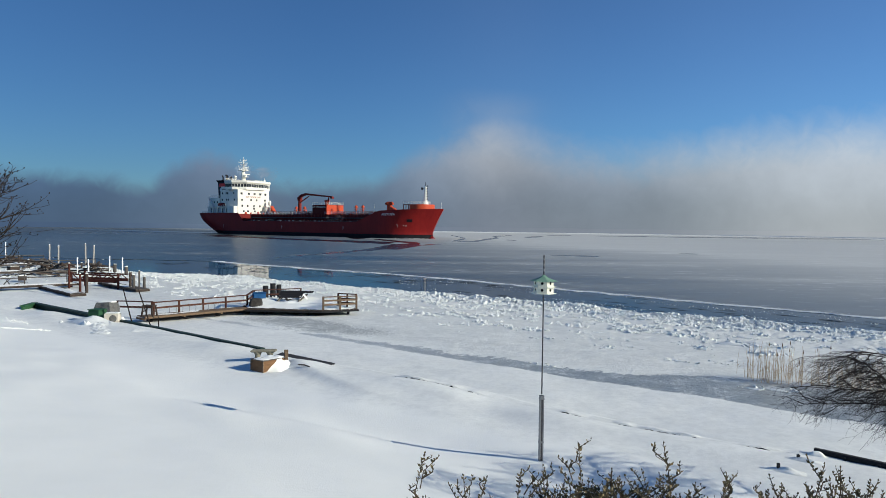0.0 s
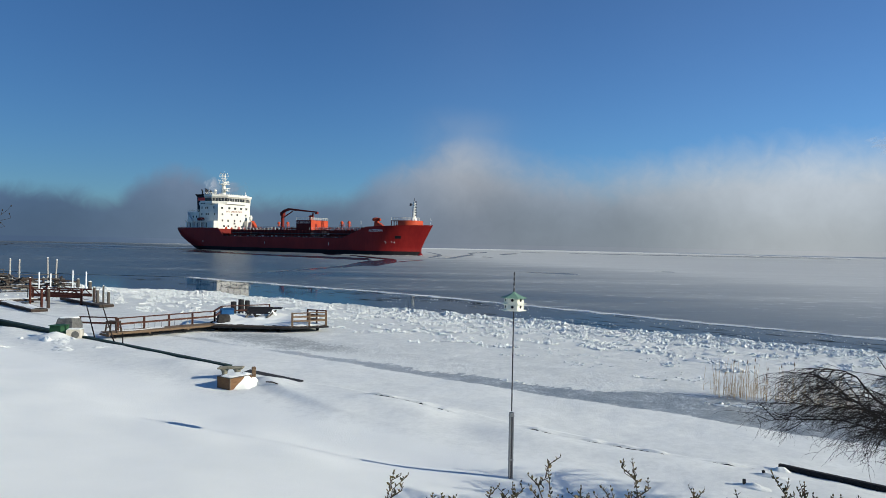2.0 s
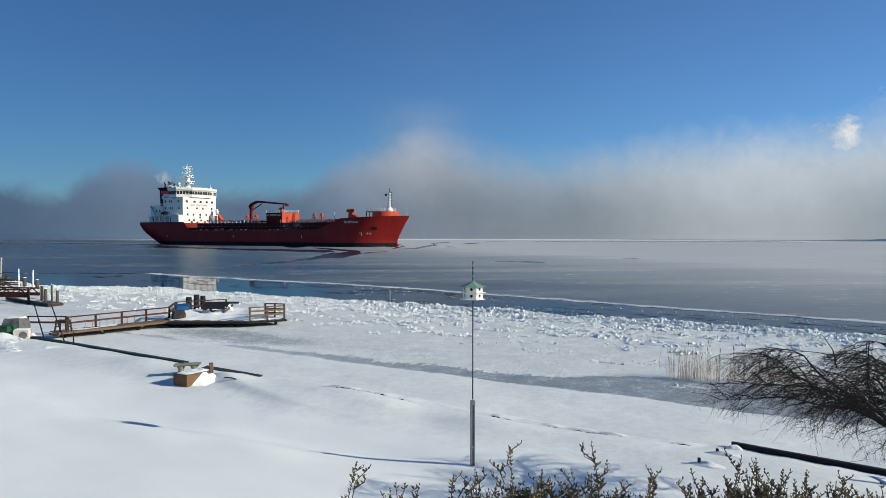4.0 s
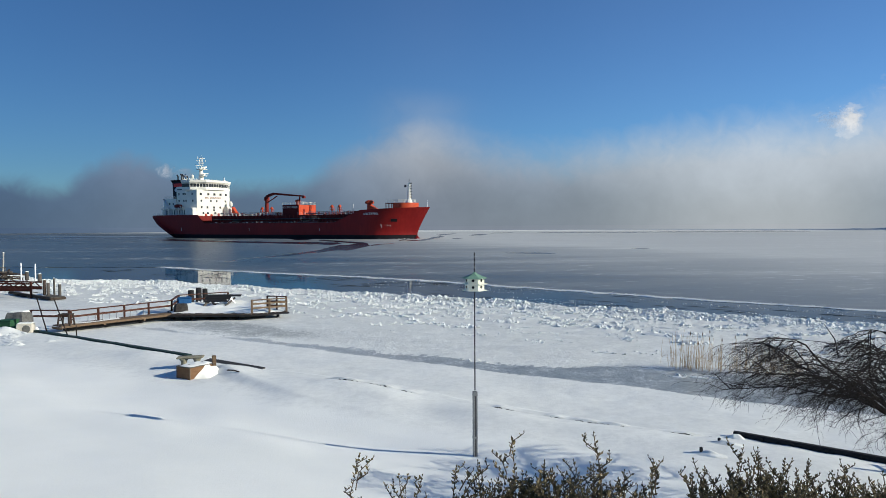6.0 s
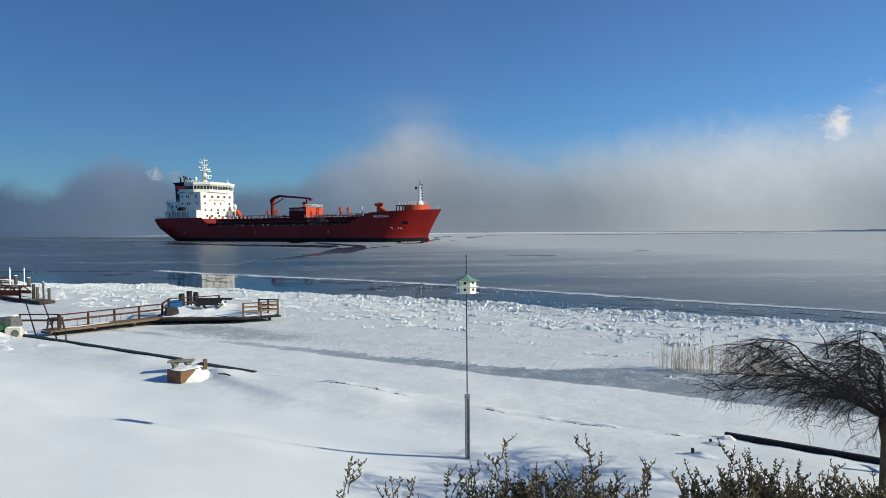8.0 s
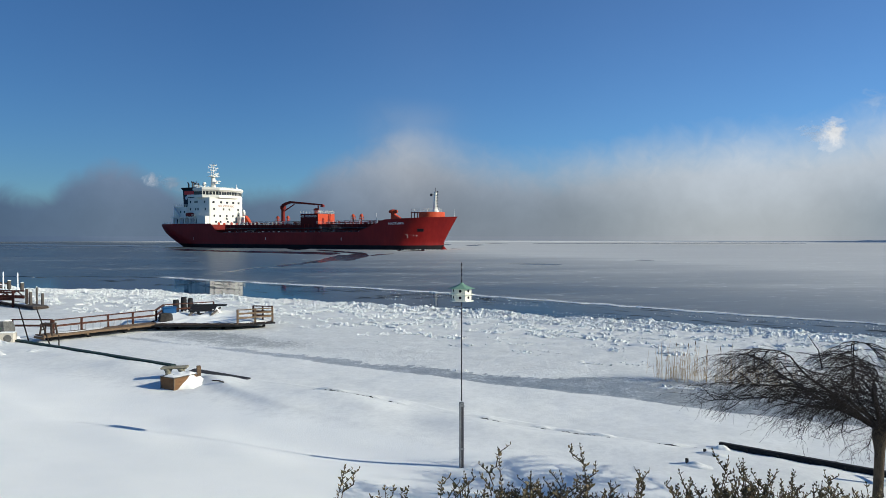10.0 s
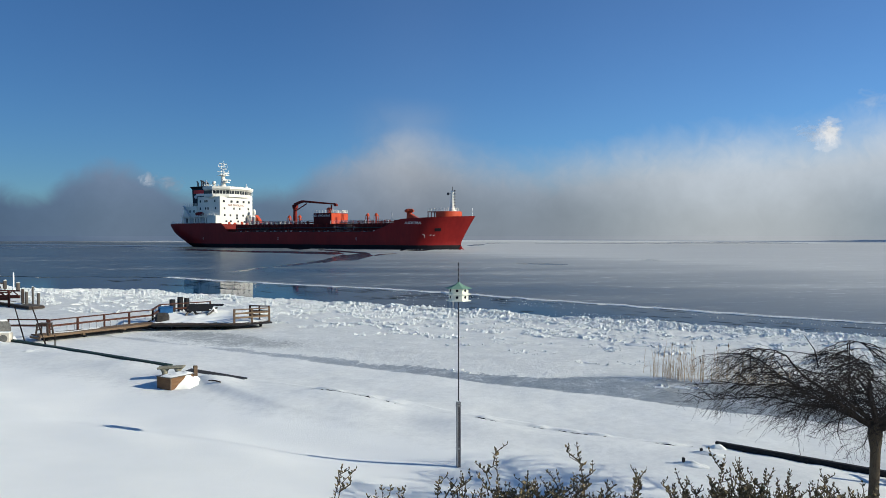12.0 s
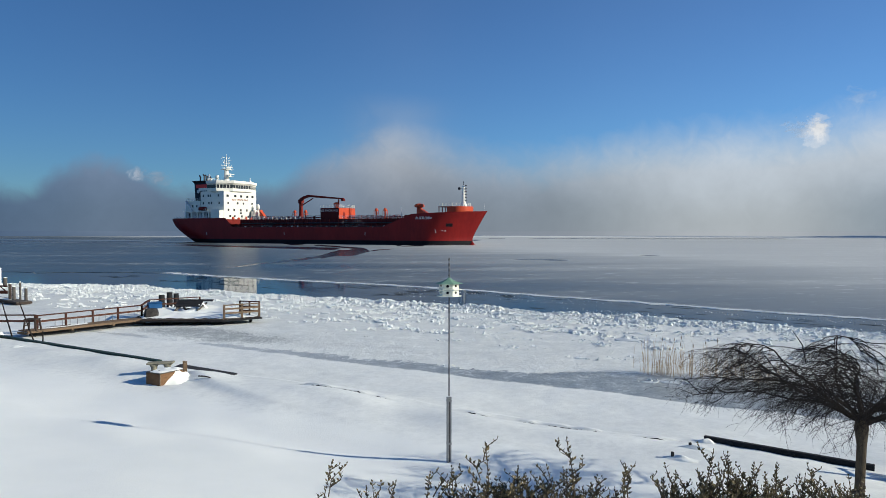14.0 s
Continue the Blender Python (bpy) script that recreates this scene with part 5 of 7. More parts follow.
    part("masthead_staff", Geo().tube(((24.1, 0, 35.0), (24.1, 0, 36.4)), 0.08, 5), WHITE, mast)
    # funnel with its bands and pipes
    f = part("funnel", Geo().prism(((9.2, -3.2), (18.4, -3.2), (18.4, 3.2), (9.2, 3.2)), 16.9, 24.6, ((8.6, -3.2), (17.8, -3.2), (17.8, 3.2), (8.6, 3.2))), NAVY, ship, "navy funnel with a red and white band")
    part("top_rim", Geo().prism(((8.5, -3.25), (17.9, -3.25), (17.9, 3.25), (8.5, 3.25)), 24.6, 25.7, ((7.4, -3.5), (16.6, -3.2), (16.6, 3.2), (7.4, 3.5))), BOOT, f, "black flared funnel top")
    part("red_band", Geo().box((9.6, -3.26, 22.6), (18.5, 3.26, 24.1)), FUNNEL_RED, f)
    part("white_band", Geo().box((11.2, -3.27, 21.5), (18.6, 3.27, 22.6)), WHITE, f)
    part("badge", Geo().tube(((10.9, -3.2, 21.2), (10.9, -3.27, 21.2)), 0.8, 12), SHADEGREY, f)
    part("lower_casing", Geo().prism(((17.9, -4.5), (19.5, -4.5), (19.5, 4.5), (17.9, 4.5)), 16.9, 21.0), WHITE, f)
    for x, y, h in ((10.5, -1.6, 2.4), (11.6, -0.5, 2.9), (12.6, 0.8, 2.2), (13.6, -1.2, 2.6), (14.3, 0.6, 2.0)):
        part("exhaust_pipe", Geo().tube(((x, y, 25.0), (x, y, 25.0 + h), (x - 0.6, y, 25.6 + h)), 0.33, 8), DARKSTEEL, f, "dark bent exhaust pipe")
    part("tall_pipe", Geo().tube(((15.4, -1.5, 24), (15.4, -1.5, 28.3)), 0.3, 8), SHADEGREY, f)
    # free-fall boat and davit forward of the house
    part("davit_house", Geo().prism(((32.2, 5.6), (34.4, 5.6), (34.4, 9.4), (32.2, 9.4)), 9.3, 13.2), WHITE, ship)
    part("rescue_boat", Geo().lathe(((0.2, -1.3), (0.7, -0.8), (0.75, 0.3), (0.5, 1.0), (0.2, 1.3)), (34.4, 7.5, 14.6), 10), WHITE, ship, "white rescue boat pod beside the house", True)
    part("davit", Geo().put([(36.0, 6.6, 9.4), (39.6, 6.6, 9.4), (36.0, 6.6, 13.4), (36.0, 8.2, 9.4), (39.6, 8.2, 9.4), (36.0, 8.2, 13.4)], [(0, 1, 2), (3, 5, 4), (0, 3, 4, 1), (1, 4, 5, 2), (0, 2, 5, 3)]), ORANGE, ship, "orange davit ramp")
    for y, h in ((-6, 1.4), (-3, 1.0), (1, 1.6), (4, 1.2)):
        part("winch", Geo().lathe(((0.55, 0), (0.55, h * 0.35), (0.3, h * 0.7), (0.1, h * 0.75)), (34.0, y, 9.35), 9), ORANGE, ship, "orange mooring winch")
    return ship


def hull_upper():
    """Plating from the boot topping up to the deck edge."""
    g = Geo()
    n, rows = 170, 12
    grid = []
    for j in range(rows + 1):
        row = []
        for i in range(n + 1):
            u = i / n
            x = 144.0 * u
            for _ in range(6):
                z = 1.45 + (hull_top(x) - 1.45) * j / rows
                aft, fore = hull_ends(z)
                x = aft + (fore - aft) * u
            row.append((x, half_breadth(x, z), z))
        grid.append(row)
    k = n + 1
    for side in (-1, 1):
        g.put([(x, side * y, z) for row in grid for x, y, z in row], [(j * k + i, j * k + i + 1, (j + 1) * k + i + 1, (j + 1) * k + i) for j in range(rows) for i in range(n)])
    g.put([(r[0][0], s * r[0][1], r[0][2]) for r in grid for s in (-1, 1)], [(2 * j, 2 * j + 1, 2 * j + 3, 2 * j + 2) for j in range(rows)])
    return g


tanker = build_ship()


def build_wake():
    """Open, broken channel astern of the tanker."""
    g = Geo()
    rnd = random.Random(3)
    left, right = [], []
    for i in range(30):
        x = 8 - i * 5.5
        w = 9.0 + 4.0 * rnd.random()
        left.append((x, w, -0.055))
        right.append((x, -w, -0.055))
    g.put(left + right, [(i, i + 1, 31 + i, 30 + i) for i in range(29)])
    w = part("ship_wake", g, WATER)
    return tagged(w, "dark open channel left behind the ship", "water", kind="structure")


wake = build_wake()


def build_bow_ice():
    """Crushed ice pushed up along the stem and the bow's waterline."""
    g = Geo()
    rnd = random.Random(19)
    for i in range(60):
        x = 140.2 - abs(rnd.gauss(0, 5))
        y = -half_breadth(x, 0.3) - abs(rnd.gauss(0, 0.8)) if rnd.random() < 0.7 else half_breadth(x, 0.3) + abs(rnd.gauss(0, 0.8))
        lump(g, (x, y, rnd.uniform(-0.08, 0.1)), rnd.uniform(0.08, 0.22), rnd, 0.4)
    return tagged(part("bow_ice", g, CHUNK), "crushed ice heaped along the ship's bow", "ice", kind="stuff")


bow_ice = build_bow_ice()


BLACKWOOD = surface("black_timber", (0.008, 0.009, 0.010), (0.030, 0.030, 0.032), 0.8, 0, 2.0, 18, 0.5, 0.006, (1, 6, 6))


# ---- sea wall: dark green sheeting that shows through the drifts ----
def wall_run(name, label, s0, s1, v0, v1, z0, z1, thick=0.12, capw=0.26, material=None):
    material = material or GREENWOOD
    a, b = sv(s0, v0), sv(s1, v1)
    run = thing(name, label, "sea wall", kind="structure")
    n = max(1, round((b - a).length / 2.4))
    for i in range(n):
        p, q = a + (b - a) * (i / n), a + (b - a) * ((i + 0.999) / n)
        lo, hi = z0 + (z1 - z0) * i / n, z0 + (z1 - z0) * (i + 1) / n
        part("wall_sheet", Geo().bar((p.x, p.y, lo - 0.42), (q.x, q.y, hi - 0.42), thick, 0.76), material, run)
        part("cap_board", Geo().bar((p.x, p.y, lo), (q.x, q.y, hi), capw, 0.07), material, run)
    return run


# same green wall; the sun on its end face is painted as a paler green
wall_run("sea_wall", "end of the sea wall in the snow, sunlight put into its paler green", -40.1, -39.0, 16.2, 15.15, 0.62, 0.62, material=GREENBOX)
wall_run("sea_wall", "dark green sea wall half buried in snow", -40.1, -31.6, 16.2, 16.05, 0.60, 0.57)
wall_run("sea_wall", "dark green sea wall capped with a flat board", -31.0, -20.5, 16.05, 15.9, 0.56, 0.50, 0.10, 0.20)
wall_run("sea_wall", "black timber sea wall edged with snow", -2.77, 0.40, 16.12, 15.74, 0.475, 0.475, 0.08, 0.10, BLACKWOOD)
for k in range(5):
    p = sv(-2.2 + 0.6 * k, 15.97 - 0.072 * k, 0)
    t = thing("wall_batten", "short upright batten against the timber sea wall", "batten", Matrix.Translation(p), "battens of the sea wall")
    part("post_shaft", Geo().box((-0.02, -0.02, 0.1), (0.02, 0.02, 0.475), sv_pose(0, 0), 0.004), BLACKWOOD, t)
board = thing("loose_board", "dark weathered board lying in the snow by the sea wall", "board", sv_pose(-18.10, 15.74, ground_z(-18.2, 15.6) - 0.01, 0) @ pose(0, 0, 0, 9, 0.8, 0))
part("plank", Geo().box((-1.32, -0.16, -0.02), (1.32, 0.16, 0.02), None, 0.006), GREYBOARD, board)


def crust_cracks():
    """The wall's dark timber, bare in the crack under the lifted crust."""
    for s0, w, top in LIPS:
        g = Geo()
        n = max(10, int(2.6 * w / 0.04))
        for i in range(n + 1):
            f = i / n
            ss = s0 + (f * 2 - 1) * 1.15 * w
            vv = crease_v(ss)
            low = ground_z(ss, vv - 0.012)
            up = crust_lip(ss) * math.sin(math.pi * f) ** 0.5 * max(0.0, 0.12 + 0.9 * noise.noise((ss * 3.1, 7.0, 1.0)) + 0.8 * noise.noise((ss * 9.0, 2.0, 4.0)))
            up = min(up, 0.8 * top)
            for d, h in ((-0.012, low - 0.03), (-0.012, low + up - 0.004), (0.01, low + up), (0.01, low - 0.05)):
                g.v.append(tuple(sv(ss, vv + d, h)))
        g.f = [(i * 4 + k, i * 4 + (k + 1) % 4, (i + 1) * 4 + (k + 1) % 4, (i + 1) * 4 + k) for i in range(n) for k in range(4)]
        tagged(part("wall_edge", g, BLACKWOOD), "dark edge of the buried sea wall", "sea wall", kind="structure")


crust_cracks()


# ---- landing stage: gangway, platform, railings ----
def stage_post(parent, p, h, w=0.10, material=REDWOOD):
    return part("post", Geo().box((-w / 2, -w / 2, -0.02), (w / 2, w / 2, h), Matrix.Translation(p), 0.008), material, parent)


def rail_run(points, heights=(0.88, 0.48), post=0.88, material=REDWOOD, gap=2.0, w=0.09):
    """Posts with rails between them, along points in the shore frame."""
    r = thing("railing", "red-stained wooden railing with square posts", "railing")
    for (s0, v0, z0), (s1, v1, z1) in zip(points, points[1:]):
        a, b = sv(s0, v0, z0), sv(s1, v1, z1)
        k = max(1, round((b - a).length / gap))
        for i in range(k + 1):
            stage_post(r, a + (b - a) * i / k, post, w, material)
        for h in heights:
            part("rail", Geo().bar(a + Vector((0, 0, h)), b + Vector((0, 0, h)), 0.05 if h < heights[0] else 0.12, 0.09 if h < heights[0] else 0.05), material, r)
    return r


def snow_patch(name, label, s0, s1, v0, v1, z, h, seed, cover=0.75):
    """Drifted snow lying on a deck, thinning to its edges."""
    g = Geo()
    ns, nv = max(6, int((s1 - s0) / 0.15)), max(6, int((v1 - v0) / 0.15))
    for j in range(nv + 1):
        for i in range(ns + 1):
            a, b = i / ns, j / nv
            e = min(a, 1 - a, b, 1 - b) * 5
            n = noise.noise((a * (s1 - s0) * 0.8 + seed, b * (v1 - v0) * 0.8, seed))
            zz = z - 0.03 + h * min(1.0, max(0.0, e * (0.8 + n))) * (cover + 0.8 * n)
            g.v.append(tuple(sv(s0 + (s1 - s0) * a, v0 + (v1 - v0) * b, zz)))
    g.f = [(j * (ns + 1) + i, j * (ns + 1) + i + 1, (j + 1) * (ns + 1) + i + 1, (j + 1) * (ns + 1) + i) for j in range(nv) for i in range(ns)]
    ob = part(name, g, SNOW, None, "", True)
    return tagged(ob, label, "snow", kind="structure")


def to_sv(x, y, z):
    return (EX * x + EY * y, -EY * x + EX * y, z)


def jetty(name, label, a, b, width, rim_h, material=OLDWOOD, rim=DARKWOOD):
    """A narrow boardwalk from a to b on cross bearers."""
    a, b = Vector(a), Vector(b)
    t = thing(name, label, "dock")
    d = (b - a).normalized()
    side = Vector((-d.y, d.x, 0))
    n = max(3, int((b - a).length / 0.2))
    for k in range(4):
        off = side * (-width / 2 + (k + 0.5) * width / 4)
        part("plank", Geo().bar(a + off, b + off, width / 4 * 0.93, 0.05), material, t)
    for k in range(max(2, int((b - a).length / 1.6)) + 1):
        p = a.lerp(b, k / max(2, int((b - a).length / 1.6)))
        part("bearer", Geo().bar(p - side * width * 0.52 + Vector((0, 0, -0.09)), p + side * width * 0.52 + Vector((0, 0, -0.09)), 0.1, 0.12), rim, t)
    for off in (-1, 1):
        part("rim_joist", Geo().bar(a + side * off * width / 2 + Vector((0, 0, -rim_h / 2)), b + side * off * width / 2 + Vector((0, 0, -rim_h / 2)), 0.05, rim_h), rim, t)
    return t


DECK_Z = 0.40
jetty("gangway", "long tan plank gangway out to the landing stage", sv(-32.8, 18.1, 0.36), sv(-32.05, 24.1, 0.38), 0.9, 0.08, TANWOOD, TANWOOD)
# black beams added to stand for the shade below the gangway
jetty("gangway_shade", "dark beam added for the shade under the gangway", sv(-32.9, 18.6, 0.20), sv(-32.2, 23.9, 0.22), 0.5, 0.10, BLACKWOOD, BLACKWOOD)
# platform outline, clockwise from where the gangway meets it
STAGE = ((-10.5, 37.75), (-6.45, 37.45), (-4.55, 38.45), (-7.2, 42.5), (-8.6, 43.5), (-11.3, 42.0), (-11.0, 39.1))


def stage_span(x):
    """Front and back of the platform at that x."""
    ys = [y0 + (y1 - y0) * (x - x0) / (x1 - x0) for (x0, y0), (x1, y1) in zip(STAGE, STAGE[1:] + STAGE[:1]) if (x0 - x) * (x1 - x) < 0]
    return min(ys), max(ys)


stage = thing("landing_stage", "weathered wooden platform on the shore ice", "dock")
k = 0
while -11.2 + 0.19 * k < -4.62:
    x = -11.2 + 0.19 * k
    y0, y1 = stage_span(x)
    part("plank", Geo().box((x - 0.088, y0 - 0.04, DECK_Z - 0.04), (x + 0.088, y1, DECK_Z + 0.004 * (k % 3)), None, 0.004), DARKWOOD, stage)
    k += 1
# rim boards in black: the shade under the deck's edge put into their colour
for (x0, y0), (x1, y1) in zip(STAGE, STAGE[1:] + STAGE[:1]):
    part("rim_joist", Geo().bar((x0, y0, DECK_Z - 0.085), (x1, y1, DECK_Z - 0.085), 0.06, 0.085), BLACKWOOD, stage)
for x, y in ((-9.6, 38.3), (-7.2, 38.2), (-5.2, 39.0), (-10.6, 41.4), (-8.6, 42.8)):
    part("stage_leg", Geo().box((x - 0.07, y - 0.07, -0.1), (x + 0.07, y + 0.07, DECK_Z - 0.06)), BLACKWOOD, stage)
g = Geo()
nx, ny = 46, 34
for j in range(ny + 1):
    for i in range(nx + 1):
        x = -11.1 + 6.4 * i / nx
        y0, y1 = stage_span(x)
        f = j / ny
        y = y0 + (y1 - y0) * f
        e = min(1.0, 6 * min(f, 1 - f, i / nx * 2, 1.2 * (1 - i / nx)))
        n_ = noise.noise((x * 0.7, y * 0.7, 3.0)) + 0.4 * noise.noise((x * 2.0, y * 2.0, 7.0))
        g.v.append((x, y, DECK_Z - 0.03 + 0.2 * e * max(0.0, 0.75 + 0.9 * n_) * (0.5 + f)))
g.f = [(j * (nx + 1) + i, j * (nx + 1) + i + 1, (j + 1) * (nx + 1) + i + 1, (j + 1) * (nx + 1) + i) for j in range(ny) for i in range(nx)]
tagged(part("snow_cover", g, SNOW, None, "", True), "drifted snow lying on the landing stage", "snow", kind="structure")
snow_patch("snow_cover", "thin drifted snow on the gangway", -33.2, -32.3, 18.0, 24.0, 0.37, 0.09, 8.0, 0.5)
rail_run((to_sv(-14.37, 35.06, 0.37), to_sv(-10.81, 39.04, 0.39)), (0.62, 0.34), 0.64, REDWOOD, 1.5)
rail_run((to_sv(-10.81, 39.04, 0.40), to_sv(-11.17, 41.8, 0.40), to_sv(-8.71, 43.34, 0.40)), (0.62, 0.34), 0.64, REDWOOD, 2.1)
rail_run((to_sv(-6.34, 37.55, 0.40), to_sv(-4.68, 38.48, 0.40)), (0.70, 0.50, 0.28), 0.74, TANWOOD, 0.95, 0.10)
rail_run((to_sv(-4.70, 38.55, 0.40), to_sv(-5.75, 38.95, 0.40)), (0.78, 0.50, 0.28), 0.80, REDWOOD, 0.55, 0.09)
rail_run((to_sv(-16.3, 35.3, 0.40), to_sv(-14.45, 35.06, 0.40)), (0.62, 0.34), 0.64, REDWOOD, 1.7)
# upright rods standing under the gangway rail
for k in range(9):
    p = sv(-32.78 + 0.024 * k, 19.6 + k * 0.36, 0.36)
    t = thing("guard_rod", "thin grey metal rod standing on the gangway", "rod", Matrix.Translation(p), "rods on the gangway")
    part("rod", Geo().tube(((0, 0, 0), (0.01, 0, 0.34)), 0.014, 6), STEEL, t)


def piling(p, h, r, material=DARKWOOD, name="piling", label="dark round timber piling capped with snow", lean=(0, 0), cap=True):
    t = thing(name, label, "piling", Matrix.Translation(p))
    path = [(lean[0] * k / 4 * h, lean[1] * k / 4 * h, -0.3 + (h + 0.3) * k / 4) for k in range(5)]
    part("post_shaft", Geo().tube(path, [r * 1.05, r, r * 0.98, r * 0.97, r * 0.95], 10), material, t, "", True)
    if cap:
        part("snow_cap", Geo().lathe(((r * 0.98, 0), (r * 0.8, 0.03), (r * 0.3, 0.06)), (lean[0] * h, lean[1] * h, h), 10), SNOW, t, "small cap of snow", True)
    return t


for x, y, h, r in ((-11.78, 46.95, 0.80, 0.19), (-11.40, 47.4, 0.92, 0.19), (-11.02, 47.5, 0.84, 0.17)):
    piling(Vector((x, y, 0.05)), h, r, BLACKWOOD, label="dark round timber piling behind the landing stage", cap=False)


SHELFGREY = surface("bleached_board", (0.20, 0.19, 0.17), (0.42, 0.40, 0.37), 0.85, 0, 2.5, 20, 0.4, 0.005, (1, 8, 8))


def picnic_table(m):
    t = thing("picnic_table", "grey picnic table leaning over, with dark top boards and pale legs", "table", m)
    tip = pose(0, 0, 0.43, 23, 0, 0)
    for i in range(5):
        part("top_board", Geo().box((-0.56, -0.36 + i * 0.148, -0.02), (0.56, -0.222 + i * 0.148, 0.02), tip, 0.006), BLACKWOOD, t)
    for y, z, mat_ in ((-0.62, 0.20, SHELFGREY), (0.60, 0.40, BLACKWOOD)):
        part("bench_board", Geo().box((-0.56 + (0.35 if y > 0 else 0), y - 0.12, z - 0.02), (0.56 + (0.35 if y > 0 else 0), y + 0.12, z + 0.02), pose(0, 0, 0, 12, 0, 0), 0.006), mat_, t)
    for x in (-0.46, 0.50):
        part("leg", Geo().bar((x, -0.20, 0.36), (x, -0.40, 0.0), 0.06, 0.08), PVC if x > 0 else OLDWOOD, t)
        part("leg", Geo().bar((x + 0.03, 0.10, 0.44), (x + 0.24, 0.42, 0.0), 0.06, 0.08), PVC if x > 0 else OLDWOOD, t)
        part("cross_beam", Geo().bar((x + 0.02, -0.66, 0.12), (x + 0.10, 0.62, 0.38), 0.05, 0.08), OLDWOOD, t)
    return t


picnic_table(pose(-8.85, 41.2, 0.40, 0, 0, -6) @ Matrix.Diagonal((1.28, 1.1, 1.12, 1)))


def covered_heap(name, label, category, m, w, d, h, material, seed):
    """A boat-lift motor or chair under a loose cover: a sagging faceted bundle."""
    t = thing(name, label, category, m)
    g = Geo()
    n, rows = 14, 7
    for j in range(rows + 1):
        f = j / rows
        for k in range(n):
            a = 2 * math.pi * k / n
            sq = 1.0 / max(abs(math.cos(a)), abs(math.sin(a))) ** 0.9
            r = (1 - 0.22 * f ** 4) * (1 + 0.12 * noise.noise((math.cos(a) * 2 + seed, math.sin(a) * 2, f * 3)))
            g.v.append((w / 2 * sq * r * math.cos(a), d / 2 * sq * r * math.sin(a), h * f * (1 + 0.10 * noise.noise((a, f, seed)))))
    g.f = [(j * n + k, j * n + (k + 1) % n, (j + 1) * n + (k + 1) % n, (j + 1) * n + k) for j in range(rows) for k in range(n)] + [tuple(range(rows * n, rows * n + n))]
    part("cover", g, material, t)
    return t


covered_heap("covered_motor", "crumpled dark tarpaulin bundle on the landing stage", "bundle", pose(-10.25, 38.75, 0.40, 0, 0, 20), 0.72, 0.5, 0.46, DARKTARP, 2.0)
blue = thing("storage_bin", "blue plastic bin dusted with snow", "bin", pose(-10.75, 41.3, 0.42, 0, 0, 25))
part("body", Geo().box((-0.36, -0.28, 0), (0.36, 0.28, 0.48), None, 0.03), BLUE, blue)
part("lid", Geo().box((-0.39, -0.31, 0.483), (0.39, 0.31, 0.54), None, 0.02), BLUE, blue)


# ---- at the head of the gangway ----
gb = thing("utility_box", "small dark green wooden box beside the sea wall", "box", pose(-15.6, 31.85, ground_at(-15.6, 31.6) - 0.06, 0, 0, -14))
part("body", Geo().box((-0.28, -0.26, 0), (0.28, 0.26, 0.54), None, 0.012), GREENBOX, gb)
part("lid", Geo().box((-0.31, -0.29, 0.542), (0.31, 0.29, 0.58), None, 0.01), GREENBOX, gb)
motor = covered_heap("covered_boat_motor", "grey tarpaulin draped over a motor, snow on top", "bundle", pose(-16.2, 34.0, 0.36, 0, 0, -10), 1.1, 0.8, 0.74, TARP, 5.0)
part("snow_layer", Geo().box((-0.34, -0.24, 0.70), (0.40, 0.24, 0.80), None, 0.045), SNOW, motor)
ac = thing("air_conditioner", "beige metal unit with a round fan grille", "appliance", pose(-14.75, 31.5, ground_at(-14.75, 31.4) - 0.08, 0, 0, 5))
part("case", Geo().box((-0.32, -0.19, 0), (0.32, 0.19, 0.46), None, 0.03), BEIGE, ac)
part("grille", Geo().tube(((0.08, -0.19, 0.24), (0.08, -0.205, 0.24)), 0.16, 16), TARP, ac, "round grey fan grille")
part("snow_layer", Geo().box((-0.28, -0.16, 0.455), (0.30, 0.18, 0.50), None, 0.03), SNOW, ac)
for p, q in (((-13.89, 31.61, 0.30), (-14.14, 31.2, 2.01)), ((-13.01, 31.5, 0.2), (-13.34, 30.9, 2.05)), ((-12.25, 30.4, 0.25), (-12.23, 30.35, 0.92)), ((-13.6, 31.3, 0.35), (-14.9, 30.9, 0.52))):
    p, q = Vector(p), Vector(q)
    t = thing("leaning_pole", "thin dark pole leaning beside the gangway", "pole", Matrix.Translation(p))
    part("rod", Geo().tube(((0, 0, 0), (q - p) * 0.5, q - p), (0.030, 0.027, 0.022), 7), BARK, t)
st = thing("stool", "dark wooden step stool on the gangway", "stool", sv_pose(-32.2, 18.2, 0.42, 30))
part("seat", Geo().box((-0.28, -0.2, 0.50), (0.28, 0.2, 0.55), None, 0.01), DARKWOOD, st)
for x in (-0.22, 0.22):
    for y in (-0.16, 0.16):
        part("leg", Geo().bar((x, y, 0.55), (x * 1.3, y * 1.3, 0), 0.06, 0.06), DARKWOOD, st)
    part("stretcher", Geo().bar((x * 1.15, -0.18, 0.25), (x * 1.15, 0.18, 0.25), 0.04, 0.05), DARKWOOD, st)


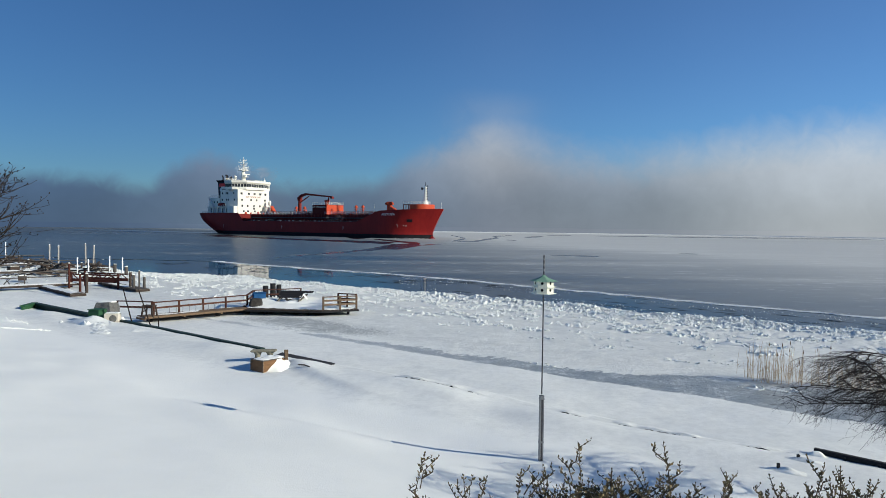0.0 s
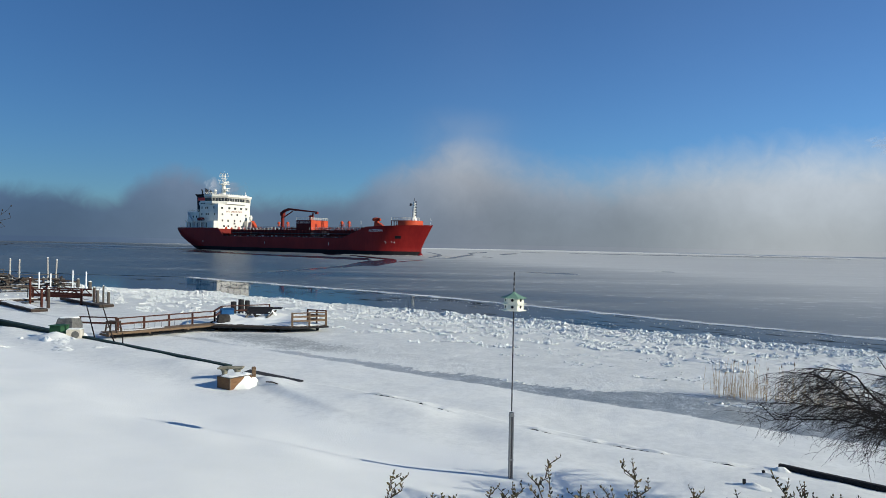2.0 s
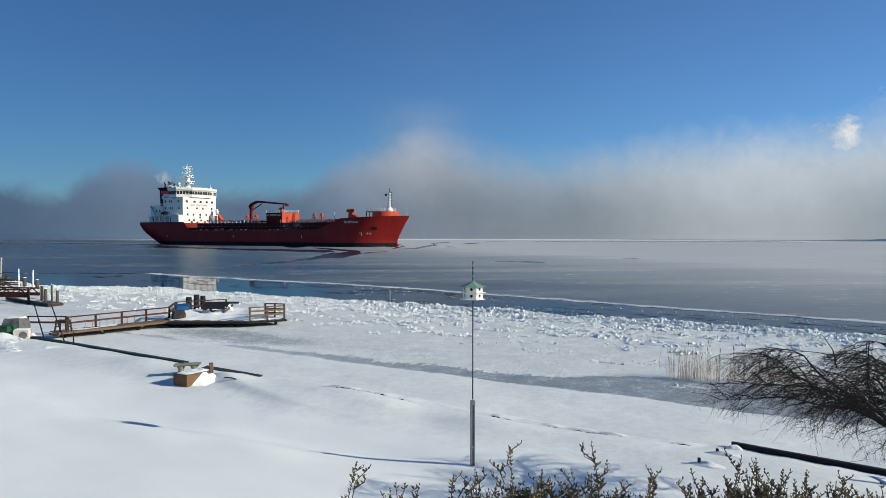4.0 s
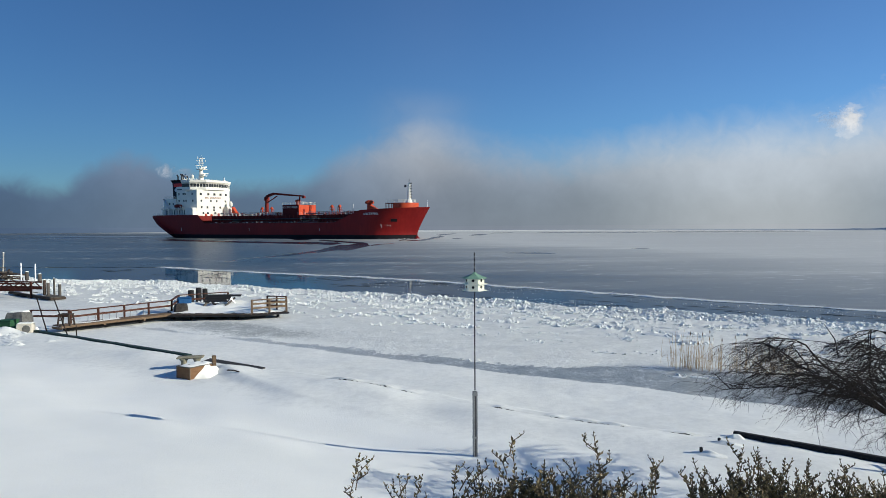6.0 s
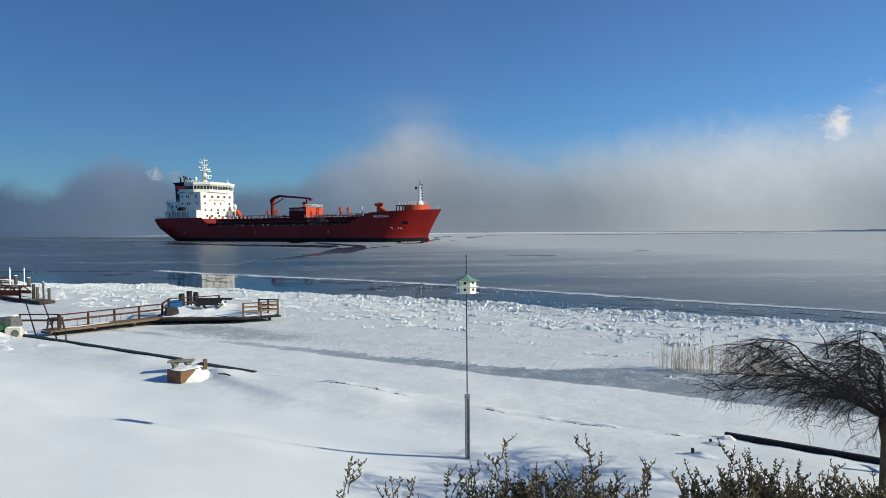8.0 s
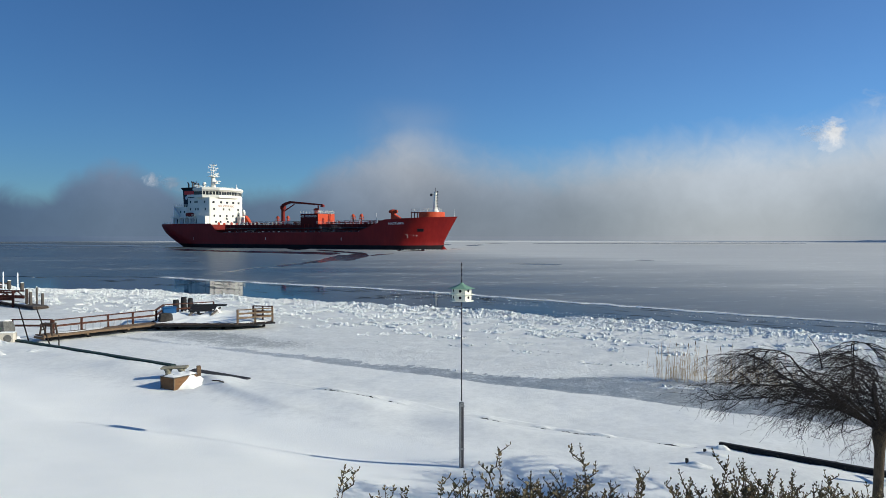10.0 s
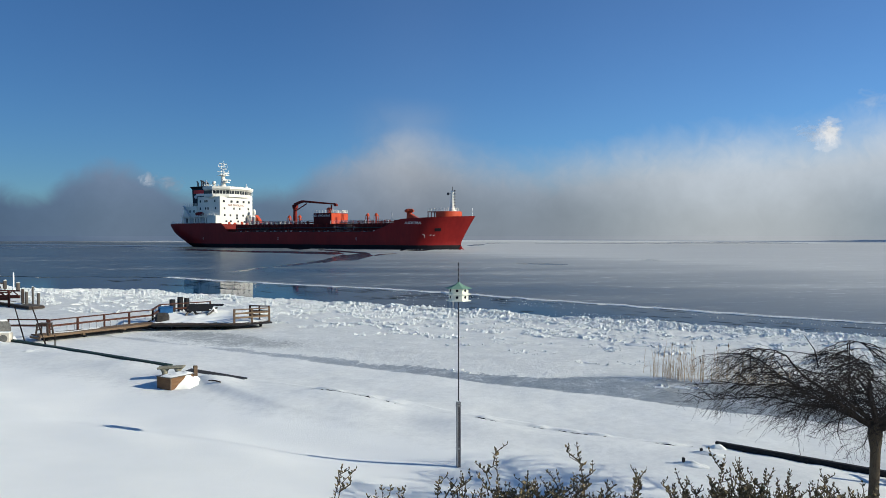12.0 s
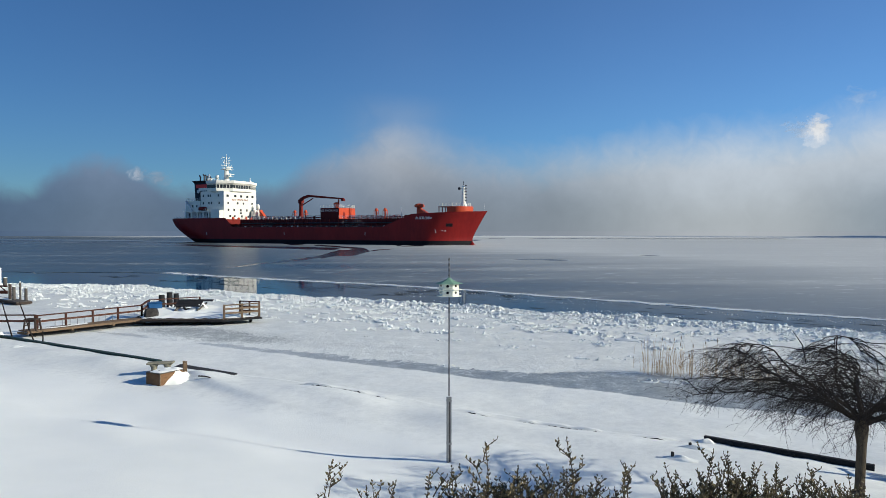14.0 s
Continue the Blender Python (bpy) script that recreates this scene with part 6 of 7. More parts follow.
# ---- half-buried box and bench by the wall ----
bx = thing("wooden_box", "brown plywood box half buried in a snowdrift", "box", pose(-5.87, 21.62, 0.34, 0, 0, -36.9))
part("body", Geo().box((0, 0, 0), (0.58, 0.82, 0.47), None, 0.012), BROWNBOX, bx)
for x_ in (-0.012, 0.55):
    part("corner_batten", Geo().box((x_, -0.012, 0.02), (x_ + 0.042, 0.03, 0.465), None, 0.004), TANWOOD, bx)
part("lid", Geo().box((-0.02, -0.03, 0.473), (0.61, 0.85, 0.495), None, 0.008), OLDWOOD, bx, "weathered lid dusted with snow")
g = Geo()
for j in range(15):
    for i in range(11):
        a, b = i / 10, j / 14
        e = min(1.0, 7 * min(a, 1 - a, b, 1 - b))
        g.v.append((-0.01 + 0.61 * a, -0.02 + 0.86 * b, 0.488 + 0.06 * e * max(0.0, 0.25 + 0.9 * noise.noise((a * 3.0, b * 4.0, 2.0)) + 0.5 * b)))
g.f = [(j * 11 + i, j * 11 + i + 1, j * 11 + i + 12, j * 11 + i + 11) for j in range(14) for i in range(10)]
part("snow_layer", g, SNOW, bx, "patchy snow on the lid", True)
# snow heaped against the box's sunny side, rising from its near corner to the lid
g = Geo()
for j in range(31):
    for i in range(25):
        a, b = i / 24, j / 30 * 1.9 - 0.45
        top = 0.45 * smooth_step(-0.14, 0.58, b) * smooth_step(1.45, 0.85, b)
        zz = top * (1 - a) ** 2.5 * (1 + 0.45 * noise.noise((a * 3, b * 4, 1.0))) - 0.02 - 0.08 * a * a - 0.06 * smooth_step(1.0, 1.45, b)
        g.v.append((0.575 + 1.0 * a, b, zz))
g.f = [(j * 25 + i, j * 25 + i + 1, j * 25 + i + 26, j * 25 + i + 25) for j in range(30) for i in range(24)]
heap = part("snow_drift", g, SNOW, None, "", True)
heap.matrix_world = bx.matrix_world.copy()
tagged(heap, "wind-packed drift heaped against the wooden box", "snow", kind="structure")
CONCRETE = surface("weathered_concrete", (0.15, 0.14, 0.10), (0.34, 0.32, 0.24), 0.9, 0, 3, 30, 0.4, 0.006)
bench = thing("stone_bench", "concrete bench with two curved pedestals", "bench", pose(-5.75, 22.75, ground_at(-5.75, 22.75) - 0.04, 0, -1, 2))
part("seat", Geo().box((-0.40, -0.16, 0.33), (0.40, 0.16, 0.39), None, 0.02), CONCRETE, bench)
for x in (-0.2, 0.2):
    part("pedestal", Geo().lathe(((0.13, 0), (0.12, 0.1), (0.085, 0.17), (0.10, 0.25), (0.15, 0.328)), (x, 0, 0), 10), CONCRETE, bench, "", True)
stp = thing("timber_stub", "short sawn timber post in the drift", "post", pose(-4.98, 22.5, 0.36, 0, 0, 20))
part("post_shaft", Geo().box((-0.06, -0.06, 0), (0.06, 0.06, 0.60), None, 0.01), TANWOOD, stp)
part("brace", Geo().bar((0.0, 0, 0.26), (-0.5, -0.6, 0.34), 0.06, 0.08), TANWOOD, stp)
stick = thing("fallen_stick", "short dark stick lying in the snow", "stick", pose(-4.2, 21.5, ground_at(-4.2, 21.5) + 0.02, 0, 6, -25))
part("rod", Geo().tube(((-0.22, 0, 0), (0.0, 0.01, 0.03), (0.2, 0, 0.02)), (0.02, 0.024, 0.018), 6), DARKWOOD, stick)


def drift(name, label, s, v, ls, lv, h, seed):
    """A tapering wind drift, crest towards the lee."""
    g = Geo()
    n = 28
    for j in range(n + 1):
        for i in range(n + 1):
            a, b = i / n * 2 - 1, j / n * 2 - 1
            env = max(0.0, 1 - a * a) ** 1.25 * max(0.0, 1 - b * b) ** 1.25
            z = h * env * (0.85 + 0.4 * noise.noise((a * 2 + seed, b * 2, seed))) - 0.02
            ss, vv = s + a * ls, v + b * lv
            g.v.append(tuple(sv(ss, vv, ground_z(ss, vv) + z)))
    g.f = [(j * (n + 1) + i, j * (n + 1) + i + 1, (j + 1) * (n + 1) + i + 1, (j + 1) * (n + 1) + i) for j in range(n) for i in range(n)]
    return tagged(part(name, g, SNOW_GROUND, None, "", True), label, "snow", kind="structure")


drift("snow_drift", "drift heaped round the utility box", -31.3, 14.9, 1.5, 0.75, 0.30, 4.0)
drift("snow_drift", "snow packed beside the metal unit", -31.1, 16.25, 0.42, 0.30, 0.42, 6.0)
for k in range(14):
    drift("snow_drift", "trodden lump in the drift by the sea wall", -32.6 + 2.6 * ((k * 0.618) % 1.0), 14.25 + 1.0 * ((k * 0.37) % 1.0), 0.22 + 0.1 * (k % 3), 0.12 + 0.04 * (k % 2), 0.10 + 0.03 * (k % 4), k)
for k in range(22):
    drift("snow_drift", "churned lump of snow beside the metal unit", -30.9 + 3.6 * ((k * 0.618) % 1.0), 13.7 + 1.5 * ((k * 0.37) % 1.0), 0.30 + 0.14 * (k % 3), 0.20 + 0.08 * (k % 2), 0.05 + 0.015 * (k % 4), 20 + k)
drift("snow_drift", "drift at the end of the timber wall", -2.70, 15.92, 0.22, 0.14, 0.13, 9.0)


for x, y, h in ((7.0, 13.65, 0.10), (6.35, 13.1, 0.12)):
    t = thing("stake", "short dark stake poking from a small drift", "stake", Matrix.Translation((x, y, ground_at(x, y))))
    part("post_shaft", Geo().box((-0.025, -0.025, -0.1), (0.025, 0.025, h), None, 0.005), BLACKWOOD, t)
    ss, vv = EX * x + EY * y, -EY * x + EX * y
    drift("snow_drift", "small drift behind a stake", ss + 0.16, vv - 0.02, 0.42, 0.16, 0.09, x)


g = Geo()
rnd = random.Random(41)
for i in range(650):
    ss = rnd.uniform(-36, -30.2)
    vv = 11.64 + (ss + 32.12) * 0.67 + rnd.gauss(0, 0.10 + 0.02 * max(0, -30 - ss))
    lump(g, sv(ss, vv, ground_z(ss, vv) - 0.010), rnd.uniform(0.02, 0.06), rnd, rnd.uniform(0.16, 0.4))
for i in range(120):
    ss, vv = rnd.gauss(-34.4, 0.7), rnd.gauss(12.9, 0.3)
    lump(g, sv(ss, vv, ground_z(ss, vv) - 0.006), rnd.uniform(0.02, 0.05), rnd, 0.35)
tagged(part("snow_crumble", g, SNOW), "crumbled snow thrown up along a trodden line", "snow", kind="stuff")


def garden_bench(m):
    t = thing("garden_bench", "dark slatted garden bench standing in the snow", "bench", m)
    for i in range(4):
        part("seat_slat", Geo().box((-0.7, -0.2 + i * 0.12, 0.42), (0.7, -0.1 + i * 0.12, 0.45), None, 0.005), BLACKWOOD, t)
    for i in range(3):
        part("back_slat", Geo().box((-0.7, 0.28, 0.52 + i * 0.13), (0.7, 0.31, 0.61 + i * 0.13), None, 0.005), BLACKWOOD, t)
    for x in (-0.66, 0.66):
        part("leg", Geo().box((x - 0.03, -0.22, -0.1), (x + 0.03, -0.16, 0.62), None, 0.005), BLACKWOOD, t)
        part("leg", Geo().box((x - 0.03, 0.25, -0.1), (x + 0.03, 0.31, 0.92), None, 0.005), BLACKWOOD, t)
        part("armrest", Geo().box((x - 0.04, -0.24, 0.62), (x + 0.04, 0.3, 0.66), None, 0.005), BLACKWOOD, t)
    return t


garden_bench(pose(10.63, 11.51, ground_at(10.63, 11.51) - 0.2, 0, 0, 165))


# ---- martin house on its pole ----
def build_martin_house():
    x, y, z = 1.93, 13.4, ground_at(1.93, 13.4)
    t = thing("martin_house", "two-storey white birdhouse with a green roof on a tall pole", "birdhouse", pose(x, y, 0, 0, 0, 12))
    part("sleeve", Geo().box((-0.014, -0.026, z - 0.2), (0.014, 0.026, 1.78)), DARKSTEEL, t, "dark core of the lower post")
    for x_ in (-0.028, 0.028):
        part("channel", Geo().box((x_ - 0.013, -0.034, z - 0.2), (x_ + 0.013, 0.034, 1.78), None, 0.004), STEEL, t, "galvanised steel channel")
    part("collar", Geo().box((-0.04, -0.04, 1.74), (0.04, 0.04, 1.78), None, 0.005), STEEL, t)
    for zz in (z + 0.35, 1.70):
        part("clamp", Geo().box((-0.042, -0.042, zz), (0.042, 0.042, zz + 0.03)), STEEL, t)
    part("upper_pole", Geo().tube(((0, 0, 1.8), (0, 0, 4.47)), 0.013, 8), DARKSTEEL, t, "thin dark upper pole")
    for k in range(7):
        part("pole_band", Geo().tube(((0, 0, 4.12 + 0.05 * k), (0, 0, 4.145 + 0.05 * k)), 0.017, 8), STEEL if k % 2 else DARKSTEEL, t)
    n = 6
    ring = [2 * math.pi * (k + 0.5) / n for k in range(n)]

    def plan(r):
        return [(r * math.cos(a), r * math.sin(a)) for a in ring]

    for lo, hi in ((3.745, 3.86), (3.872, 3.98)):
        st_ = part("storey", Geo().prism(plan(0.19), lo, hi), HOUSEWHITE, t)
        for k in range(n):
            d = Vector((math.cos(2 * math.pi * (k + 1) / n), math.sin(2 * math.pi * (k + 1) / n), 0))
            f = d * 0.19 * math.cos(math.pi / n)
            part("entrance_hole", Geo().tube((f - d * 0.01 + Vector((0, 0, lo + 0.062)), f + d * 0.003 + Vector((0, 0, lo + 0.062))), 0.027, 14), BOOT, st_)
        part("porch", Geo().prism(plan(0.245), lo - 0.012, lo), HOUSEWHITE, t)
    g = Geo()
    prof = ((0.275, 3.974), (0.20, 3.998), (0.12, 4.025), (0.05, 4.06), (0.02, 4.09))
    pts = [(r * math.cos(a), r * math.sin(a), h) for r, h in prof for a in ring]
    g.put(pts, [(j * n + k, j * n + (k + 1) % n, (j + 1) * n + (k + 1) % n, (j + 1) * n + k) for j in range(4) for k in range(n)] + [tuple(reversed(range(n)))])
    part("roof", g, GREENROOF, t, "flared green hipped roof")
    return t


build_martin_house()


# ---- weeping tree ----
def bough(start, direction, length, droop, rnd, steps=9, lift=0.0, wob=0.12):
    p, d = Vector(start), Vector(direction).normalized()
    path = [p.copy()]
    for i in range(steps):
        d = (d + Vector((rnd.uniform(-wob, wob), rnd.uniform(-wob, wob), rnd.uniform(-wob, wob) + lift - droop * (i / steps)))).normalized()
        p = p + d * length / steps
        path.append(p.copy())
    return path


def build_weeping_tree(x, y):
    """A grafted umbrella tree: crooked limbs spread level from the fork, and fine twigs hang from them all round."""
    rnd = random.Random(21)
    z = ground_at(x, y)
    t = thing("weeping_tree", "leafless weeping tree with a low umbrella of dark branches", "tree")
    fork = Vector((x + 0.02, y, 2.24))
    part("trunk", Geo().tube(((x - 0.03, y, z - 0.3), (x - 0.02, y, z + 0.1), (x, y, 1.3), (x + 0.02, y, 1.85), (x + 0.01, y, 2.1), fork + Vector((0, 0, 0.06))), (0.105, 0.084, 0.068, 0.067, 0.098, 0.08), 14), TRUNKBARK, t, "rough grey-brown trunk", True)
    twigs = Geo()

    def crown_top(p):
        r, near = math.hypot(p.x - x, p.y - y), -0.134 * (p.x - x) - 0.991 * (p.y - y)
        return fork.z + 1.36 + 0.139 * near - 0.03 * r * r - 0.30 * max(0.0, r - 1.9) ** 2 + 0.10 * noise.noise((p.x * 1.3, p.y * 1.3, 0.0))

    def crown_hem(p):
        """The hem is clipped higher on the house side."""
        r, near = math.hypot(p.x - x, p.y - y), -0.134 * (p.x - x) - 0.991 * (p.y - y)
        return fork.z - 0.36 + 0.30 * max(0.0, near) + 0.29 * max(0.0, r - 1.0) + 0.10 * max(0.0, r - 1.8) + 0.14 * noise.noise((p.x * 1.7, p.y * 1.7, 5.0))

    def grow(start, direction, length, sag, steps, wob, hang=0.0):
        """A crooked shoot that bends down along its way; it turns back from the crown's roof and hem."""
        p, d = Vector(start), Vector(direction).normalized()
        path = [p.copy()]
        for i in range(steps):
            d = (d + Vector((rnd.gauss(0, wob), rnd.gauss(0, wob), rnd.gauss(0, wob) - sag * (0.4 + i / steps)))).normalized()
            over, under = p.z - crown_top(p) + 0.36, crown_hem(p) - hang + 0.12 - p.z
            if over > 0:
                d.z = min(d.z, max(-0.6, 0.35 - 1.3 * over))
            if under > 0:
                d.z = 0.6 * d.z + min(0.22, 0.9 * under)
            d.normalize()
            p = p + d * length / steps
            path.append(p.copy())
        return path

    def taper(r0, r1, n):
        return [r0 + (r1 - r0) * i / n for i in range(n + 1)]

    def turned(d, a, lift):
        return Vector((d.x * math.cos(a) - d.y * math.sin(a), d.x * math.sin(a) + d.y * math.cos(a), lift))

    def fringe(path, first, count, longest):
        """Fine drooping twigs along a branch, some of them forked."""
        for j in range(first, len(path)):
            out = path[j] - path[j - 1]
            out.z = 0
            out = out.normalized() if out.length > 1e-4 else Vector((1, 0, 0))
            for _ in range(count):
                d = turned(out, rnd.gauss(0, 0.75), rnd.uniform(-0.55, 0.35))
                l = rnd.uniform(0.3, 1.0) * longest
                tp = grow(path[j], d, l, 0.24, 6, 0.13, 0.30)
                twigs.tube(tp, taper(0.0026, 0.0011, 6), 3, False)
                for q in (2, 4):
                    if rnd.random() < 0.75:
                        d2 = turned(out, rnd.gauss(0, 1.0), rnd.uniform(-0.9, 0.1))
                        twigs.tube(grow(tp[q], d2, l * rnd.uniform(0.3, 0.6), 0.22, 4, 0.14, 0.35), taper(0.0021, 0.0011, 4), 3, False)

    limbs = 20
    for k in range(limbs):
        a = 2 * math.pi * k / limbs + rnd.uniform(-0.12, 0.12)
        rise = (0.62, 0.38, 0.85, 0.5)[k % 4] + rnd.uniform(-0.1, 0.1)
        reach = rnd.uniform(2.15, 2.55) * (0.9 if k % 4 == 2 else 1.0)
        d = Vector((math.cos(a), math.sin(a), rise))
        thick = (0.040, 0.024, 0.020, 0.032)[k % 4]
        path = grow(fork + Vector((0, 0, rnd.uniform(-0.1, 0.05))), d, reach, 0.05, 12, 0.15)
        part("limb", Geo().tube(path, [0.005 + (thick - 0.005) * (1 - i / 12) ** 1.7 for i in range(13)], 6), BARK, t, "", True)
        fringe(path, 6, 1, 0.6)
        for j in range(2, 13):
            for _ in range(2):
                out = path[j] - path[j - 1]
                out.z = 0
                out = out.normalized() if out.length > 1e-4 else Vector((1, 0, 0))
                dd = turned(out, rnd.choice((-1, 1)) * rnd.uniform(0.2, 1.0), rnd.uniform(-0.2, 0.7))
                bp_ = grow(path[j], dd, rnd.uniform(0.5, 1.0), 0.12, 8, 0.18)
                part("branch", Geo().tube(bp_, taper(0.0085, 0.0030, 8), 4, False), BARK, t)
                fringe(bp_, 2, 1, 0.52)
                if rnd.random() < 0.38:
                    fringe(bp_, 4, 1, 0.5)
    # a few upright shoots break the crown's outline
    for dx, dy, h in ((-1.1, -0.3, 0.03), (0.6, -0.4, 0.02)):
        p = Vector((x + dx, y + dy, 0))
        p.z = crown_top(p) - 0.45
        tp = [p, p + Vector((-0.06, 0, 0.25)), p + Vector((-0.20, 0.02, 0.42 + h))]
        part("branch", Geo().tube(tp, (0.011, 0.008, 0.004), 5), BARK, t)
    part("twig_growth", twigs, BARK, t)["kind"] = "stuff"
    return t


build_weeping_tree(7.45, 9.36)


def build_bare_tree(x, y):
    """A budded tree whose branch ends reach in from beside the deck."""
    rnd = random.Random(31)
    t = thing("budding_tree", "bare tree with upswept branches and small round buds", "tree")
    z = ground_at(x, y)
    part("trunk", Geo().tube(((x, y, z - 0.3), (x, y, z + 1.8), (x + 0.1, y, 6.6)), (0.16, 0.13, 0.05), 10), BARK, t, "", True)
    twigs, buds = Geo(), Geo()
    for k in range(32):
        a = (-0.7 + 1.4 * (k * 5 % 9) / 8) if k % 4 < 3 else 1.5 + 0.8 * (k % 5)
        s = Vector((x + 0.08, y, 4.05 + 0.024 * k))
        path = bough(s, (math.cos(a), math.sin(a), rnd.uniform(0.05, 0.42)), rnd.uniform(1.4, 1.8), -0.05, rnd, 8, 0.025, 0.16)
        part("limb", Geo().tube(path, [0.015 * (1 - 0.8 * i / 8) + 0.004 for i in range(9)], 5), BARK, t)
        for j in range(3, 9):
            for _ in range(5):
                aa = a + rnd.uniform(-1.0, 1.0)
                tp = bough(path[j], (math.cos(aa), math.sin(aa), rnd.uniform(0.1, 1.2)), rnd.uniform(0.15, 0.5), -0.1, rnd, 5, 0.03, 0.28)
                twigs.tube(tp, [0.0042, 0.0038, 0.0034, 0.003, 0.0026, 0.002], 4, False)
                for q in tp[2:]:
                    if rnd.random() < 0.4:
                        e = q + Vector((rnd.uniform(-0.05, 0.05), rnd.uniform(-0.05, 0.05), rnd.uniform(0.0, 0.06)))
                        twigs.tube((q, e), 0.002, 3, False)
                        buds.lathe(((0.002, -0.009), (0.0075, 0.0), (0.006, 0.007), (0.001, 0.012)), tuple(e), 5)
    part("twig_growth", twigs, BARK, t)["kind"] = "stuff"
    part("bud_growth", buds, BARK, t)["kind"] = "stuff"
    return t


build_bare_tree(-6.35, 7.25)


# ---- shrubs along the deck ----
def build_shrub(x, y, width, tops, low, seed, dense=1.0):
    """Upright leafy shoots from a dense base; tops: (offset, height) of the tall shoots."""
    rnd = random.Random(seed)
    t = thing("privet_shrub", "evergreen shrub with small bronzed olive leaves", "shrub", group="shrubs by the deck")
    z = ground_at(x, y)
    stems, leaves, pale = Geo(), Geo(), Geo()

    def leaf(p, d, l, geo):
        d = d.normalized()
        s = d.cross(Vector((rnd.uniform(-1, 1), rnd.uniform(-1, 1), rnd.uniform(-1, 1)))).normalized() * l * 0.25
        nrm = d.cross(s).normalized() * l * 0.07
        geo.put([p, p + d * l * 0.45 + s - nrm, p + d * l, p + d * l * 0.45 - s - nrm, p + d * l * 0.5 + nrm * 0.3], [(0, 1, 4), (1, 2, 4), (2, 3, 4), (3, 0, 4)])

    def shoot(base, tip, leafy):
        mid = (base + tip) / 2 + Vector((rnd.uniform(-0.06, 0.06), rnd.uniform(-0.06, 0.06), 0))
        path = [base, mid, tip]
        stems.tube(path, (0.0052, 0.004, 0.0024), 4, False)
        n = int((tip - base).length * 36 * leafy)
        turn = rnd.uniform(0, 3.14)
        for i in range(n):
            f = 0.22 + 0.78 * i / max(1, n)
            p = base.lerp(mid, f * 2) if f < 0.5 else mid.lerp(tip, f * 2 - 1)
            turn += 1.57 + rnd.uniform(-0.3, 0.3)
            for a in (turn, turn + 3.14):
                if rnd.random() < 0.12:
                    continue
                d = Vector((math.cos(a), math.sin(a), rnd.uniform(0.5, 1.4)))
                leaf(p, d, rnd.uniform(0.028, 0.048) * (1.0 - 0.25 * f), pale if rnd.random() < 0.3 else leaves)
        for _ in range(2):
            leaf(tip, Vector((rnd.uniform(-0.4, 0.4), rnd.uniform(-0.4, 0.4), 1)), 0.022, pale if rnd.random() < 0.4 else leaves)

    def branchy(base, tip):
        shoot(base, tip, 1.0)
        for k in range(4):
            q = base.lerp(tip, 0.40 + 0.13 * k)
            a = rnd.uniform(0, 6.3)
            l = rnd.uniform(0.07, 0.17) * (1.3 - 0.16 * k)
            shoot(q, q + Vector((math.cos(a) * l * 0.7, math.sin(a) * l * 0.7, l)), 1.0)

    for px_, h in tops:
        branchy(Vector((px_ + rnd.uniform(-0.08, 0.08), y + rnd.uniform(-0.1, 0.1), h - 0.5)), Vector((px_, y + rnd.uniform(-0.05, 0.05), h)))
    for i in range(int(width * 66 * dense)):
        off = rnd.uniform(-0.5, 0.5)
        h = low - 0.5 * abs(off) ** 2 * 0.6 - 0.06 - rnd.uniform(0.0, 1.0) * 0.22
        branchy(Vector((x + off * width * 0.9, y + rnd.uniform(-0.3, 0.3), h - 0.38)), Vector((x + off * width, y + rnd.uniform(-0.3, 0.3), h)))
    for i in range(14):
        a = rnd.uniform(0, 6.3)
        r = rnd.uniform(0.1, 0.5) * width
        stems.tube(((x + 0.1 * math.cos(a), y + 0.1 * math.sin(a), z - 0.1), (x + 0.4 * r * math.cos(a), y + 0.2 * math.sin(a), (z + low) / 2), (x + r * math.cos(a), y + 0.3 * math.sin(a), low - 0.4)), (0.02, 0.014, 0.008), 5, False)
    part("woody_growth", stems, STEM, t)["kind"] = "stuff"
    part("foliage", leaves, LEAF, t, "dark olive leaves")["kind"] = "stuff"
    part("new_foliage", pale, LEAF2, t, "bronzed leaves")["kind"] = "stuff"
    return t


build_shrub(0.1, 4.5, 0.65, ((-0.10, 3.52), (0.15, 3.39), (0.30, 3.38)), 3.28, 1, 0.5)
build_shrub(1.15, 4.5, 1.45, ((0.52, 3.44), (0.67, 3.44), (0.90, 3.59), (1.12, 3.42), (1.29, 3.45), (1.43, 3.62), (1.86, 3.41)), 3.39, 2, 1.0)
build_shrub(2.52, 4.5, 0.85, ((2.20, 3.36), (2.46, 3.50), (2.57, 3.46), (2.75, 3.40)), 3.38, 3, 1.1)
build_shrub(3.28, 4.5, 0.8, ((2.94, 3.38), (3.19, 3.36), (3.53, 3.25)), 3.26, 4, 0.8)


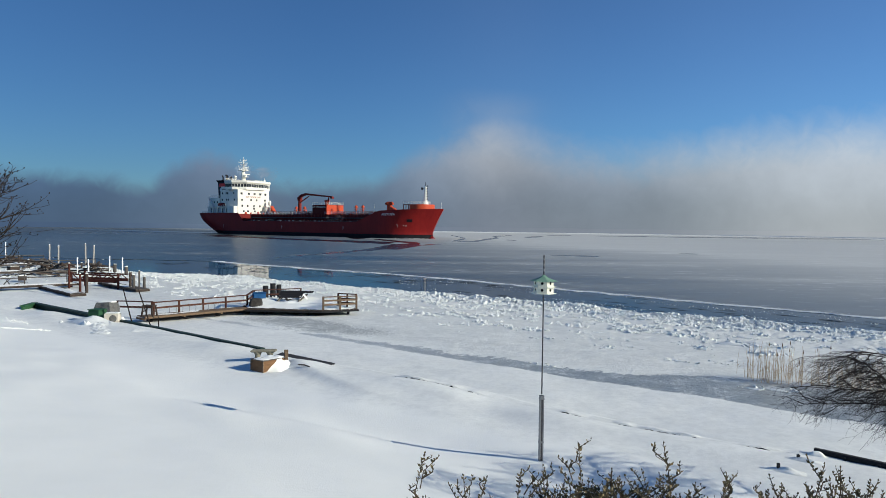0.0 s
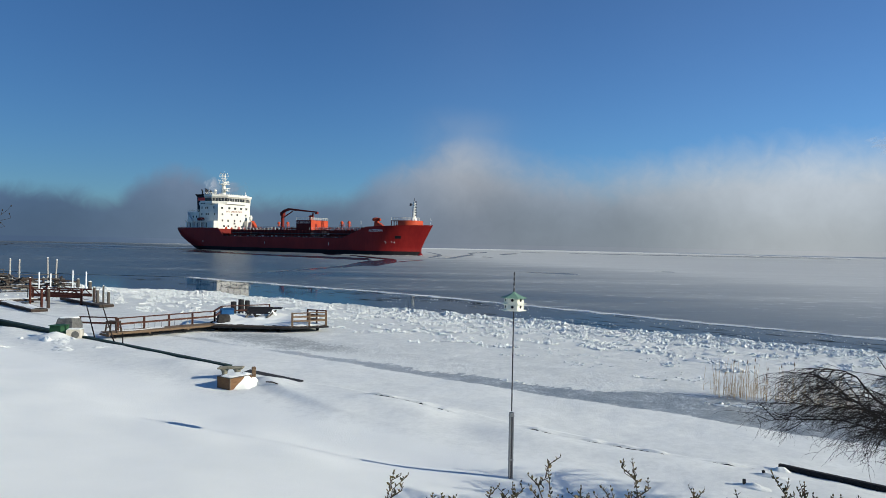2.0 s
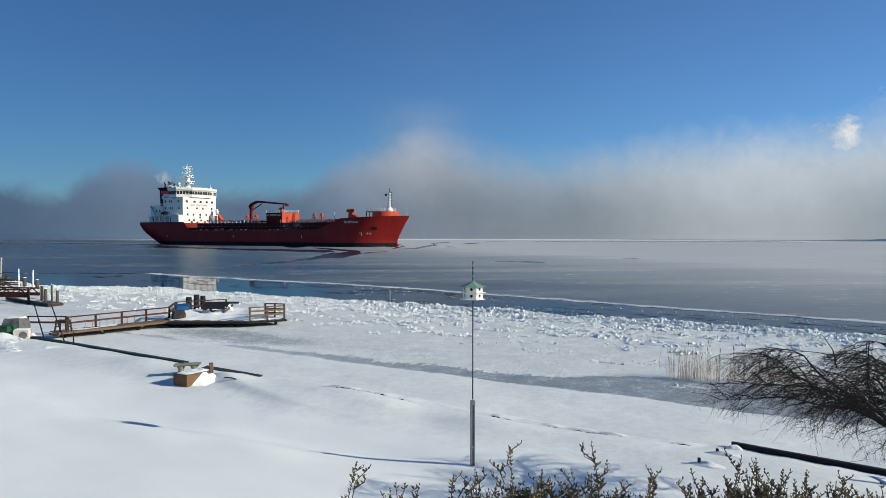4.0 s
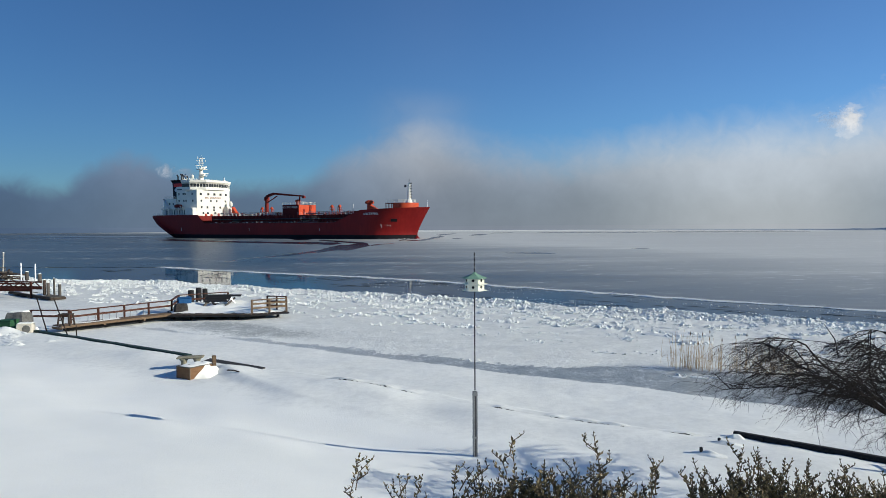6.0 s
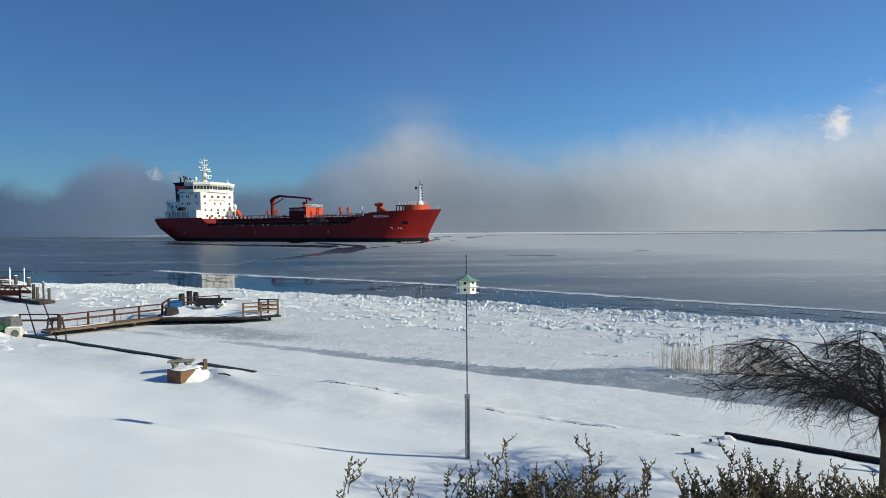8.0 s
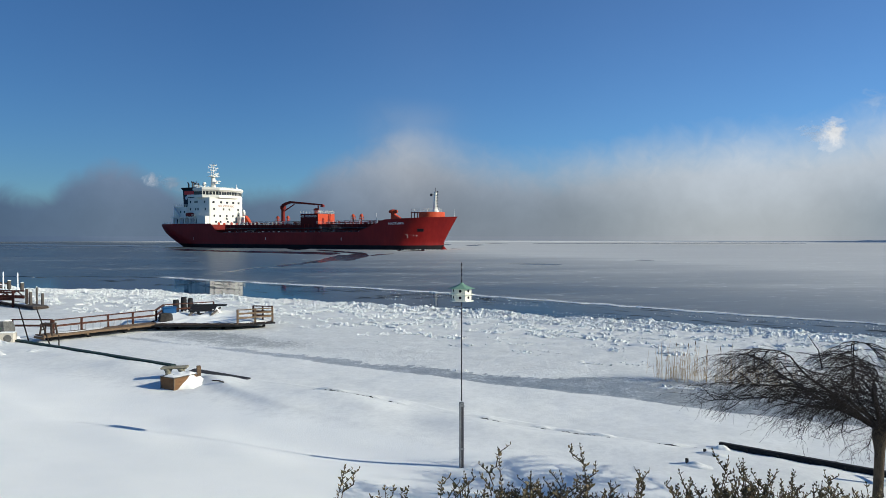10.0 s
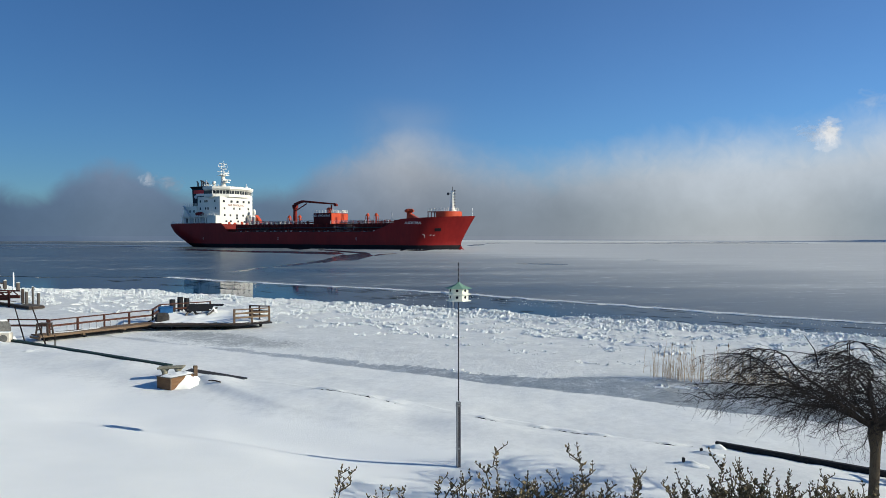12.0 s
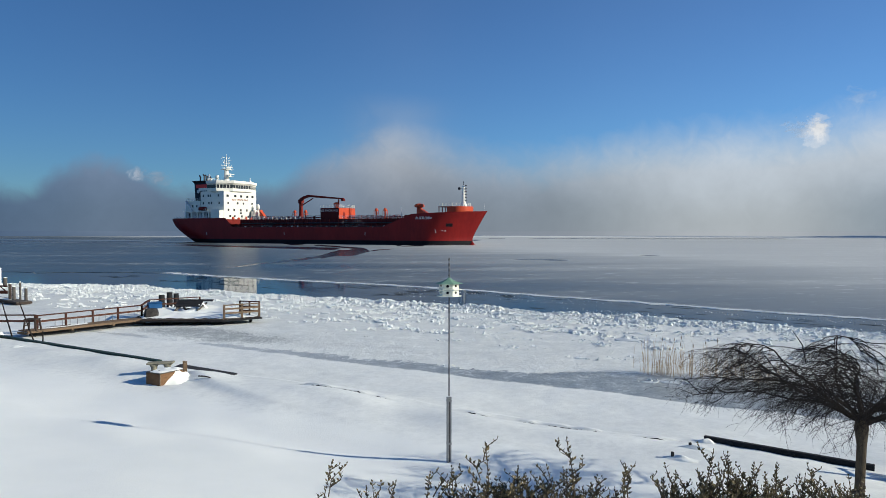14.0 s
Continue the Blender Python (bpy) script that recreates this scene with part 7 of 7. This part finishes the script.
# ---- reeds ----
def build_reeds():
    rnd = random.Random(8)
    t = thing("reed_bed", "stand of dry tan reeds in the shore ice", "reeds", kind="stuff")
    stalks, plumes = Geo(), Geo()
    for i in range(150):
        f = rnd.random() ** 1.2
        x, y = 10.25 + 3.6 * f + rnd.uniform(-0.15, 0.15), 23.2 - 1.9 * f + rnd.gauss(0, 0.28)
        h = rnd.uniform(0.55, 1.38) * (1 - 0.15 * f)
        lx, ly = rnd.gauss(0, 0.07), rnd.gauss(0, 0.07)
        stalks.tube(((x, y, 0.0), (x + lx * 0.4, y + ly * 0.4, h * 0.6), (x + lx, y + ly, h)), (0.0055, 0.0045, 0.003), 4, False)
        if rnd.random() < 0.08:
            plumes.lathe(((0.004, -0.03), (0.018, 0.02), (0.013, 0.07), (0.003, 0.12)), (x + lx, y + ly, h), 5)
        for k in range(2):
            zz = rnd.uniform(0.1, 0.7) * h
            stalks.tube(((x + lx * 0.4, y + ly * 0.4, zz), (x + lx + rnd.uniform(-0.10, 0.10), y + ly + rnd.uniform(-0.1, 0.1), zz + rnd.uniform(-0.05, 0.25))), (0.006, 0.002), 3, False)
    part("stalks", stalks, REED, t)
    part("plumes", plumes, REEDTOP, t)


build_reeds()


# ---- brash ice along the edge ----
def build_brash():
    rnd = random.Random(14)
    g = Geo()
    for i in range(23000):
        s = rnd.uniform(-80, 22)
        e = edge_v(s)
        heap = 0.5 + noise.noise((s * 0.22, 1.0, 8.0)) + 0.4 * noise.noise((s * 0.9, 3.0, 8.0))    # where the ridge is piled up
        heap *= 0.55 + 0.45 * smooth_step(-34, -20, s)
        pick = rnd.random()
        if pick < 0.42:
            back = abs(rnd.gauss(0, 0.85))
            v = e + 0.1 - back
            size, count = rnd.uniform(0.15, 1.0) ** 1.6 * 0.085 * (0.8 + 0.6 * max(0.0, heap)) + 0.012, 7
            stack = 0.38 * max(0.0, heap) * math.exp(-((back - 0.45) / 0.5) ** 2)
        else:
            v = e - rnd.uniform(0, 1) ** 1.6 * 12.5
            if noise.noise((s * 0.45, v * 0.6, 4.0)) < -0.16 + 0.030 * (e - v):
                continue
            size, count, stack = (rnd.uniform(0.2, 1.0) ** 2 * 0.07 + 0.010) * (1 - 0.35 * smooth_step(-22, -10, s)), 4, 0.0
        size *= 1 - 0.22 * smooth_step(-16, -5, s)
        stack *= 1 - 0.5 * smooth_step(-16, -5, s)
        if pick > 0.985:
            size *= 1.8
        for k in range(count):
            ss, vv = s + rnd.gauss(0, size * 2.2), v + rnd.gauss(0, size * 1.5)
            z = ground_z(ss, vv) + rnd.uniform(-0.2, 0.7) * size + stack * rnd.random()
            lump(g, sv(ss, vv, z), size * rnd.uniform(0.4, 1.3), rnd, rnd.uniform(0.55, 1.25))
    # low broken heaps farther in on the shore ice
    for i in range(260):
        s = rnd.uniform(-60, 8)
        v = edge_v(s) - 1.2 - 8.5 * rnd.random() ** 1.3
        long = rnd.uniform(0.15, 0.55)
        for k in range(int(10 + 40 * long)):
            a, b = rnd.gauss(0, 0.55) * long, rnd.gauss(0, 0.16)
            size = rnd.uniform(0.03, 0.10)
            lump(g, sv(s + a, v + b, ground_z(s + a, v + b) + 0.35 * size), size, rnd, rnd.uniform(0.5, 1.0))
    tagged(part("brash_ice", g, CHUNK), "jumbled white brash ice along the shore ice edge", "ice", kind="stuff")
    for s, v, size in ((-15.73, 38.6, 0.5), (-15.6, 38.5, 0.55), (-8.71, 31.3, 0.55), (-7.6, 31.6, 0.6), (-12.79, 22.2, 0.28), (-19.4, 37.2, 0.42), (-8.8, 33.5, 0.3), (-9.2, 26.1, 0.28), (-14.5, 30.5, 0.22), (-8.0, 32.3, 0.5), (-24.0, 30.0, 0.25), (-7.6, 32.0, 0.4), (-5.7, 23.1, 0.22), (-5.1, 23.4, 0.28), (-4.7, 23.6, 0.25)):
        gg = Geo()
        n = 11
        ring = [(math.cos(2 * math.pi * k / n) * size * 1.15 * rnd.uniform(0.7, 1.1), math.sin(2 * math.pi * k / n) * size * 0.45 * rnd.uniform(0.7, 1.1)) for k in range(n)]
        tilt, z = rnd.uniform(0.05, 0.22), ground_z(s, v)
        pts = [sv(s + a, v + b, z + h * size + tilt * b - 0.02) for h in (-0.12, 0.13) for a, b in ring]
        gg.put(pts + [sv(s, v, z + 0.18 * size)], [(k, (k + 1) % n, n + (k + 1) % n, n + k) for k in range(n)] + [(n + k, n + (k + 1) % n, 2 * n) for k in range(n)] + [tuple(range(n))])
        for k in range(14):
            d = rnd.gauss(0, 0.9)
            lump(gg, sv(s + d * size * 1.3, v + rnd.gauss(0, 0.3) * size, z + size * 0.08 * rnd.random()), size * rnd.uniform(0.10, 0.26), rnd, 0.45)
        tagged(part("ice_slab", gg, CHUNK), "upended slab of broken white ice", "ice", "loose ice slabs")


build_brash()


# ---- neighbours' jetties up the shore ----
def snow_strip(a, b, width, z):
    a, b = Vector(a), Vector(b)
    d = (b - a).normalized()
    side = Vector((-d.y, d.x, 0))
    g = Geo()
    n = max(4, int((b - a).length / 0.4))
    rows = []
    for i in range(n + 1):
        p = a.lerp(b, i / n)
        for k, h in ((-0.5, 0), (-0.35, 0.06), (0.0, 0.10), (0.35, 0.06), (0.5, 0)):
            q = p + side * k * width * (0.85 + 0.25 * noise.noise((i * 0.5, k, z)))
            g.v.append((q.x, q.y, p.z + z + h * (0.7 + 0.6 * noise.noise((i * 0.4, 2, k)))))
    g.f = [(i * 5 + k, i * 5 + k + 1, i * 5 + k + 6, i * 5 + k + 5) for i in range(n) for k in range(4)]
    tagged(part("snow_cover", g, SNOW, None, "", True), "drifted snow along the boardwalk", "snow", kind="structure")


GREYPOLE = surface("bleached_pole", (0.26, 0.25, 0.22), (0.44, 0.42, 0.38), 0.85, 0, 3, 25, 0.3, 0.004, (6, 6, 1))


def W(x, y, z=0.0):
    return Vector((x, y, z))


jetty("boardwalk", "weathered boardwalk running out over the shore ice", W(-36, 44, 0.4), W(-27.5, 53.0, 0.34), 1.1, 0.13)
snow_strip(W(-36, 44, 0.42), W(-27.6, 52.8, 0.36), 1.1, 0.0)
jetty("finger_dock", "short grey finger dock at ice level", W(-28.8, 51.2, 0.26), W(-23.9, 46.2, 0.22), 0.95, 0.14)
snow_strip(W(-28.8, 51.2, 0.28), W(-24.0, 46.3, 0.24), 0.9, 0.0)
jetty("finger_dock", "short grey finger dock at ice level", W(-26.2, 54.6, 0.28), W(-21.2, 49.8, 0.24), 0.95, 0.14)
snow_strip(W(-26.2, 54.6, 0.30), W(-22.4, 50.9, 0.26), 0.7, 0.0)
jetty("boardwalk", "weathered boardwalk running out over the shore ice", W(-52, 52, 0.5), W(-33, 68, 0.4), 1.2, 0.13)
snow_strip(W(-52, 52, 0.52), W(-33, 68, 0.42), 1.2, 0.0)
jetty("boardwalk", "weathered boardwalk running out over the shore ice", W(-62, 58, 0.5), W(-42, 76, 0.4), 1.2, 0.13)
snow_strip(W(-62, 58, 0.52), W(-42, 76, 0.42), 1.2, 0.0)
for a, b in (((-36, 44.6, 0.45), (-28.2, 52.9, 0.4)), ((-52, 52.7, 0.5), (-33.6, 68.2, 0.45)), ((-62, 58.7, 0.5), (-43, 76, 0.45))):
    r = thing("railing", "low weathered pipe railing along the boardwalk", "railing")
    a, b = Vector(a), Vector(b)
    for k in range(5):
        p = a.lerp(b, k / 4)
        part("post", Geo().tube((p, p + W(0, 0, 0.85)), 0.04, 6), OLDWOOD, r)
    for h in (0.45, 0.83):
        part("rail", Geo().tube((a + W(0, 0, h), b + W(0, 0, h)), 0.035, 6), OLDWOOD, r)
# truss frame of a boat lift
lift = thing("boat_lift", "rust-red steel boat lift frame across two finger docks", "boat lift")
for y in (0.0, 1.6):
    a, b = W(-27.6, 52.6 + y, 0.62), W(-23.7, 51.5 + y, 0.62)
    part("beam", Geo().bar(a, b, 0.12, 0.22), RUST, lift)
    part("beam", Geo().bar(a + W(0, 0, 0.42), b + W(0, 0, 0.42), 0.08, 0.1), RUST, lift)
    for k in range(7):
        p = a.lerp(b, k / 7)
        q = a.lerp(b, (k + 1) / 7)
        part("brace", Geo().bar(p + W(0, 0, 0.0 if k % 2 else 0.42), q + W(0, 0, 0.42 if k % 2 else 0.0), 0.05, 0.06), RUST, lift)
for x, y in ((-27.7, 52.6), (-23.7, 51.5), (-27.5, 54.2), (-23.5, 53.1)):
    part("leg", Geo().bar((x, y, -0.1), (x, y, 1.2), 0.12, 0.12), RUST, lift)
for x, y, h, r, mat_ in ((-25.0, 48.6, 1.37, 0.10, RUST), (-24.55, 48.6, 1.4, 0.13, DARKWOOD), (-27.4, 51.7, 1.9, 0.09, RUST), (-22.6, 51.0, 1.35, 0.11, DARKWOOD), (-22.35, 51.0, 1.15, 0.13, OLDWOOD),
                         (-22.55, 52.4, 1.35, 0.08, OLDWOOD), (-21.8, 51.5, 1.0, 0.12, OLDWOOD), (-31.35, 67.4, 0.92, 0.2, OLDWOOD), (-29.35, 65.4, 0.84, 0.2, OLDWOOD), (-38.4, 68.3, 1.0, 0.14, DARKWOOD),
                         (-37.2, 67.0, 0.9, 0.14, DARKWOOD), (-42.6, 72.5, 1.0, 0.14, DARKWOOD), (-35.6, 69.5, 0.9, 0.12, DARKWOOD), (-44.5, 74.0, 1.3, 0.1, DARKWOOD)):
    piling(W(x, y, 0.0), h, r * 0.85, mat_)
for x, y, h in ((-32.85, 63.4, 1.75), (-30.1, 59.9, 1.8), (-30.8, 65.2, 1.83), (-28.8, 63.4, 1.83), (-53.0, 85.5, 2.4)):
    t = thing("mooring_pipe", "tall white plastic pipe over a dock post", "pipe", Matrix.Translation((x, y, 0)))
    part("tube", Geo().tube(((0, 0, 0), (0, 0, h)), 0.06, 8), PVC, t)
for x, y, h, lean in ((-40.0, 71.7, 2.55, 0.01), (-39.2, 71.9, 2.45, 0.01), (-37.5, 74.1, 2.65, -0.02), (-36.8, 74.2, 2.45, 0.05)):
    piling(W(x, y, 0.0), h, 0.085, GREYPOLE, "mooring_post", "tall thin grey mooring post", (lean, 0))
rnd = random.Random(77)
for x, y, n in ((-48.5, 73.5, 26), (-37.5, 67.5, 18), (-45.0, 76.0, 16), (-36.2, 63.3, 14), (-33.4, 65.2, 14)):
    t = thing("timber_pile", "tangled heap of dark dock timbers", "timber", kind="stuff")
    for k in range(n):
        p = W(x + rnd.uniform(-2, 2), y + rnd.uniform(-1.2, 1.2), 0.3 + rnd.uniform(0, 0.7))
        a = rnd.uniform(0, 3.14)
        l = rnd.uniform(0.5, 1.4)
        d = W(math.cos(a) * l, math.sin(a) * l, rnd.uniform(-0.35, 0.35))
        part("timber", Geo().bar(p - d, p + d, 0.14, 0.12), DARKWOOD if k % 3 else OLDWOOD, t)


for x, y, n, l in ((-38.5, 60.5, 16, 1.6), (-43.0, 66.0, 22, 1.8), (-33.0, 52.5, 12, 1.3)):
    t = thing("brush_pile", "bare driftwood branches caught among the docks", "branches", Matrix.Translation((x, y, 0.2)))
    for k in range(n):
        a = rnd.uniform(0, 6.3)
        p = bough((rnd.uniform(-1.4, 1.4), rnd.uniform(-0.8, 0.8), 0), (math.cos(a), math.sin(a), rnd.uniform(0.15, 0.9)), rnd.uniform(0.6, 1.0) * l, 0.1, rnd, 6, 0.0, 0.2)
        part("branch", Geo().tube(p, [0.035 * (1 - 0.7 * i / 6) for i in range(7)], 5), BARK, t)
for x, y, w, d, h in ((-40.5, 66.5, 0.9, 0.6, 0.5), (-36.2, 64.0, 0.7, 0.7, 0.6), (-46.0, 70.5, 1.2, 0.7, 0.6), (-34.0, 57.0, 0.6, 0.5, 0.35)):
    t = thing("dock_box", "small dark dock box topped with snow", "box", pose(x, y, 0.15, 0, 0, rnd.uniform(0, 90)))
    part("body", Geo().box((-w / 2, -d / 2, 0), (w / 2, d / 2, h), None, 0.02), DARKWOOD, t)
    part("snow_layer", Geo().box((-w / 2 + 0.02, -d / 2 + 0.02, h + 0.003), (w / 2 - 0.02, d / 2 - 0.02, h + 0.09), None, 0.04), SNOW, t)


# ---- what moves ----
def motions():
    steps = [i * 0.5 for i in range(29)]
    head = -37.08
    c, s = math.cos(radians(head)), math.sin(radians(head))

    def ship_at(t):
        run = 4.22 * t - 0.008 * t * t
        return -115.05 + c * run, 353.08 + s * run

    walk(tanker, [(t, pose(*ship_at(t), 0, 0, 0, head)) for t in steps])
    walk(bow_ice, [(t, pose(*ship_at(t), 0, 0, 0, head)) for t in steps])
    walk(wake, [(t, pose(*ship_at(t), 0, 0, 0, head)) for t in steps])

    def sheet_at(t):
        """The sheet drifts down the river and swings a little about its tip."""
        turn = -0.0018 * t
        cx, cy = -27.0, 92.0
        c_, s_ = math.cos(turn), math.sin(turn)
        return pose(cx + 0.63 * t - (c_ * cx - s_ * cy), cy - 0.45 * t - (s_ * cx + c_ * cy), 0, 0, 0, math.degrees(turn))

    walk(ice_sheet, [(t, sheet_at(t)) for t in steps])


motions()
